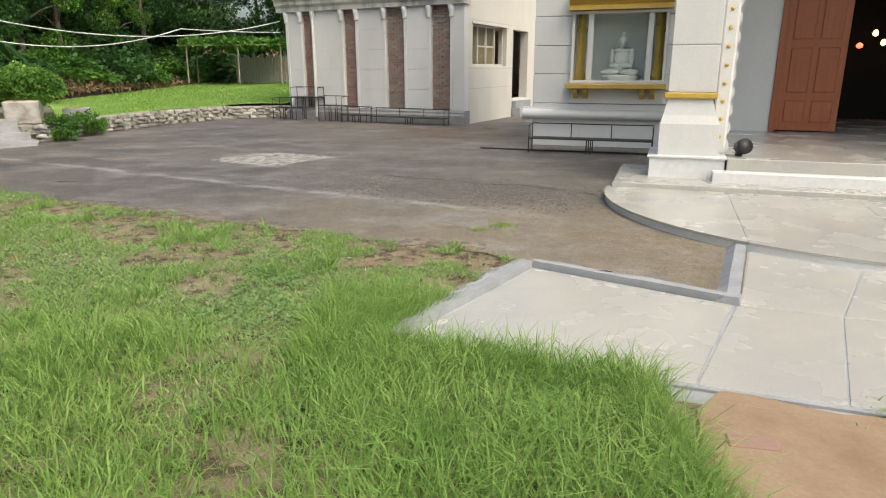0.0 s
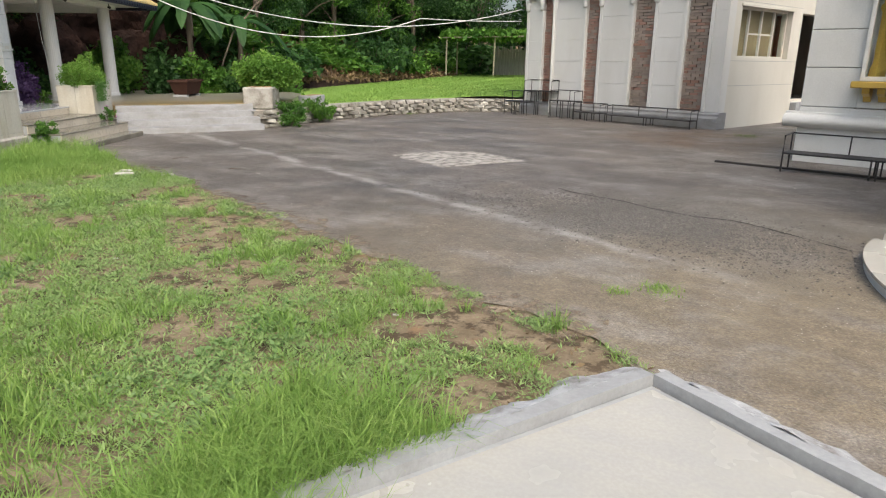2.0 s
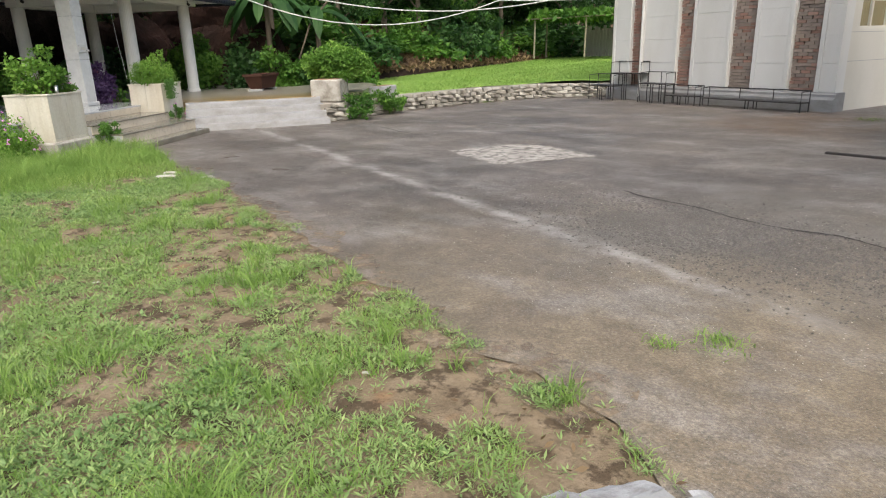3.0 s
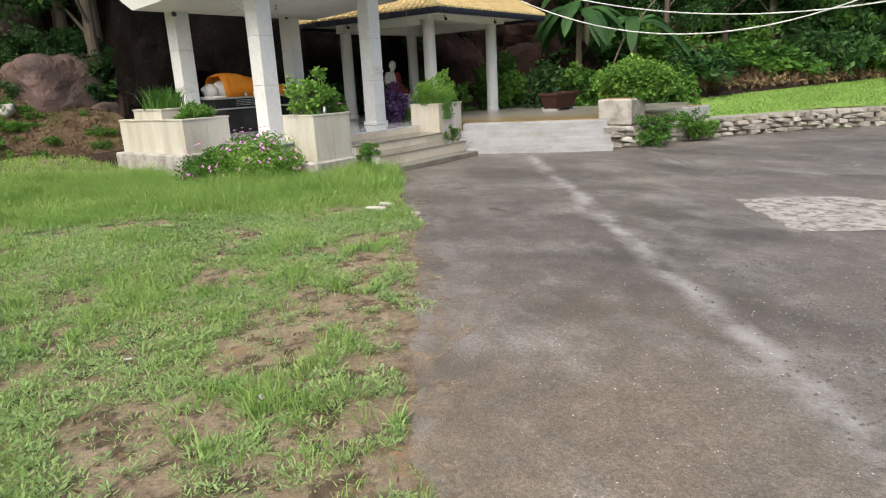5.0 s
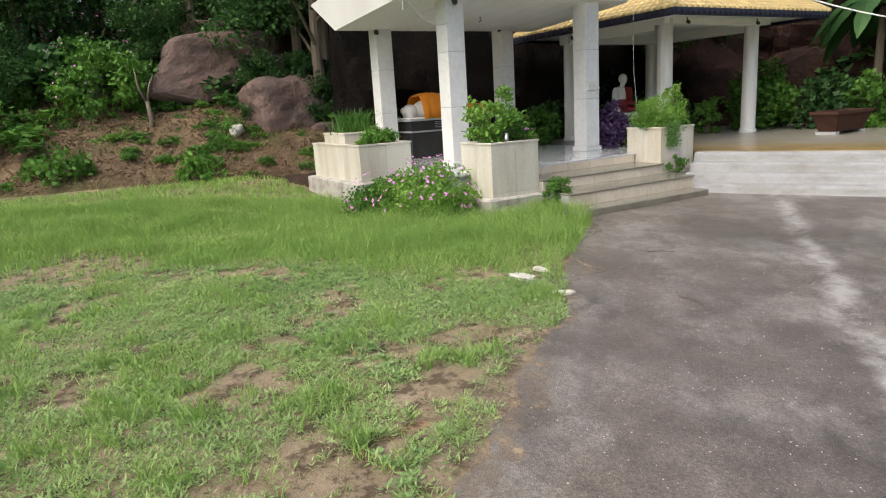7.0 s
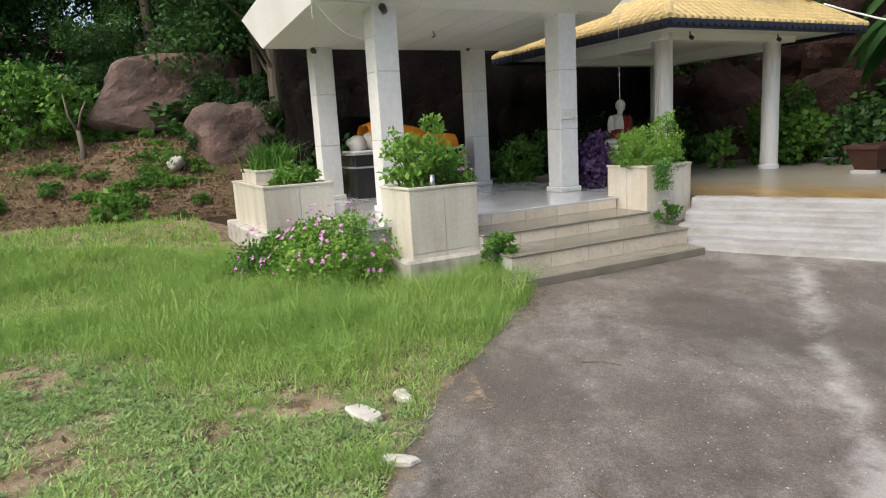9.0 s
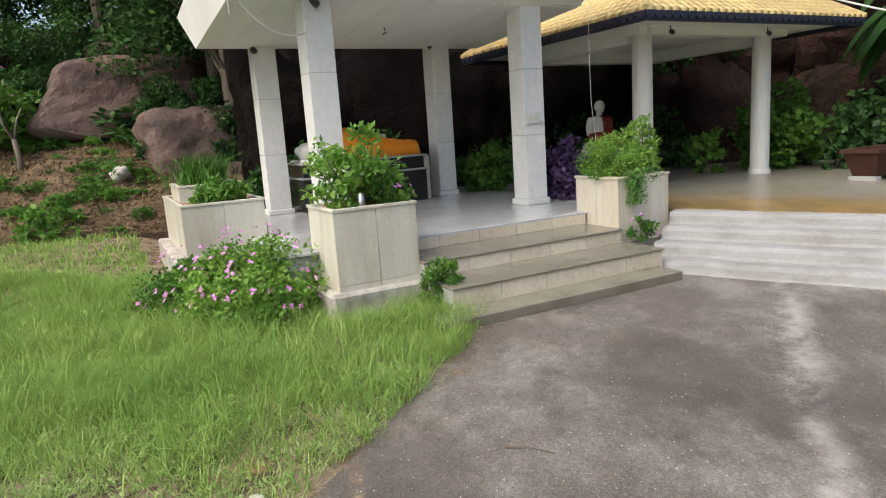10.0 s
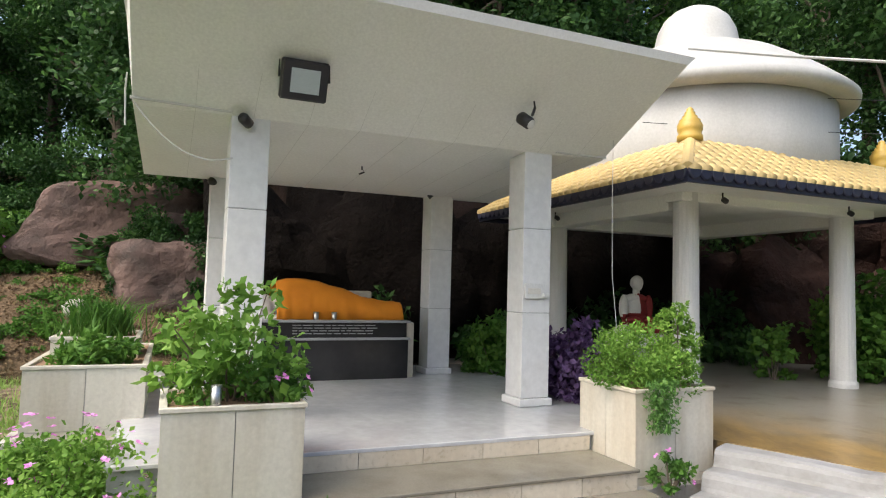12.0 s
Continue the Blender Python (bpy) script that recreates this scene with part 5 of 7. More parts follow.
part("open_door", box(-1.25, -0.32, DOR[0] + 0.1, DOR[0] + 0.14, 0.62, 2.9), WOOD, old, "dark timber door standing open")
part("door_step", box(0.0, 0.35, 3.9, 5.5, 0, 0.3, 0.01), CONC, old, "rough cement door step")
part("door_step", box(0.0, 0.18, 3.95, 5.45, 0.3, 0.55, 0.01), CONC, old)


# ---- iron benches ----
def bench(name, m, length, seat, back, depth, label, posts):
    b = thing(name, m, label, "bench", "black iron benches")
    part("seat", box(0, length, 0.0, depth, seat - 0.025, seat, 0.004), BLACK, b, "slatted iron seat")
    part("back_rail", tube([(0, depth, back), (length, depth, back)], 0.013), BLACK, b)
    for k in range(posts + 1):
        x = 0.012 + (length - 0.024) * k / posts
        part("back_post", tube([(x, depth, seat), (x, depth, back)], 0.011), BLACK, b)
    for x in (0.012, length / 2 - 0.04, length / 2 + 0.04, length - 0.012):
        for y in (0.012, depth - 0.012):
            part("leg", tube([(x, y, 0), (x, y, seat - 0.02)], 0.013), BLACK, b)
    for x in (0.012, length - 0.012):
        part("arm", tube([(x, 0.012, seat), (x, 0.012, back - 0.02), (x, depth, back)], 0.011), BLACK, b)
    return b


bench("iron_bench", T(-2.44, 3.46), 2.40, 0.30, 0.565, 0.38, "long low black iron bench before the temple wall", 3)
bench("iron_bench", B(-2.95, -0.62), 2.6, 0.22, 0.46, 0.34, "long low black iron bench by brick panels", 3)
bench("iron_bench", B(-4.05, -0.66), 0.98, 0.24, 0.48, 0.34, "short low black iron bench", 2)
bench("iron_bench", B(-4.9, -0.72), 0.95, 0.52, 0.80, 0.36, "tall black iron bench", 2)
bench("iron_bench", B(-6.75, -0.78), 1.0, 0.42, 0.72, 0.36, "black iron bench at the wall end", 2)
bench("iron_bench", B(-6.3, -0.36), 1.15, 0.75, 1.06, 0.34, "high black iron bench frame", 1)


# ---- things in the shrine ----
ped = thing("pedestal", P(0.88, 3.92, PLAT_Z), "black granite pedestal with an inscription and marble ends", "pedestal")
part("body", box(0, 2.06, 0.03, 0.95, 0, 0.52, 0.004), GRANITE, ped)
part("ledge", box(-0.02, 2.08, 0.0, 0.97, 0.50, 0.53, 0.005), CONC, ped, "grey stone ledge")
part("upper_body", box(0.02, 2.04, 0.06, 0.93, 0.53, 0.72, 0.004), GRANITE, ped, "polished black inscription panel")
part("top_slab", box(-0.02, 2.08, 0.0, 0.97, 0.72, 0.75, 0.006), CONC, ped, "grey stone top slab")
part("end_panel", box(2.06, 2.16, 0.1, 0.9, 0, 0.72, 0.006), TILE_BEIGE, ped, "cream marble end")
rt = random.Random(12)
for k in range(4):
    x = 0.55
    while x < 1.55:
        w = rt.uniform(0.05, 0.16)
        part("inscription_bar", box(x, x + w, 0.056, 0.061, 0.68 - 0.035 * k, 0.69 - 0.035 * k), CONC, ped)
        x += w + 0.02

bm = bmesh.new()
bmesh.ops.create_uvsphere(bm, u_segments=20, v_segments=14, radius=1, matrix=Matrix.Translation((1.12, 4.42, 1.50)) @ Matrix.Diagonal((0.17, 0.16, 0.155, 1)))
bmesh.ops.create_uvsphere(bm, u_segments=12, v_segments=8, radius=1, matrix=Matrix.Translation((0.98, 4.42, 1.53)) @ Matrix.Diagonal((0.07, 0.07, 0.07, 1)))
bmesh.ops.create_uvsphere(bm, u_segments=20, v_segments=14, radius=1, matrix=Matrix.Translation((1.55, 4.42, 1.54)) @ Matrix.Diagonal((0.36, 0.22, 0.2, 1)))
bmesh.ops.create_uvsphere(bm, u_segments=20, v_segments=14, radius=1, matrix=Matrix.Translation((2.2, 4.42, 1.46)) @ Matrix.Diagonal((0.62, 0.17, 0.115, 1)))
box(0.93, 2.85, 4.12, 4.75, 1.349, 1.39, 0.015, bm)
solo("reclining_statue", bm, STATUE, PAV, "pale stone reclining statue lying under an orange cloth", "statue", smooth=True)

us, vs = np.linspace(1.24, 2.9, 60), np.linspace(0, 1, 30)
U, Vv = np.meshgrid(us, vs)
topz = np.interp(U, [1.24, 1.4, 1.6, 1.85, 2.1, 2.35, 2.6, 2.9], [1.80, 1.86, 1.86, 1.82, 1.75, 1.65, 1.60, 1.575])
a = (Vv - 0.5) * 2
prof = np.sqrt(np.maximum(0, 1 - np.abs(a) ** 5))
fold = np.array([noise.noise(Vector((x * 5, y * 3, 0))) * 0.025 + noise.noise(Vector((x * 13, y * 5, 3))) * 0.01 for x, y in zip(U.ravel(), Vv.ravel())]).reshape(U.shape)
CZ = 1.352 + (topz - 1.352) * prof + fold * (0.3 + prof) * 0.8
CZ = np.maximum(CZ, 1.352)
CD = 4.42 + a * (0.34 + 0.05 * (1 - prof)) + fold * 1.6
idx = np.arange(29)[:, None] * 60 + np.arange(59)
cl = solo("cloth", fast_mesh("cloth", np.stack([U, CD, CZ], -1).reshape(-1, 3), np.stack([idx, idx + 1, idx + 61, idx + 60], -1).reshape(-1, 4), ORANGE, True), None, PAV,
          "bright orange cloth draped over a reclining statue", "cloth")
sol = cl.modifiers.new("thickness", "SOLIDIFY")
sol.thickness, sol.offset = 0.006, 1
for s in (1.72, 1.95):
    solo("steel_cup", lathe([(0.028, 0), (0.03, 0.01), (0.036, 0.1), (0.033, 0.1), (0.027, 0.015)], 16), STEEL, P(s, 4.0, 1.35), "small steel cup on the pedestal edge", "cup", "steel cups", smooth=True)
solo("steel_cup", lathe([(0.03, 0), (0.032, 0.01), (0.032, 0.12), (0.029, 0.12), (0.027, 0.015)], 16), STEEL, P(0.30, 0.04, 1.045), "steel tumbler on the planter rim", "cup", "steel cups", smooth=True)
solo("stone_trough", box(2.15, 2.75, 5.05, 5.3, 0.6, 1.72, 0.02), PLANTER, PAV, "pale narrow stone block behind the pedestal", "stone block")


def seated(name, m, h, mats, label, robe=False):
    """A seated figure in stone: lotus base, crossed legs, torso, arms, head with topknot."""
    bm = bmesh.new()
    def ball(x, y, z, rx, ry, rz):
        bmesh.ops.create_uvsphere(bm, u_segments=18, v_segments=12, radius=1, matrix=Matrix.Translation((x * h, y * h, z * h)) @ Matrix.Diagonal((rx * h, ry * h, rz * h, 1)))
    lathe([(0.40 * h, 0), (0.42 * h, 0.03 * h), (0.36 * h, 0.08 * h), (0.40 * h, 0.13 * h), (0.36 * h, 0.16 * h)], 24, bm=bm)
    for s in (-1, 1):
        ball(s * 0.2, -0.08, 0.21, 0.2, 0.14, 0.075)
        ball(s * 0.2, 0.0, 0.50, 0.06, 0.07, 0.17)
        ball(s * 0.13, -0.11, 0.34, 0.12, 0.06, 0.05)
    ball(0, 0.02, 0.30, 0.19, 0.14, 0.14)
    ball(0, 0.02, 0.48, 0.175, 0.115, 0.2)
    ball(0, 0.02, 0.62, 0.19, 0.09, 0.065)
    ball(0, 0.0, 0.71, 0.045, 0.05, 0.08)
    ball(0, -0.01, 0.83, 0.078, 0.092, 0.098)
    ball(0, -0.03, 0.79, 0.058, 0.07, 0.07)
    for s in (-1, 1):
        ball(s * 0.08, 0.0, 0.82, 0.014, 0.025, 0.04)
    if not robe:
        ball(0, 0.01, 0.93, 0.045, 0.05, 0.05)
    me = finish(bm, name, mats, True)
    if robe:
        for p in me.polygons:
            c = p.center / h
            if 0.17 < c.z < 0.68 and (c.x > -0.02 or c.z < 0.42) and not (abs(c.x) > 0.24 and c.x < 0):
                p.material_index = 1
    return solo(name, me, None, m, label, "statue")


solo("statue_plinth", box(-0.45, 0.45, -0.4, 0.4, 0, 0.40, 0.02), CONC, P(6.87, 4.2, 0.565), "low cement plinth under a statue", "plinth")
seated("seated_statue", P(6.87, 4.2, 0.965, 0), 1.2, [STATUE, RED], "white statue of a seated monk in a dark red robe", True)
seated("niche_statue", T(-0.84, WY + 0.32, 1.335, -15), 1.06, [STATUE], "white seated stone statue behind niche glass")

# lamps, cameras, boxes and wires of the shrine
fl = thing("floodlight", P(0.93, 1.0, 3.40), "square black floodlight hung under the roof edge", "floodlight")
m_fl = pose(0, 0, 0, -68, 0, 0)
for nm, bm, mt, lb in (("housing", box(-0.19, 0.19, -0.16, 0.16, 0.03, 0.10, 0.015), BLACK, "black metal housing"), ("bezel", box(-0.18, 0.18, -0.15, 0.15, 0.0, 0.03, 0.008), BLACK, ""),
                       ("reflector", box(-0.115, 0.115, -0.095, 0.095, -0.004, 0.0), PLASTIC, "silver reflector"), ("lens", box(-0.12, 0.12, -0.10, 0.10, -0.012, -0.006), GLASS, "clear front glass")):
    part(nm, bm, mt, fl, lb).matrix_local = m_fl
part("yoke", tube([(-0.2, 0.05, 0.03), (-0.2, 0.06, 0.2), (0.2, 0.06, 0.2), (0.2, 0.05, 0.03)], 0.012), BLACK, fl)
part("driver_box", box(-0.05, 0.05, 0.03, 0.10, 0.14, 0.2, 0.008), BLACK, fl)
sp = thing("spotlight", P(3.06, 1.06, 3.55), "small black spotlight hanging from a bracket", "spotlight")
part("stem", tube([(0.02, 0.02, 0.03), (0.02, 0, -0.06), (-0.02, -0.02, -0.14)], 0.014), BLACK, sp)
part("can", lathe([(0.045, 0), (0.06, 0.02), (0.06, 0.14), (0.03, 0.17)], 16), BLACK, sp, "", True).matrix_local = pose(-0.06, -0.07, -0.24, -55, 0, 25)
part("bulb", lathe([(0.0, 0), (0.045, 0.01), (0.045, 0.02)], 16), PLASTIC, sp).matrix_local = pose(-0.06, -0.07, -0.24, -55, 0, 25) @ pose(0, 0, -0.02)


def cctv(s, d, z, turn):
    c = thing("security_camera", P(s, d, z, turn), "small dome-ended security camera on a column", "camera", "security cameras")
    part("mount", lathe([(0.04, 0), (0.04, 0.025)], 14), PLASTIC, c).matrix_local = pose(0, 0, 0, 90, 0, 0)
    part("arm", tube([(0, -0.02, 0), (0, -0.06, 0.01)], 0.012), PLASTIC, c)
    part("body", lathe([(0.0, 0), (0.045, 0.004), (0.048, 0.10), (0.04, 0.12)], 14), BLACK, c, "", True).matrix_local = pose(-0.02, -0.06, 0.015, 70, 0, -40)
    part("lens", lathe([(0.03, 0), (0.03, 0.006)], 14), BLACK, c, "black lens").matrix_local = pose(-0.02, -0.06, 0.015, 70, 0, -40) @ pose(0, 0, 0.108)


for x, y in ((-1.25, -1.72), (1.02, -1.72), (-1.85, 1.05)):
    lm = thing("soffit_lamp", P(7.4 + x, 3.48 + y, 3.035), "small black lamp on a bracket under the skirt roof", "lamp", "soffit lamps")
    part("bracket", tube([(0, 0, 0.005), (0, 0, -0.07), (0.03, -0.02, -0.09)], 0.012), BLACK, lm)
    part("can", lathe([(0.022, 0), (0.035, 0.015), (0.035, 0.07), (0.02, 0.085)], 12), BLACK, lm, "", True).matrix_local = pose(0.05, -0.03, -0.12, -50, 0, 30)
cctv(0.60, 1.705, 3.14, 0)
cctv(3.38, 4.38, 3.06, 0)
cctv(5.86, 4.75, 3.0, 0)
cctv(0.5, 4.38, 2.98, 0)
sw = thing("switch_box", P(3.50, 1.70, 1.70), "white plastic switch box with sockets on a column", "switch box")
part("case", box(-0.13, 0.11, -0.03, 0.0, 0, 0.16, 0.006), PLASTIC, sw)
part("socket", box(-0.10, 0.05, -0.036, -0.03, 0.05, 0.11, 0.003), CREAM, sw)
part("plug", box(0.07, 0.14, -0.06, -0.03, 0.02, 0.06, 0.006), PLASTIC, sw)
sw2 = thing("notice_plate", P(0.58, 4.37, 1.70), "small white plate on a column", "plate")
part("plate", box(-0.1, 0.1, -0.012, 0.0, 0, 0.13, 0.003), PLASTIC, sw2)
solo("hook", tube([(0, 0, 0.02), (0, 0, -0.04), (0.03, 0, -0.07), (-0.03, 0, -0.10)], 0.01), BLACK, P(1.97, 3.0, 3.16), "small black fan hook in the ceiling", "hook")


def wire(name, pts, r, mat, label):
    return solo(name, tube(pts, r), mat, ID, label, "cable")


def pw(s, d, z):
    return tuple((P(s, d, z)).translation)


wire("cable", sag(pw(-0.34, 1.62, 3.24), pw(0.46, 1.70, 2.86), 0.18, 10), 0.008, CABLE_W, "white cable slung from the roof corner to a column")
wire("cable", [pw(-0.38, 1.5, 3.42), pw(-0.39, 1.55, 3.3), pw(-0.38, 1.6, 3.02)], 0.008, CABLE_W, "short white cable hanging at the roof corner")
wire("cable", [pw(4.24, 1.4, 3.40), pw(4.22, 1.38, 2.6), pw(4.19, 1.33, 1.95), pw(4.22, 1.3, 1.5), pw(4.20, 1.25, 1.1)], 0.0035, CABLE_W, "thin white wire hanging beside the planter")
wire("cable", sag(pw(4.4, 0.5, 4.1), pw(14, -6, 4.4), 0.5, 14), 0.014, CABLE_W, "white overhead cable leaving the shrine roof")
wire("cable", sag((-14.6, 15.6, 3.8), (-6.0, 22.75, 3.18), 0.88, 24), 0.016, CABLE_W, "pale overhead cable sagging before the trees")
wire("cable", sag((-14.6, 15.6, 3.4), (-8.49, 20.68, 2.84), 0.84, 20), 0.016, CABLE_W, "pale overhead cable sagging low before the trees")
wire("cable", sag((-8.49, 20.68, 2.84), (-6.0, 22.75, 2.83), 0.03, 10), 0.014, CABLE_W, "pale overhead cable running to the old building")
for k, z in enumerate((4.0, 4.45)):
    wire("cable", sag(pw(5.55, 2.5, z), pw(15, -1.0, z + 0.3), 0.15, 10), 0.005, CABLE_K, "thin black wire across the white drum")

# terrace furniture
bx = thing("masonry_planter", pose(-9.87, 15.62, 0.42, 0, 0, 118), "rough whitewashed masonry planter box at the terrace corner", "planter")
part("wall", box(-0.82, 0, 0, 0.72, 0, 0.52, 0.03), DIRTY_WASH, bx)
part("soil", box(-0.75, -0.08, 0.08, 0.64, 0.46, 0.53, 0.01), SOIL, bx)
tr = thing("stone_trough", pose(-9.62, 16.9, 0.42, 0, 0, 100), "low grey stone trough on the wall", "trough")
part("basin", box(-0.4, 0.4, 0, 0.4, 0, 0.26, 0.02), CONC, tr)
part("soil", box(-0.34, 0.34, 0.06, 0.34, 0.2, 0.265), SOIL, tr)
rb_ = thing("rusty_basin", pose(-13.75, 16.2, 0.565, 0, 0, 118), "long rust-brown basin under shrubs on the terrace", "basin")
bm = bmesh.new()
tub = [[bm.verts.new((x * w_, y * d_, z)) for x, y in ((-1, -1), (1, -1), (1, 1), (-1, 1))] for w_, d_, z in ((0.50, 0.17, 0.06), (0.64, 0.25, 0.40), (0.67, 0.28, 0.40), (0.67, 0.28, 0.46), (0.60, 0.21, 0.46), (0.50, 0.14, 0.14))]
for p, q in zip(tub, tub[1:]):
    for k in range(4):
        bm.faces.new((p[k], p[(k + 1) % 4], q[(k + 1) % 4], q[k]))
bm.faces.new(tub[0][::-1]), bm.faces.new(tub[-1])
part("basin", bm, RUST, rb_, "flared rust-brown tub with a rolled rim")
for x in (-0.5, 0.5):
    part("foot", box(x - 0.06, x + 0.06, -0.2, 0.2, 0, 0.06), CONC, rb_)

pg = thing("pergola", pose(-11.3, 35.2, 0.93, 0, 0, 10), "rough pole pergola roofed with leafy thatch", "pergola")
for x, y in ((-3.2, 0), (-0.6, 0), (1.6, 0), (-3.2, 2.2), (1.6, 2.2)):
    part("post", tube([(x, y, 0), (x + 0.04, y, 1.9)], 0.05, end=0.04), THATCH, pg)
for y in (-0.1, 1.1, 2.3):
    part("rail", tube([(-3.6, y, 1.9), (2.0, y, 1.97)], 0.035), THATCH, pg)
rngp = np.random.default_rng(5)
part("thatch", leaves_mesh("thatch", np.stack([rngp.uniform(-3.5, 2, 2600), rngp.uniform(-0.2, 2.4, 2600), rngp.uniform(1.92, 2.2, 2600)], 1), 0.2, LEAF_MID, rngp), None, pg, "drooping green leaf cover")
fc = thing("plank_fence", pose(-13.0, 37.8, 0.92, 0, 0, 8), "weathered grey plank fence", "fence")
for k in range(18):
    h = 1.45 + 0.12 * math.sin(k * 2.3)
    part("board", box(k * 0.16, k * 0.16 + 0.145, 0, 0.025, 0, h), PLANK, fc)
part("rail", box(0, 2.9, 0.025, 0.07, 0.9, 1.0), PLANK, fc)

# boulders and stones
for (s, d, z, sq, sd, lb) in ((-0.92, 11.3, 2.98, (1.85, 1.15, 0.92), 9, "huge weathered red-brown boulder on the slope"), (0.05, 9.0, 1.72, (0.98, 0.85, 0.80), 3, "large red-brown boulder on the slope"),
                              (-0.05, 10.4, 2.75, (0.55, 0.5, 0.5), 21, "red-brown boulder wedged behind another"), (-0.9, 12.3, 3.95, (0.9, 0.6, 0.38), 30, "dark boulder under the trees"),
                              (0.75, 8.3, 1.0, (0.45, 0.4, 0.4), 14, "small brown boulder at the slope foot")):
    solo("boulder", lump(1.0, sq, 0.32, sd, 5, 0.7, True), ROCK, P(s, d, z), lb, "boulder", "boulders")
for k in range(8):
    solo("rock_face", lump(1.45, (1.1, 0.7, 1.45), 0.4, 40 + k * 3, 4, 0.75), ROCK_SHADE, P(1.7 + k * 1.25, 7.0 + 0.2 * math.sin(k * 2), 1.7), "dark weathered rock face behind the shrine, blackened for shade", "rock", "rock faces")
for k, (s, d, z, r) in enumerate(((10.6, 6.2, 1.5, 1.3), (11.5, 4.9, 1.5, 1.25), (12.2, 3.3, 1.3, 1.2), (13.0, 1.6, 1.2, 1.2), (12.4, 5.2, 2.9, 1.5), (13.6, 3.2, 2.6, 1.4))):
    solo("rock_face", lump(r, (1.0, 0.9, 1.2), 0.4, 70 + k * 3, 4, 0.75), ROCK_RED_SHADE, P(s, d, z), "reddish rock face beside the terrace, shade in its colour", "rock", "rock faces")
solo("stone", lump(0.22, (1, 0.8, 0.75), 0.35, 5, 3), RUBBLE, P(-1.44, 8.3, 1.33), "pale white stone on the slope", "stone", smooth=True)
rs = random.Random(4)
for x, y, r in ((-6.6, 8.36, 0.085), (-6.84, 8.58, 0.06), (-6.03, 8.60, 0.06), (-0.6, 5.6, 0.014), (-2.3, 6.2, 0.016), (-3.2, 5.6, 0.016)):
    solo("stone", lump(r, (1.7, 0.8, 0.34), 0.35, int(r * 900), 3, 0.8, True), RUBBLE, pose(x, y, 0.018, 0, 0, rs.uniform(0, 180)), "small pale stone in the grass edge", "stone", "loose stones")


def scatter_stones(name, pts, r0, r1, material, label, seed):
    """Small loose chips too many to count."""
    rng = np.random.default_rng(seed)
    oct_v = np.array([(1, 0, 0), (-1, 0, 0), (0, 1, 0), (0, -1, 0), (0, 0, 1), (0, 0, -1)], float)
    oct_f = np.array([(0, 2, 4), (2, 1, 4), (1, 3, 4), (3, 0, 4), (2, 0, 5), (1, 2, 5), (3, 1, 5), (0, 3, 5)])
    n = len(pts)
    r = rng.uniform(r0, r1, (n, 1, 1)) * rng.uniform(0.5, 1.3, (n, 6, 1))
    a = rng.uniform(0, 6.28, n)
    rot = np.stack([np.stack([np.cos(a), -np.sin(a)], -1), np.stack([np.sin(a), np.cos(a)], -1)], 1)
    v_ = oct_v[None] * r
    v_[:, :, :2] = np.einsum("nij,nkj->nki", rot, v_[:, :, :2])
    v_[:, :, 2] *= 0.6
    v_ += np.asarray(pts)[:, None, :]
    f_ = (np.arange(n)[:, None, None] * 6 + oct_f[None]).reshape(-1, 3)
    solo(name, fast_mesh(name, v_.reshape(-1, 3), f_, material), None, ID, label, kind="stuff")


rngs = np.random.default_rng(11)
n = 8000
gx, gy = rngs.normal(0.3, 0.95, n), rngs.normal(9.0, 0.45, n)
scatter_stones("gravel", np.stack([gx, gy - 0.35 * (gx - 0.3), np.full(n, 0.008)], 1), 0.005, 0.016, plain("grey_gravel", (0.15, 0.14, 0.13), (0.07, 0.065, 0.06), 60, 8, 0.9), "loose grey gravel on the broken tarmac", 2)
n = 4200
gx = rngs.uniform(-9, 3, n)
gy = 9.2 - 0.28 * gx + rngs.uniform(-2.4, 4.0, n)
ok = gy > np.interp(gx, [p[0] for p in GRASS_EDGE[::-1]], [p[1] for p in GRASS_EDGE[::-1]]) + 0.1
scatter_stones("pebbles", np.stack([gx, gy, np.full(n, 0.008)], 1)[ok], 0.0025, 0.007, RUBBLE, "scattered pale chips on the tarmac", 3)
for x, y, a in ((-5.6, 9.5, 20), (-7.2, 9.9, 70), (-1.6, 6.35, 10), (-4.0, 7.4, 95)):
    solo("twig", tube([(-0.13, 0, 0.012), (0.0, 0.015, 0.016), (0.14, -0.01, 0.012)], 0.006, end=0.003), BARK, pose(x, y, 0.0, 0, 0, a), "dry brown twig on the ground", "twig", "twigs")
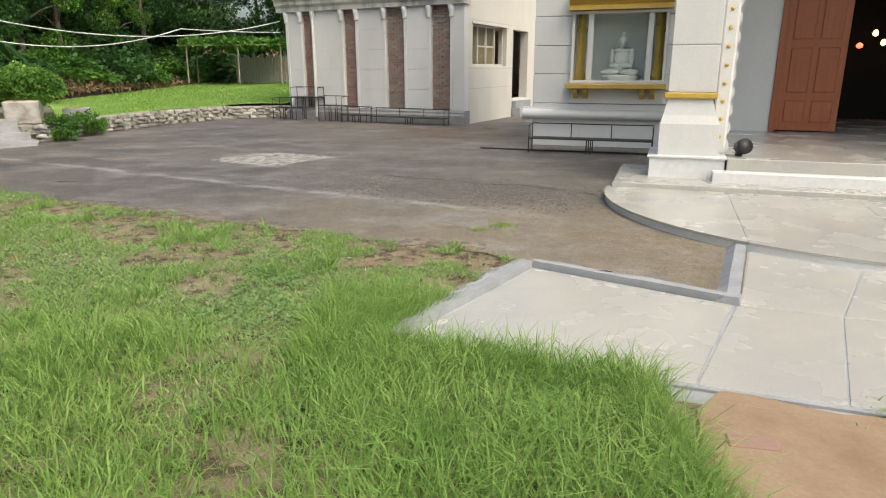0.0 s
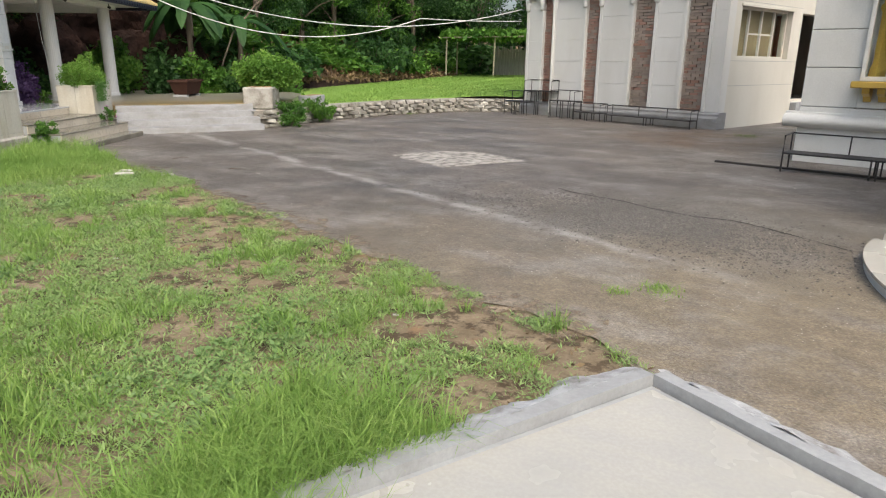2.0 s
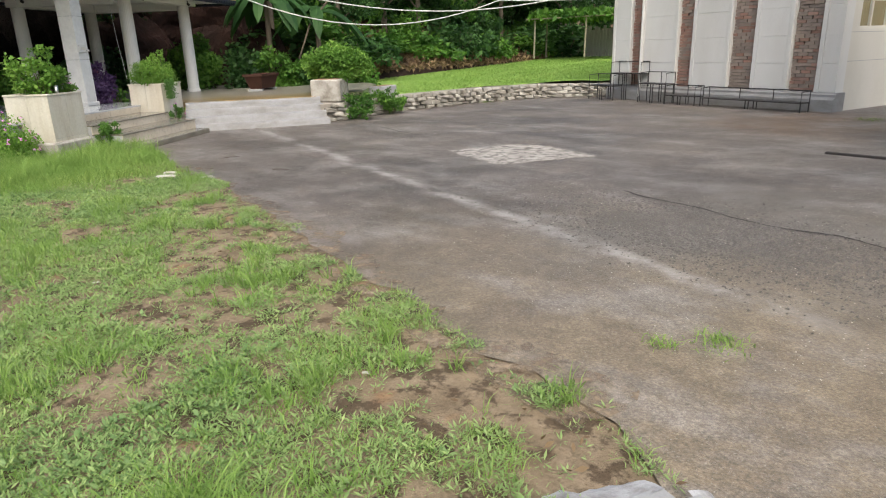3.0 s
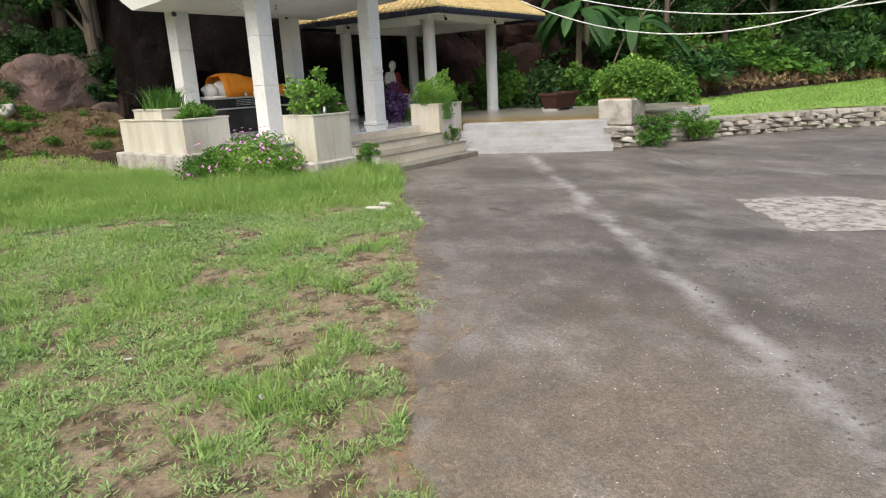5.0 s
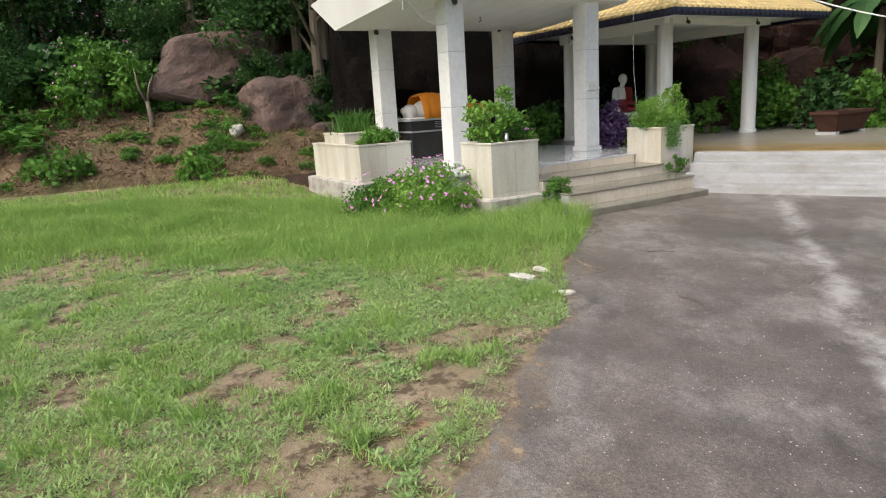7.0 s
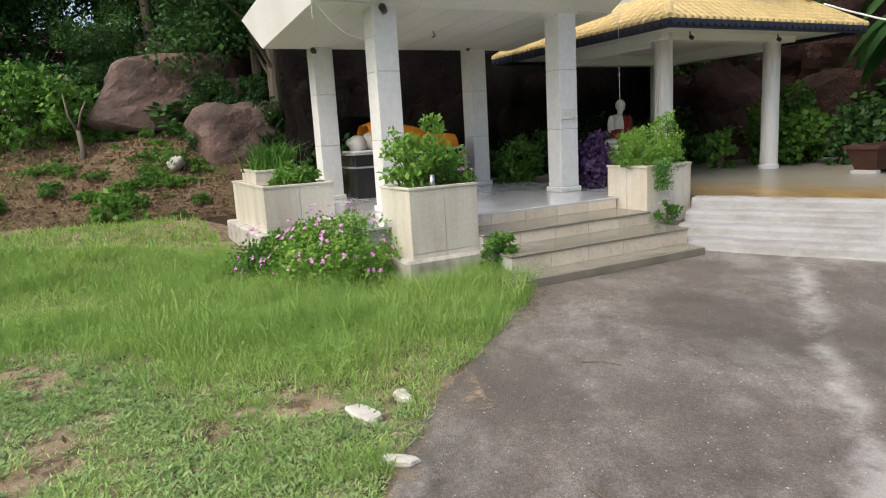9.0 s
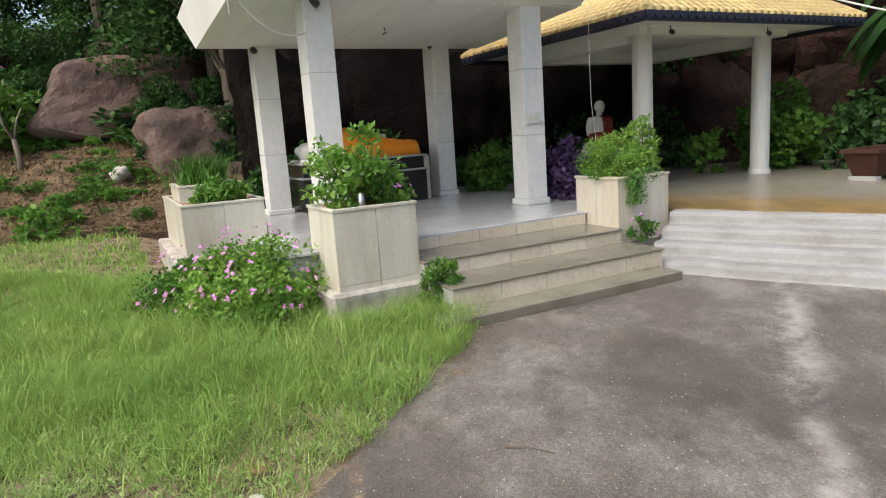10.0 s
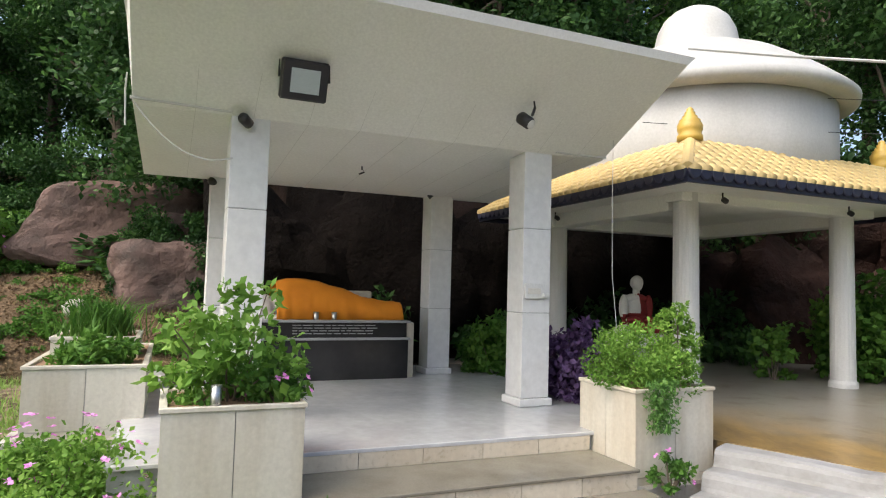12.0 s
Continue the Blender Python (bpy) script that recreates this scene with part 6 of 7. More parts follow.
# stones of the retaining wall, course by course
st_me = []
for k in range(6):
    bm = box(-0.155, 0.155, -0.06, 0.06, -0.05, 0.05, 0.018)
    for v_ in bm.verts:
        v_.co += Vector((noise.noise(v_.co * 9 + Vector((k, 0, 0))), noise.noise(v_.co * 9 + Vector((0, k, 0))), noise.noise(v_.co * 9 + Vector((0, 0, k))))) * 0.05
    st_me.append(finish(bm, "stone", STONE_W))
for c in range(4):
    line = along(WALL_LINE, 0.31)
    for i, (a, b) in enumerate(zip(line, line[1:])):
        t = 0.5 + (0.5 if c % 2 else 0)
        ob = part("stone", st_me[(i * 7 + c * 3) % 6], None, retaining_wall)
        x, y = a[0] + (b[0] - a[0]) * t, a[1] + (b[1] - a[1]) * t
        ob.matrix_local = pose(x + 0.02 + 0.03 * rs.random(), y, 0.055 + 0.105 * c, 0, 0, math.degrees(math.atan2(b[1] - a[1], b[0] - a[0])) + rs.uniform(-7, 7)) @ Matrix.Rotation(radians(rs.uniform(-6, 6)), 4, "Y") @ Matrix.Diagonal((rs.uniform(0.6, 1.12), rs.uniform(0.6, 1.3), rs.uniform(0.75, 1.15), 1))


# ---- growing things ----
def vnoise(x, y, scale, seed):
    """Smooth value noise on arrays, 0 to 1."""
    rng = np.random.default_rng(seed)
    g = rng.random((64, 64))
    fx, fy = x / scale, y / scale
    ix, iy = np.floor(fx).astype(int), np.floor(fy).astype(int)
    tx, ty = fx - ix, fy - iy
    tx, ty = tx * tx * (3 - 2 * tx), ty * ty * (3 - 2 * ty)
    at = lambda a, b: g[a % 64, b % 64]
    return (at(ix, iy) * (1 - tx) + at(ix + 1, iy) * tx) * (1 - ty) + (at(ix, iy + 1) * (1 - tx) + at(ix + 1, iy + 1) * tx) * ty


EDGE_X, EDGE_Y = [p[0] for p in GRASS_EDGE[::-1]], [p[1] for p in GRASS_EDGE[::-1]]


def on_lawn(x, y, rag=0.12):
    """Where grass grows: south of the tarmac's edge, clear of the path, the shrine and the bare soil."""
    edge = np.interp(x, EDGE_X, EDGE_Y) + rag * (vnoise(x, y, 0.5, 7) - 0.6) * 2
    kerb_line = 5.40 + (x - 1.0) * 1.645
    path_low = 3.80 - 0.295 * x
    beside = (x > 0.0) & (y > path_low)
    good = np.where(beside, (y > kerb_line + 0.22) & (y < edge) & (x < 0.95), y < edge)
    s, d = to_pav(x, y)
    shrine = (d > -0.12) & (s > -0.2) | (d > 1.9) & (s > -1.4) | (d > 6.6)
    bare = (x > 1.45) & (vnoise(x, y, 0.4, 8) < 0.85)
    return good & ~shrine & ~bare


def lawn_points(n, x0, x1, y0, y1, seed, keep):
    rng = np.random.default_rng(seed)
    x, y = rng.uniform(x0, x1, n), rng.uniform(y0, y1, n)
    ok = on_lawn(x, y) & (rng.random(n) < keep(x, y))
    x, y = x[ok], y[ok]
    return np.stack([x, y, ground_z(x, y) - 0.015], 1), rng


def tall_zone(x, y):
    s, d = to_pav(x, y)
    a = smooth_step(-(y - 4.4 + 0.25 * x + 1.1 * vnoise(x, y, 0.9, 31)), 0.0, 0.8) * smooth_step(x, -6.5, -2.0)
    b = smooth_step(d + 3.3 - 1.15 * np.clip(-1.3 - s, 0, 4) - 0.8 * (vnoise(x, y, 0.7, 35) - 0.5), 0.0, 0.9)
    return np.clip(a + b, 0, 1)


def bare_spot(x, y):
    """1 on the worn bare patches of the lawn."""
    k = np.zeros_like(x)
    for cx, cy, rx, ry in BARE:
        k = np.maximum(k, 1 - smooth_step(np.hypot((x - cx) / rx, (y - cy) / ry) + 0.7 * (vnoise(x, y, 0.3, 61) - 0.5), 0.6, 1.1))
    return k


def cover(x, y):
    """How much low growth covers the soil: clumps with gaps between, sparser along the tarmac."""
    c = 0.30 * vnoise(x, y, 0.85, 21) + 0.40 * vnoise(x, y, 0.27, 22) + 0.30 * vnoise(x, y, 0.10, 23)
    from_edge = np.interp(x, EDGE_X, EDGE_Y) - y
    return np.clip((c - 0.31 - 0.08 * (1 - smooth_step(from_edge, 0.2, 1.3))) * 7, 0.05, 1) * (1 - 0.88 * bare_spot(x, y))


BARE = [(-8.3, 3.7, 0.9, 1.1), (-2.3, 5.5, 0.5, 0.3), (-1.6, 4.85, 0.35, 0.25), (-0.3, 5.6, 0.5, 0.25), (-3.0, 6.3, 0.5, 0.35), (-3.6, 6.9, 0.4, 0.3), (-4.4, 7.5, 0.35, 0.25), (0.3, 4.9, 0.3, 0.5), (-4.6, 6.2, 0.4, 0.25)]


def rosettes(n, x0, x1, y0, y1, seed, keep, leaves, size, long, rise, material, label):
    """Creeping plants: leaves in a star about each root, low over the soil."""
    pts, rng = lawn_points(n, x0, x1, y0, y1, seed, keep)
    k = len(pts)
    a = rng.uniform(0, 6.28, (k, 1)) + np.arange(leaves) * 6.283 / leaves + rng.uniform(-0.4, 0.4, (k, leaves))
    aim = np.stack([np.cos(a), np.sin(a), rng.uniform(0.1, rise, (k, leaves))], -1).reshape(-1, 3) * 3.0
    at = np.repeat(pts, leaves, 0) + aim * rng.uniform(0.0, 0.008, (k * leaves, 1))
    at[:, 2] += rng.uniform(0.012, 0.03, (k, 1)).repeat(leaves, 1).ravel()
    return solo("lawn_weeds", leaves_mesh("lawn_weeds", at, np.repeat(size * rng.uniform(0.6, 1.4, k), leaves)[:, None], material, rng, long, 0.0, 2.2, aim), None, ID, label, kind="stuff")


def tufts(n, x0, x1, y0, y1, seed, keep, blades, height, width, lean, spread, material, label):
    """Grass in tufts: several blades leaning out from each root."""
    pts, rng = lawn_points(n, x0, x1, y0, y1, seed, keep)
    k = len(pts)
    at = np.repeat(pts, blades, 0) + np.concatenate([rng.normal(0, spread, (k * blades, 2)), np.zeros((k * blades, 1))], 1)
    h = np.repeat(height * rng.uniform(0.5, 1.4, k), blades)
    return solo("grass", blades_mesh("grass", at, h, width, np.full(len(at), lean), material, rng), None, ID, label, kind="stuff")


low = lambda x, y: 1 - 0.75 * tall_zone(x, y)
rosettes(105000, -9.5, 1.0, 2.4, 9.8, 71, lambda x, y: cover(x, y) * low(x, y), 6, 0.0075, 4.2, 0.9, SPRIG, "creeping narrow-leaved weeds spread over the soil")
rosettes(26000, -8, 1.0, 2.6, 9.4, 72, lambda x, y: cover(x, y) * np.clip((vnoise(x, y, 0.6, 41) - 0.5) * 5, 0, 1) * low(x, y), 7, 0.016, 1.8, 0.9, WEED, "low broad-leaved weeds among the grass")
tufts(30000, -11, 1.6, 0.5, 9.8, 73, lambda x, y: cover(x, y) * np.clip((vnoise(x, y, 0.5, 55) - 0.25) * 2.2, 0.05, 1) * low(x, y), 9, 0.075, 0.0025, 1.2, 0.02, GRASS, "short tufts of green lawn grass")
tufts(9000, -9, 1.2, 2.2, 9.4, 74, lambda x, y: np.clip((vnoise(x, y, 0.4, 58) - 0.55) * 6, 0, 1) * cover(x, y) * low(x, y), 14, 0.13, 0.0030, 1.0, 0.022, GRASS, "taller green grass tufts in the lawn")
pts, rng = lawn_points(150000, -7, 1.2, 2.6, 9.2, 12, lambda x, y: cover(x, y) * (0.15 + vnoise(x, y, 0.16, 57)) * low(x, y))
solo("grass", blades_mesh("grass", pts, 0.02 + 0.035 * vnoise(pts[:, 0], pts[:, 1], 0.2, 56), 0.0022, np.full(len(pts), 1.7), SPRIG, rng), None, ID, "fine sprawling lawn grass in clumps", kind="stuff")
pts, rng = lawn_points(330000, -12, 1.7, 0.2, 10.2, 2, lambda x, y: tall_zone(x, y) * np.clip(vnoise(x, y, 0.5, 33) * 2 + 0.1, 0.3, 1))
hh = 0.07 + 0.18 * vnoise(pts[:, 0], pts[:, 1], 0.45, 34) + 0.03 * smooth_step(5.0 - pts[:, 1], 0.0, 1.0)
solo("grass", blades_mesh("grass", pts, hh, 0.0032, np.full(len(pts), 1.1), GRASS, rng), None, ID, "tall lush uncut green grass", kind="stuff")
by_path = lambda x, y: np.maximum((np.abs(x + 0.1) < 0.42) & (np.abs(y - 3.95) < 0.6), (x > 0.1) & (x < 1.75) & (np.abs(y - 3.72 + 0.29 * x) < 0.22)) | (np.abs(x - 1.4) < 0.16) & (y < 3.1)
tufts(6800, -0.6, 1.8, 0.4, 4.7, 76, by_path, 14, 0.20, 0.0025, 1.1, 0.04, GRASS, "lush grass leaning over the marble path's end")
by_shrine = lambda x, y: smooth_step(to_pav(x, y)[1], -2.2, -0.6) * smooth_step(to_pav(x, y)[0], -3.5, -1.5)
tufts(5200, -11.5, -7.0, 5.0, 10.2, 75, lambda x, y: by_shrine(x, y) * np.clip(vnoise(x, y, 0.35, 36) * 2 - 0.4, 0.1, 1), 16, 0.27, 0.0024, 0.95, 0.045, GRASS, "lush fine grass before the planters")
pts, rng = lawn_points(60000, -19, -8, -4, 8, 3, lambda x, y: np.clip(cover(x, y), 0.2, 1))
solo("grass", blades_mesh("grass", pts, np.full(len(pts), 0.13), 0.007, np.full(len(pts), 0.8), GRASS, rng), None, ID, "green grass towards the hill foot", kind="stuff")
pts, rng = lawn_points(9000, -11, 1.0, 2.0, 9.4, 5, lambda x, y: 0.5 * (1 - cover(x, y)))
pts[:, 2] += 0.022
solo("leaf_litter", leaves_mesh("leaf_litter", pts, 0.02, STRAW, rng, 2.5, 0, 2), None, ID, "dry brown litter on bare soil", kind="stuff")
rng = np.random.default_rng(8)
n = 110000
x, y = rng.uniform(-22, -4, n), rng.uniform(14.5, 42, n)
k = np.clip((y - 14.8) / 8.4, 0, 1)
line = np.interp(y, [14.8, 17.3, 20.1, 22.4, 23.2, 45], [-9.85, -9.8, -9.25, -8.2, -6.3, -4.5])
s, d = to_pav(x, y)
ok = (x < line - 0.05) & (d < toe(s) + 0.5) & ((s > 13.2) | (d < -3.3))
x, y = x[ok], y[ok]
solo("grass", blades_mesh("grass", np.stack([x, y, terrace_z(x, y)], 1), np.full(len(x), 0.075), 0.009, np.full(len(x), 1.1), GRASS, rng), None, ID, "bright green grass of the lawn terrace", kind="stuff")
rng = np.random.default_rng(9)
tf = [(0.81, 6.88, 0.16, 160), (0.55, 6.7, 0.1, 60), (-8.75, 20.3, 0.3, 200), (1.0, 18.6, 0.35, 160), (2.6, 3.0, 0.2, 120), (3.4, 2.7, 0.15, 60)]
for x, y, r, k in tf:
    q = np.stack([rng.normal(x, r * 0.45, k), rng.normal(y, r * 0.45, k), np.zeros(k)], 1)
    solo("grass_tuft", blades_mesh("grass_tuft", q, np.full(k, 0.06), 0.003, np.full(k, 1.5), GRASS, rng), None, ID, "small green grass tuft in a paving crack", "grass tuft", "grass tufts")


def shrub_mesh(seed, n_clump, spread, height, per, leaf, material, long=1.6, up=0.6, clump=0.28, low=0.15, droop=0.25):
    rng = np.random.default_rng(seed)
    a, r = rng.uniform(0, 6.28, n_clump), spread * np.sqrt(rng.random(n_clump))
    z = height * (low + (0.92 - low) * rng.random(n_clump)) * (1 - 0.45 * (r / spread) ** 2)
    c = np.stack([r * np.cos(a), r * np.sin(a), z], 1)
    return leaves_mesh("foliage", clumps(rng, c, rng.uniform(0.6, 1.2, n_clump) * clump * spread / 0.5 * 0.6, per), leaf, material, rng, long, droop, up), c


def shrub(name, m, seed, n_clump, spread, height, per, leaf, material, label, category="shrub", flowers=0, stems=True, **kw):
    t = thing(name, m, label, category)
    me, c = shrub_mesh(seed, n_clump, spread, height, per, leaf, material, **kw)
    part("foliage", me, None, t)
    if stems:
        rr = random.Random(seed)
        for k in range(min(9, n_clump)):
            p = c[k]
            part("stem", tube([(p[0] * 0.15, p[1] * 0.15, -0.02), (p[0] * 0.55 + rr.uniform(-0.03, 0.03), p[1] * 0.55, p[2] * 0.55), tuple(p)], 0.010, seg=5, end=0.004), BARK, t)
    if flowers:
        rng = np.random.default_rng(seed + 50)
        el, az = np.arcsin(rng.uniform(0.08, 0.98, flowers)), rng.uniform(0, 6.28, flowers)
        out = rng.uniform(0.92, 1.08, flowers)
        pos = np.stack([spread * 1.16 * out * np.cos(el) * np.cos(az), spread * 1.16 * out * np.cos(el) * np.sin(az), height * (0.12 + 0.98 * out * np.sin(el))], 1)
        five = np.repeat(pos, 5, 0)
        ang_ = np.tile(np.arange(5) * 1.2566, flowers)
        face = np.repeat(np.stack([np.cos(el) * np.cos(az), np.cos(el) * np.sin(az), np.sin(el) + 0.3], 1), 5, 0)
        face /= np.linalg.norm(face, axis=1)[:, None]
        e1 = np.cross(face, [0.3, 0.2, 1.0])
        e1 /= np.linalg.norm(e1, axis=1)[:, None]
        e2 = np.cross(face, e1)
        aim = (e1 * np.cos(ang_)[:, None] + e2 * np.sin(ang_)[:, None] + 0.15 * face) * 4.0
        tagged(part("blossom", leaves_mesh("blossom", five, 0.029, PETAL, rng, 1.15, 0, 2.0, aim), None, t, "pink five-petalled flowers"), kind="stuff")
    return t


# planters' plants
shrub("potted_shrub", P(0.40, 0.40, 0.98), 3, 40, 0.44, 1.0, 26, 0.052, LEAF_LIME, "leafy light green shrub growing in a planter", "plant", long=1.5, clump=0.24)
shrub("potted_shrub", P(0.42, 0.38, 1.0), 7, 34, 0.36, 0.42, 40, 0.034, LEAF_MID, "low leafy growth filling a planter", "plant", low=0.02)
shrub("potted_shrub", P(0.70, 0.25, 1.0), 4, 10, 0.18, 0.26, 40, 0.030, LEAF_MID, "small flowering plant at a planter corner", "plant", flowers=8)
shrub("potted_bush", P(3.76, 0.34, 0.98), 5, 70, 0.40, 0.58, 150, 0.017, LEAF_LIME, "dense fine-leaved green bush in a planter", "plant", long=2.2, droop=-0.4)
shrub("potted_bush", P(4.20, 0.42, 1.05), 6, 18, 0.2, 0.82, 80, 0.026, LEAF_LIME, "upright light green shrub at a planter edge", "plant")
vine = thing("trailing_plant", P(3.58, -0.04, 0.62), "feathery green plant trailing over a planter's edge", "plant")
rng = np.random.default_rng(15)
q = np.stack([rng.normal(0, 0.075, 1100), rng.normal(-0.05, 0.045, 1100), rng.uniform(0.10, 0.50, 1100)], 1)
q[:, 0] *= 0.5 + 0.9 * (q[:, 2] + 0.1)
part("foliage", leaves_mesh("foliage", q, 0.016, LEAF_FERN, rng, 2.8, 0.8), None, vine)
shrub("weed_clump", P(3.62, -0.14, 0.29), 16, 10, 0.15, 0.32, 36, 0.032, LEAF_MID, "green weed with a pink flower at the planter foot", "weed", flowers=3)
shrub("weed_clump", P(0.88, -0.36, 0.05), 17, 26, 0.19, 0.62, 70, 0.026, LEAF_MID, "leafy weed growing at the step side", "weed")
shrub("potted_shrub", P(-0.55, 2.45, 1.03), 18, 30, 0.30, 0.28, 60, 0.032, LEAF_MID, "mixed green herbs in a long planter", "plant", long=2.6)
rng = np.random.default_rng(19)
q = np.stack([rng.normal(-0.62, 0.16, 420), rng.normal(3.3, 0.18, 420), np.full(420, 1.21)], 1)
solo("potted_grass", blades_mesh("potted_grass", q, np.full(420, 0.42), 0.009, np.full(420, 0.8), LEAF_MID, rng), None, PAV, "long arching green grass in a tall planter", "plant")
shrub("flower_bush", pose(-10.2, 7.65, 0.04), 20, 120, 0.65, 0.78, 90, 0.031, LEAF_LIME, "rounded periwinkle bush covered in pink flowers", "flower bush", flowers=95, low=0.05)
shrub("flower_bush", P(-1.05, 1.35, 0.06), 22, 90, 0.52, 0.60, 85, 0.031, LEAF_MID, "low green flowering bush beside a plinth", "flower bush", flowers=40, low=0.05)
shrub("purple_shrub", P(4.25, 2.1, 0.6), 23, 60, 0.42, 0.95, 50, 0.055, LEAF_PURPLE, "dark purple-leaved shrub behind a column", "shrub", low=0.05)
shrub("green_shrub", P(4.4, 4.35, 0.58), 24, 60, 0.42, 0.92, 46, 0.06, LEAF_MID, "green broad-leaved shrub in shade", "shrub", low=0.05)
shrub("yellow_shrub", P(4.45, 1.7, 0.58), 25, 12, 0.18, 0.42, 26, 0.05, LEAF_LIME, "small yellow-green shrub beside a column", "shrub", low=0.05)
shrub("green_shrub", P(10.0, 2.6, 0.56), 26, 110, 0.75, 1.75, 42, 0.10, LEAF_MID, "big climbing shrub with heart-shaped leaves beside a column", "shrub", long=1.1, low=0.03)
shrub("green_shrub", P(8.35, 2.9, 0.56), 27, 26, 0.25, 1.15, 34, 0.08, LEAF_MID, "leafy climber by the terrace", "shrub", long=1.1, low=0.03)
for k, (s, d, h) in enumerate(((6.3, 5.9, 1.1), (7.6, 5.7, 1.3), (8.6, 5.5, 1.2), (9.6, 5.0, 1.5), (5.2, 5.9, 1.0), (1.2, 6.0, 1.2), (3.0, 6.1, 1.4))):
    shrub("shade_shrub", P(s, d, 0.54), 60 + k, 50, 0.6, h, 36, 0.09, LEAF_DARK, "dark green shrub against the rock", "shrub", low=0.03)
shrub("terrace_bush", pose(-10.35, 15.75, 0.98), 28, 130, 0.78, 0.80, 80, 0.052, LEAF_LIME, "big light green bush in a masonry planter", "bush", low=0.02, clump=0.2)
shrub("wall_weed", pose(-9.25, 15.2, 0.05), 29, 36, 0.38, 0.6, 40, 0.045, LEAF_MID, "green weeds at the wall foot", "weed", low=0.05)
shrub("wall_weed", pose(-9.2, 16.5, 0.05), 30, 26, 0.28, 0.62, 40, 0.045, LEAF_MID, "green weeds growing on the stone wall", "weed", low=0.05)
shrub("wall_weed", pose(-9.35, 16.0, 0.35), 31, 20, 0.3, 0.3, 40, 0.045, LEAF_MID, "green weeds on top of the stone wall", "weed", low=0.05)


def banana(m, seed, label, n=9, h=2.4):
    t = thing("banana_plant", m, label, "banana plant")
    rr = random.Random(seed)
    part("stem", tube([(0, 0, 0), (0.03, 0, h * 0.5), (0.0, 0.02, h)], 0.11, seg=10, end=0.07), BARK, t, "thick brown-green stem")
    for k in range(n):
        a = k * 2.4 + rr.uniform(-0.3, 0.3)
        ln, w, rise = rr.uniform(1.5, 2.2), rr.uniform(0.22, 0.30), rr.uniform(0.4, 1.1)
        bm = bmesh.new()
        prev = None
        for i in range(13):
            u_ = i / 12
            rad = ln * u_ * (1 - 0.12 * u_)
            z = h + rise * 1.6 * u_ - (rise + 1.5) * u_ * u_ * 0.95
            ww_ = w * math.sin(math.pi * min(1, 0.06 + u_ * 0.94)) ** 0.6
            c, s_ = math.cos(a), math.sin(a)
            rag = 1 - 0.25 * rr.random() * (i % 2)
            cur = [bm.verts.new((c * rad - s_ * o, s_ * rad + c * o, z - dz)) for o, dz in ((-ww_ * rag, ww_ * 0.35), (0, 0), (ww_ * rag, ww_ * 0.35))]
            if prev:
                bm.faces.new((prev[0], prev[1], cur[1], cur[0]))
                bm.faces.new((prev[1], prev[2], cur[2], cur[1]))
            prev = cur
        lf = part("leaf", bm, LEAF_DARK, t)
    return t


for k, (x, y, h) in enumerate(((-14.9, 17.9, 1.5), (-14.2, 18.9, 1.3), (-13.6, 20.0, 1.0), (-15.6, 17.2, 1.6), (-14.6, 20.8, 1.4))):
    shrub("shade_shrub", pose(x, y, 0.5), 140 + k, 50, 0.65, h, 40, 0.09, LEAF_DARK if k % 2 else LEAF_MID, "leafy shrub at the terrace edge", "shrub", low=0.03)
banana(pose(-15.7, 18.3, 0.6), 1, "tall banana plant with torn arching leaves", 13, 2.6)
banana(pose(-15.0, 19.8, 0.8), 2, "banana plant with drooping leaves", 8, 2.0)
banana(pose(-17.0, 19.6, 1.2), 3, "banana plant on the hill foot", 9, 3.2)


def tree(name, m, seed, h, crown, per, leaf, material, label, low=0.35, n=34):
    t = thing(name, m, label, "tree", "forest trees")
    rng = np.random.default_rng(seed)
    rr = random.Random(seed)
    lean = (rr.uniform(-0.5, 0.5), rr.uniform(-0.5, 0.5))
    trunk = bmesh.new()
    spine = [(lean[0] * k * k + rr.uniform(-0.05, 0.05), lean[1] * k * k + rr.uniform(-0.05, 0.05), h * 0.8 * k - (0.4 if k == 0 else 0)) for k in (0, 0.25, 0.5, 0.75, 1)]
    tube(spine, 0.16, trunk, 9, 0.05)
    cs = []
    for k in range(n):
        z = h * (low + (1 - low) * rng.random())
        r = crown * (0.35 + 0.75 * math.sin(math.pi * min(1, max(0, (z / h - low) / (1 - low) * 0.8 + 0.15)))) * math.sqrt(rng.random())
        a = rng.random() * 6.28
        cs.append((lean[0] * (z / h) ** 2 + r * math.cos(a), lean[1] * (z / h) ** 2 + r * math.sin(a), z))
        if k < 8:
            b = min(0.75, z / h * 0.7)
            tube([(lean[0] * b * b, lean[1] * b * b, h * 0.8 * b), ((cs[-1][0]) * 0.5, cs[-1][1] * 0.5, z * 0.85), cs[-1]], 0.05, trunk, 5, 0.015)
    part("trunk", trunk, BARK, t)
    part("crown", leaves_mesh("crown", clumps(rng, cs, rng.uniform(0.5, 1.1, n) * crown * 0.42, per, 0.75), leaf, material, rng, 1.8, 0.35, 0.6), None, t)
    return t


rf = random.Random(77)


def hill_place(s, w, sink=0.15):
    d = float(toe(s)) + w
    z = float(hill_z(np.array(s), np.array(w)))
    return s, d, z - sink


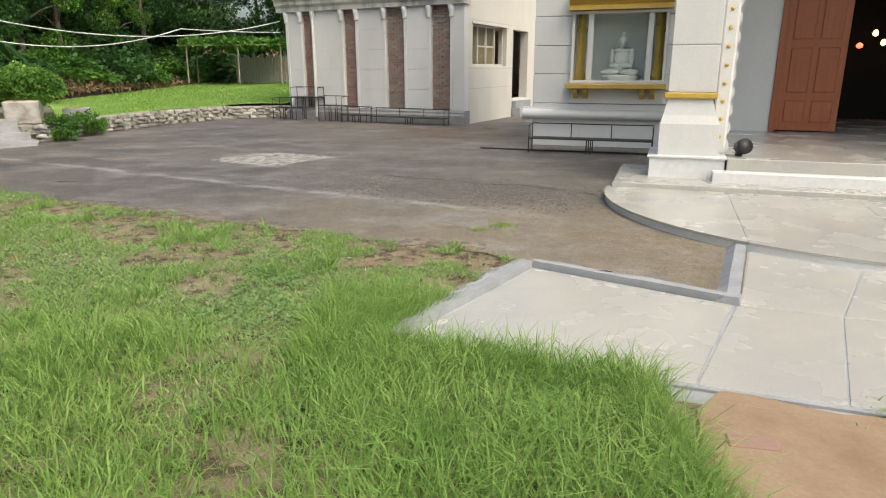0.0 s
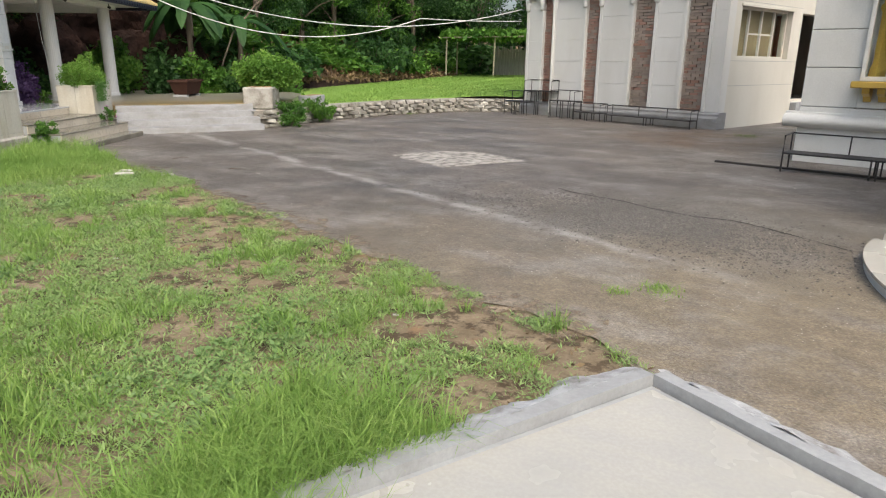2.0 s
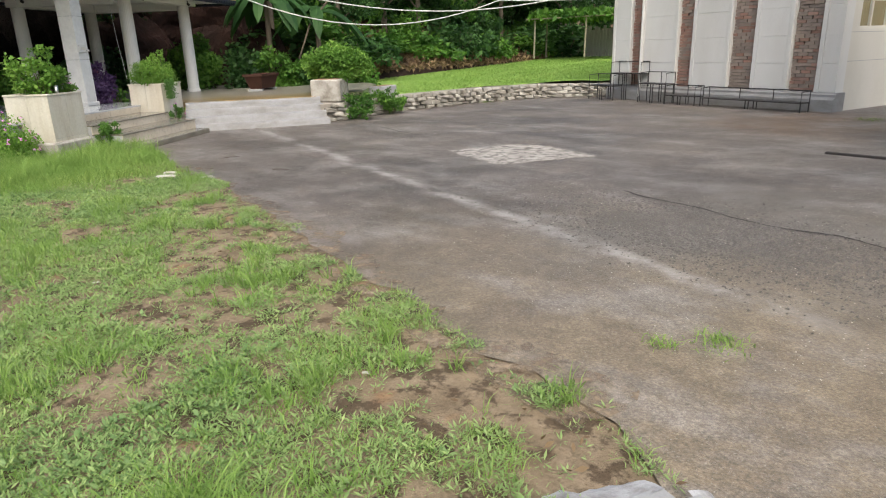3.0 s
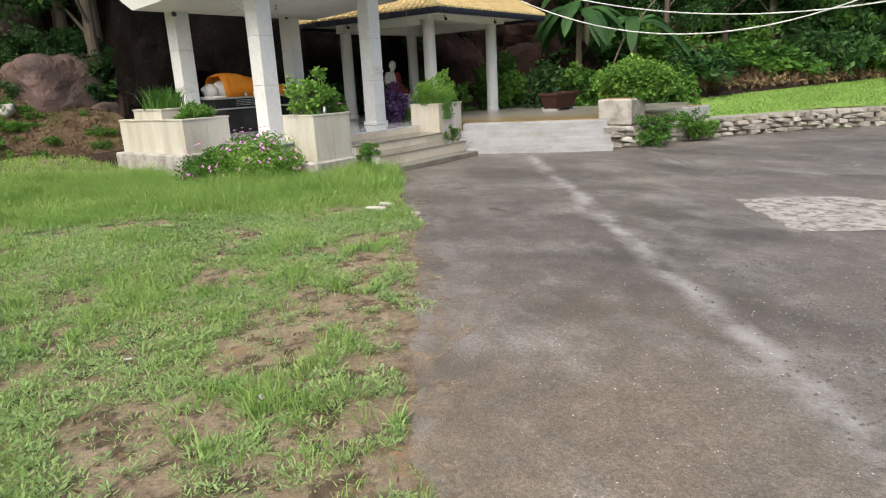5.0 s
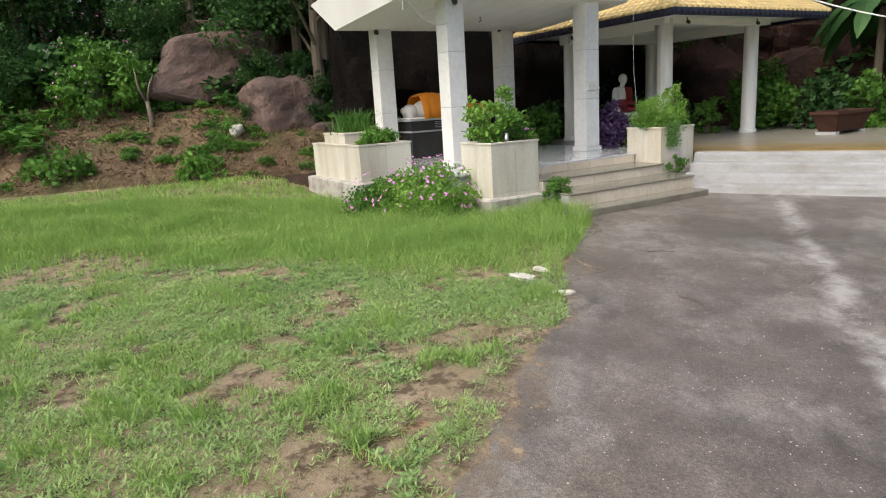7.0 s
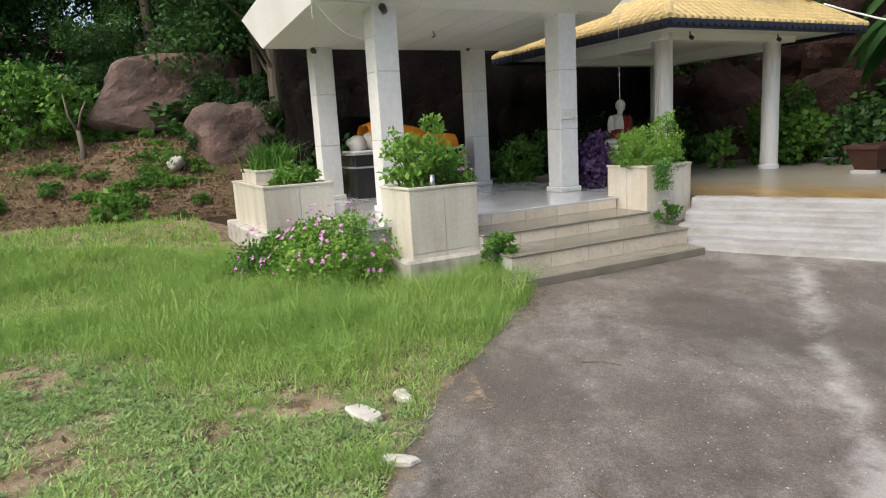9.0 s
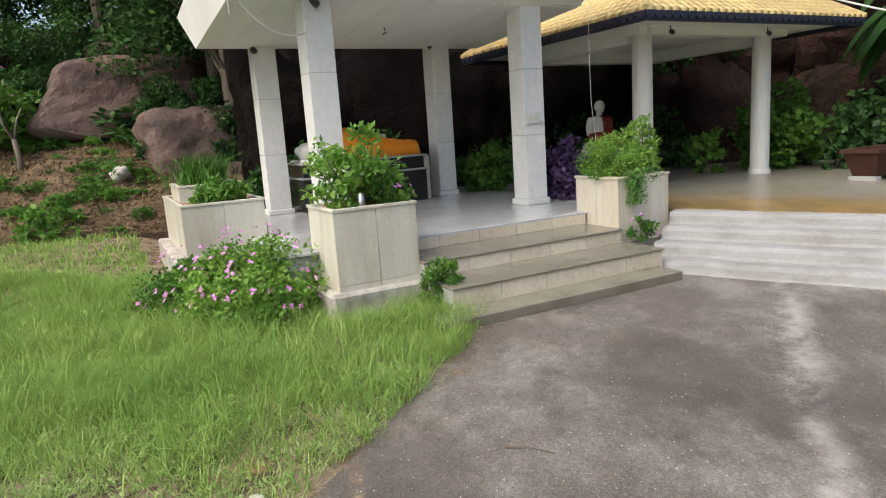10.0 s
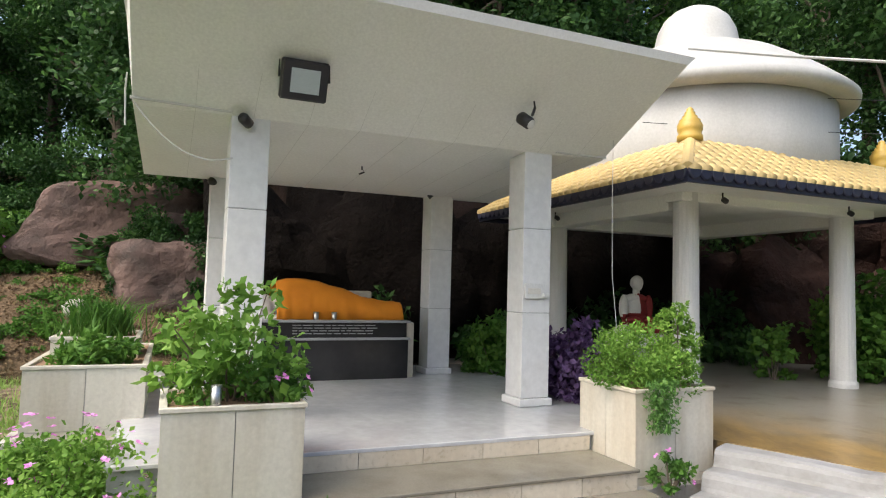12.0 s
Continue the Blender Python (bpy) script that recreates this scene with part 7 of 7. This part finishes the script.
kinds = [tree("forest_tree", P(*hill_place(-5.5, 6.5)), 1, 7.5, 2.3, 340, 0.085, LEAF_DARK, "dark leafy forest tree on the hillside", 0.2),
         tree("forest_tree", P(*hill_place(1.0, 4.4)), 2, 8.5, 2.6, 340, 0.085, LEAF_DARK, "tall dark forest tree above the shrine", 0.22),
         tree("forest_tree", P(*hill_place(13.5, 5.0)), 3, 7.0, 2.4, 340, 0.085, LEAF_DARK, "dense dark tree on the hillside", 0.12),
         tree("forest_tree", P(*hill_place(6.0, 4.6)), 4, 9.5, 2.4, 340, 0.085, LEAF_DARK, "slim tall forest tree", 0.3)]
green = tree("forest_tree", P(*hill_place(11.5, 3.8)), 5, 7.0, 2.2, 340, 0.085, LEAF_MID, "lighter green leafy tree", 0.12)
spots = []
for row, (w, gap, hs) in enumerate(((3.4, 2.5, 0.8), (6.5, 2.7, 1.0), (10.5, 3.2, 1.15), (15.5, 3.4, 1.3), (21.0, 3.4, 1.6))):
    s = -18.0 + row * 0.7
    while s < 40:
        spots.append((s + rf.uniform(-0.7, 0.7), w + rf.uniform(-0.8, 0.8), hs * rf.uniform(0.85, 1.15)))
        s += gap * rf.uniform(0.8, 1.2)
for s, w, k in spots:
    if -4.6 < s < 1.3 and w < 6.8:
        continue
    if s < -4.6 and w < 5:
        continue
    src = green if rf.random() < 0.12 else rf.choice(kinds)
    t = copy_thing(src, P(*hill_place(s, w), rf.uniform(0, 360)))
    t.scale = (k, k, k)
for s, w in ((0.9, 2.4), (2.6, 1.5), (4.4, 1.2), (6.2, 1.6), (8.0, 1.2), (9.6, 1.6), (3.5, 2.8), (7.2, 3.0)):
    t = copy_thing(rf.choice(kinds[1:]), P(*hill_place(s, w), rf.uniform(0, 360)))
    t.scale = (1.05, 1.05, 0.85)
for k in range(16):
    x = -26 + k * 2.1
    t = copy_thing(rf.choice(kinds), pose(x, 43 + rf.uniform(-2, 2), 1.0, 0, 0, rf.uniform(0, 360)))
    q = rf.uniform(1.0, 1.5)
    t.scale = (q, q, q)
bush_src = [shrub("hill_bush", P(*hill_place(-2.6, 0.4, 0.05)), 80, 26, 0.5, 0.6, 26, 0.075, LEAF_MID, "low green bush on the red slope", "bush", low=0.05),
            shrub("hill_bush", P(*hill_place(-5.2, 0.8, 0.05)), 81, 30, 0.6, 0.7, 26, 0.085, LEAF_MID, "leafy green bush on the red slope", "bush", low=0.05),
            shrub("hill_bush", P(*hill_place(-7.5, 2.0, 0.05)), 82, 34, 0.8, 0.9, 28, 0.10, LEAF_DARK, "dark green bush on the slope", "bush", low=0.05)]
for k in range(190):
    s = rf.uniform(-14, 34)
    w = rf.uniform(0.6, 9.5) if not -0.5 < s < 10.5 else rf.uniform(1.8, 7)
    if -5.5 < s < -0.5 and w < 5.5 and rf.random() < 0.72:
        continue
    t = copy_thing(rf.choice(bush_src[:2] if s < -1 and w < 3 else bush_src), P(*hill_place(s, w, 0.05), rf.uniform(0, 360)))
    q = rf.uniform(0.35, 0.7) if -6 < s < -0.5 and w < 4 else rf.uniform(0.9, 1.9)
    t.scale = (q * rf.uniform(0.9, 1.6), q * rf.uniform(0.9, 1.6), q * rf.uniform(0.6, 1.2))
for k in range(90):
    s, w = rf.uniform(-8, 0.6), rf.uniform(0.2, 4.6)
    t = copy_thing(bush_src[k % 2], P(*hill_place(s, w, 0.02), rf.uniform(0, 360)))
    q = rf.uniform(0.16, 0.42)
    t.scale = (q * rf.uniform(1, 1.8), q, q * rf.uniform(0.6, 1.1))
for k in range(26):
    if 10 <= k <= 14:
        continue
    t = copy_thing(rf.choice(bush_src), pose(-24 + k * 1.05 + rf.uniform(-0.4, 0.4), 38.5 + rf.uniform(-1.5, 2.0), 0.9, 0, 0, rf.uniform(0, 360)))
    q = rf.uniform(1.3, 2.4)
    t.scale = (q * rf.uniform(1, 1.8), q, q * rf.uniform(0.6, 1.2))
for k, (s, w, h, r) in enumerate(((-6.4, 4.2, 2.6, 1.3), (-2.2, 6.3, 2.8, 1.2), (-0.9, 5.0, 2.2, 0.9), (0.2, 3.4, 2.2, 0.9), (-4.2, 7.6, 3.4, 1.5), (-7.8, 6.0, 3.2, 1.6), (0.9, 2.6, 1.7, 0.7), (-0.5, 2.9, 1.0, 0.5))):
    shrub("slope_shrub", P(*hill_place(s, w, 0.1)), 100 + k, 70, r, h, 190, 0.055, LEAF_DARK, "tall leafy green shrub on the slope", "shrub", low=0.05)
for k, (s, w) in enumerate(((0.75, 3.6), (1.3, 3.0), (-1.3, 6.4))):
    tree("forest_tree", P(*hill_place(s, w)), 120 + k, 7.5, 1.9, 340, 0.08, LEAF_DARK, "tree with a bare grey trunk beside the shrine", 0.5)
shrub("flowering_shrub", P(*hill_place(-4.0, 10.6 - float(toe(-4.0)), 0.1)), 90, 60, 1.0, 2.3, 50, 0.09, LEAF_MID, "tall dark shrub with pink blossom on the slope", "shrub", flowers=60, low=0.1)
rng = np.random.default_rng(91)
n = 30000
s, w = rng.uniform(-9, 0.5, n), rng.uniform(0.1, 7, n)
d = toe(s) + w
z = hill_z(s, w) + np.array([0.22 * noise.noise(Vector((a * 0.7, b * 0.7, 0))) + 0.10 * noise.noise(Vector((a * 2.1, b * 2.1, 5))) for a, b in zip(s, d)]) * smooth_step(w, 0.2, 1.5) + 0.02
solo("leaf_litter", leaves_mesh("leaf_litter", np.stack([s, d, z], 1), 0.04, STRAW, rng, 1.6, 0, 2.0), None, PAV, "dry leaves and twigs littering the slope", kind="stuff")
bm = tube([(0, 0, -0.1), (0.04, 0, 0.35), (0.0, 0.02, 0.75)], 0.07, seg=8, end=0.045)
tube([(0.0, 0.02, 0.72), (-0.14, 0.02, 1.05), (-0.18, 0.0, 1.5)], 0.04, bm, 7, 0.012)
tube([(0.0, 0.02, 0.72), (0.10, 0.04, 1.1), (0.22, 0.05, 1.35)], 0.035, bm, 7, 0.012)
solo("dead_sapling", bm, BARK, P(-3.15, 9.4, 1.35), "bare grey forked sapling trunk on the slope", "sapling", smooth=True)
rng = np.random.default_rng(93)
n = 16000
s, w = rng.uniform(13.5, 32, n), rng.uniform(-0.2, 5, n)
z = hill_z(s, np.maximum(w, 0)) + 0.10
solo("leaf_litter", leaves_mesh("leaf_litter", np.stack([s, toe(s) + w, z], 1), 0.09, STRAW, rng, 2.2, 0, 1.2), None, PAV, "dry branches and leaves on the bank behind the lawn", kind="stuff")
wire("branch", [(-14.9, 18.6, 1.0), (-14.5, 19.0, 2.4), (-13.9, 19.5, 3.3), (-13.2, 20.1, 4.0)], 0.03, BARK, "thin bare leaning branch over the terrace")
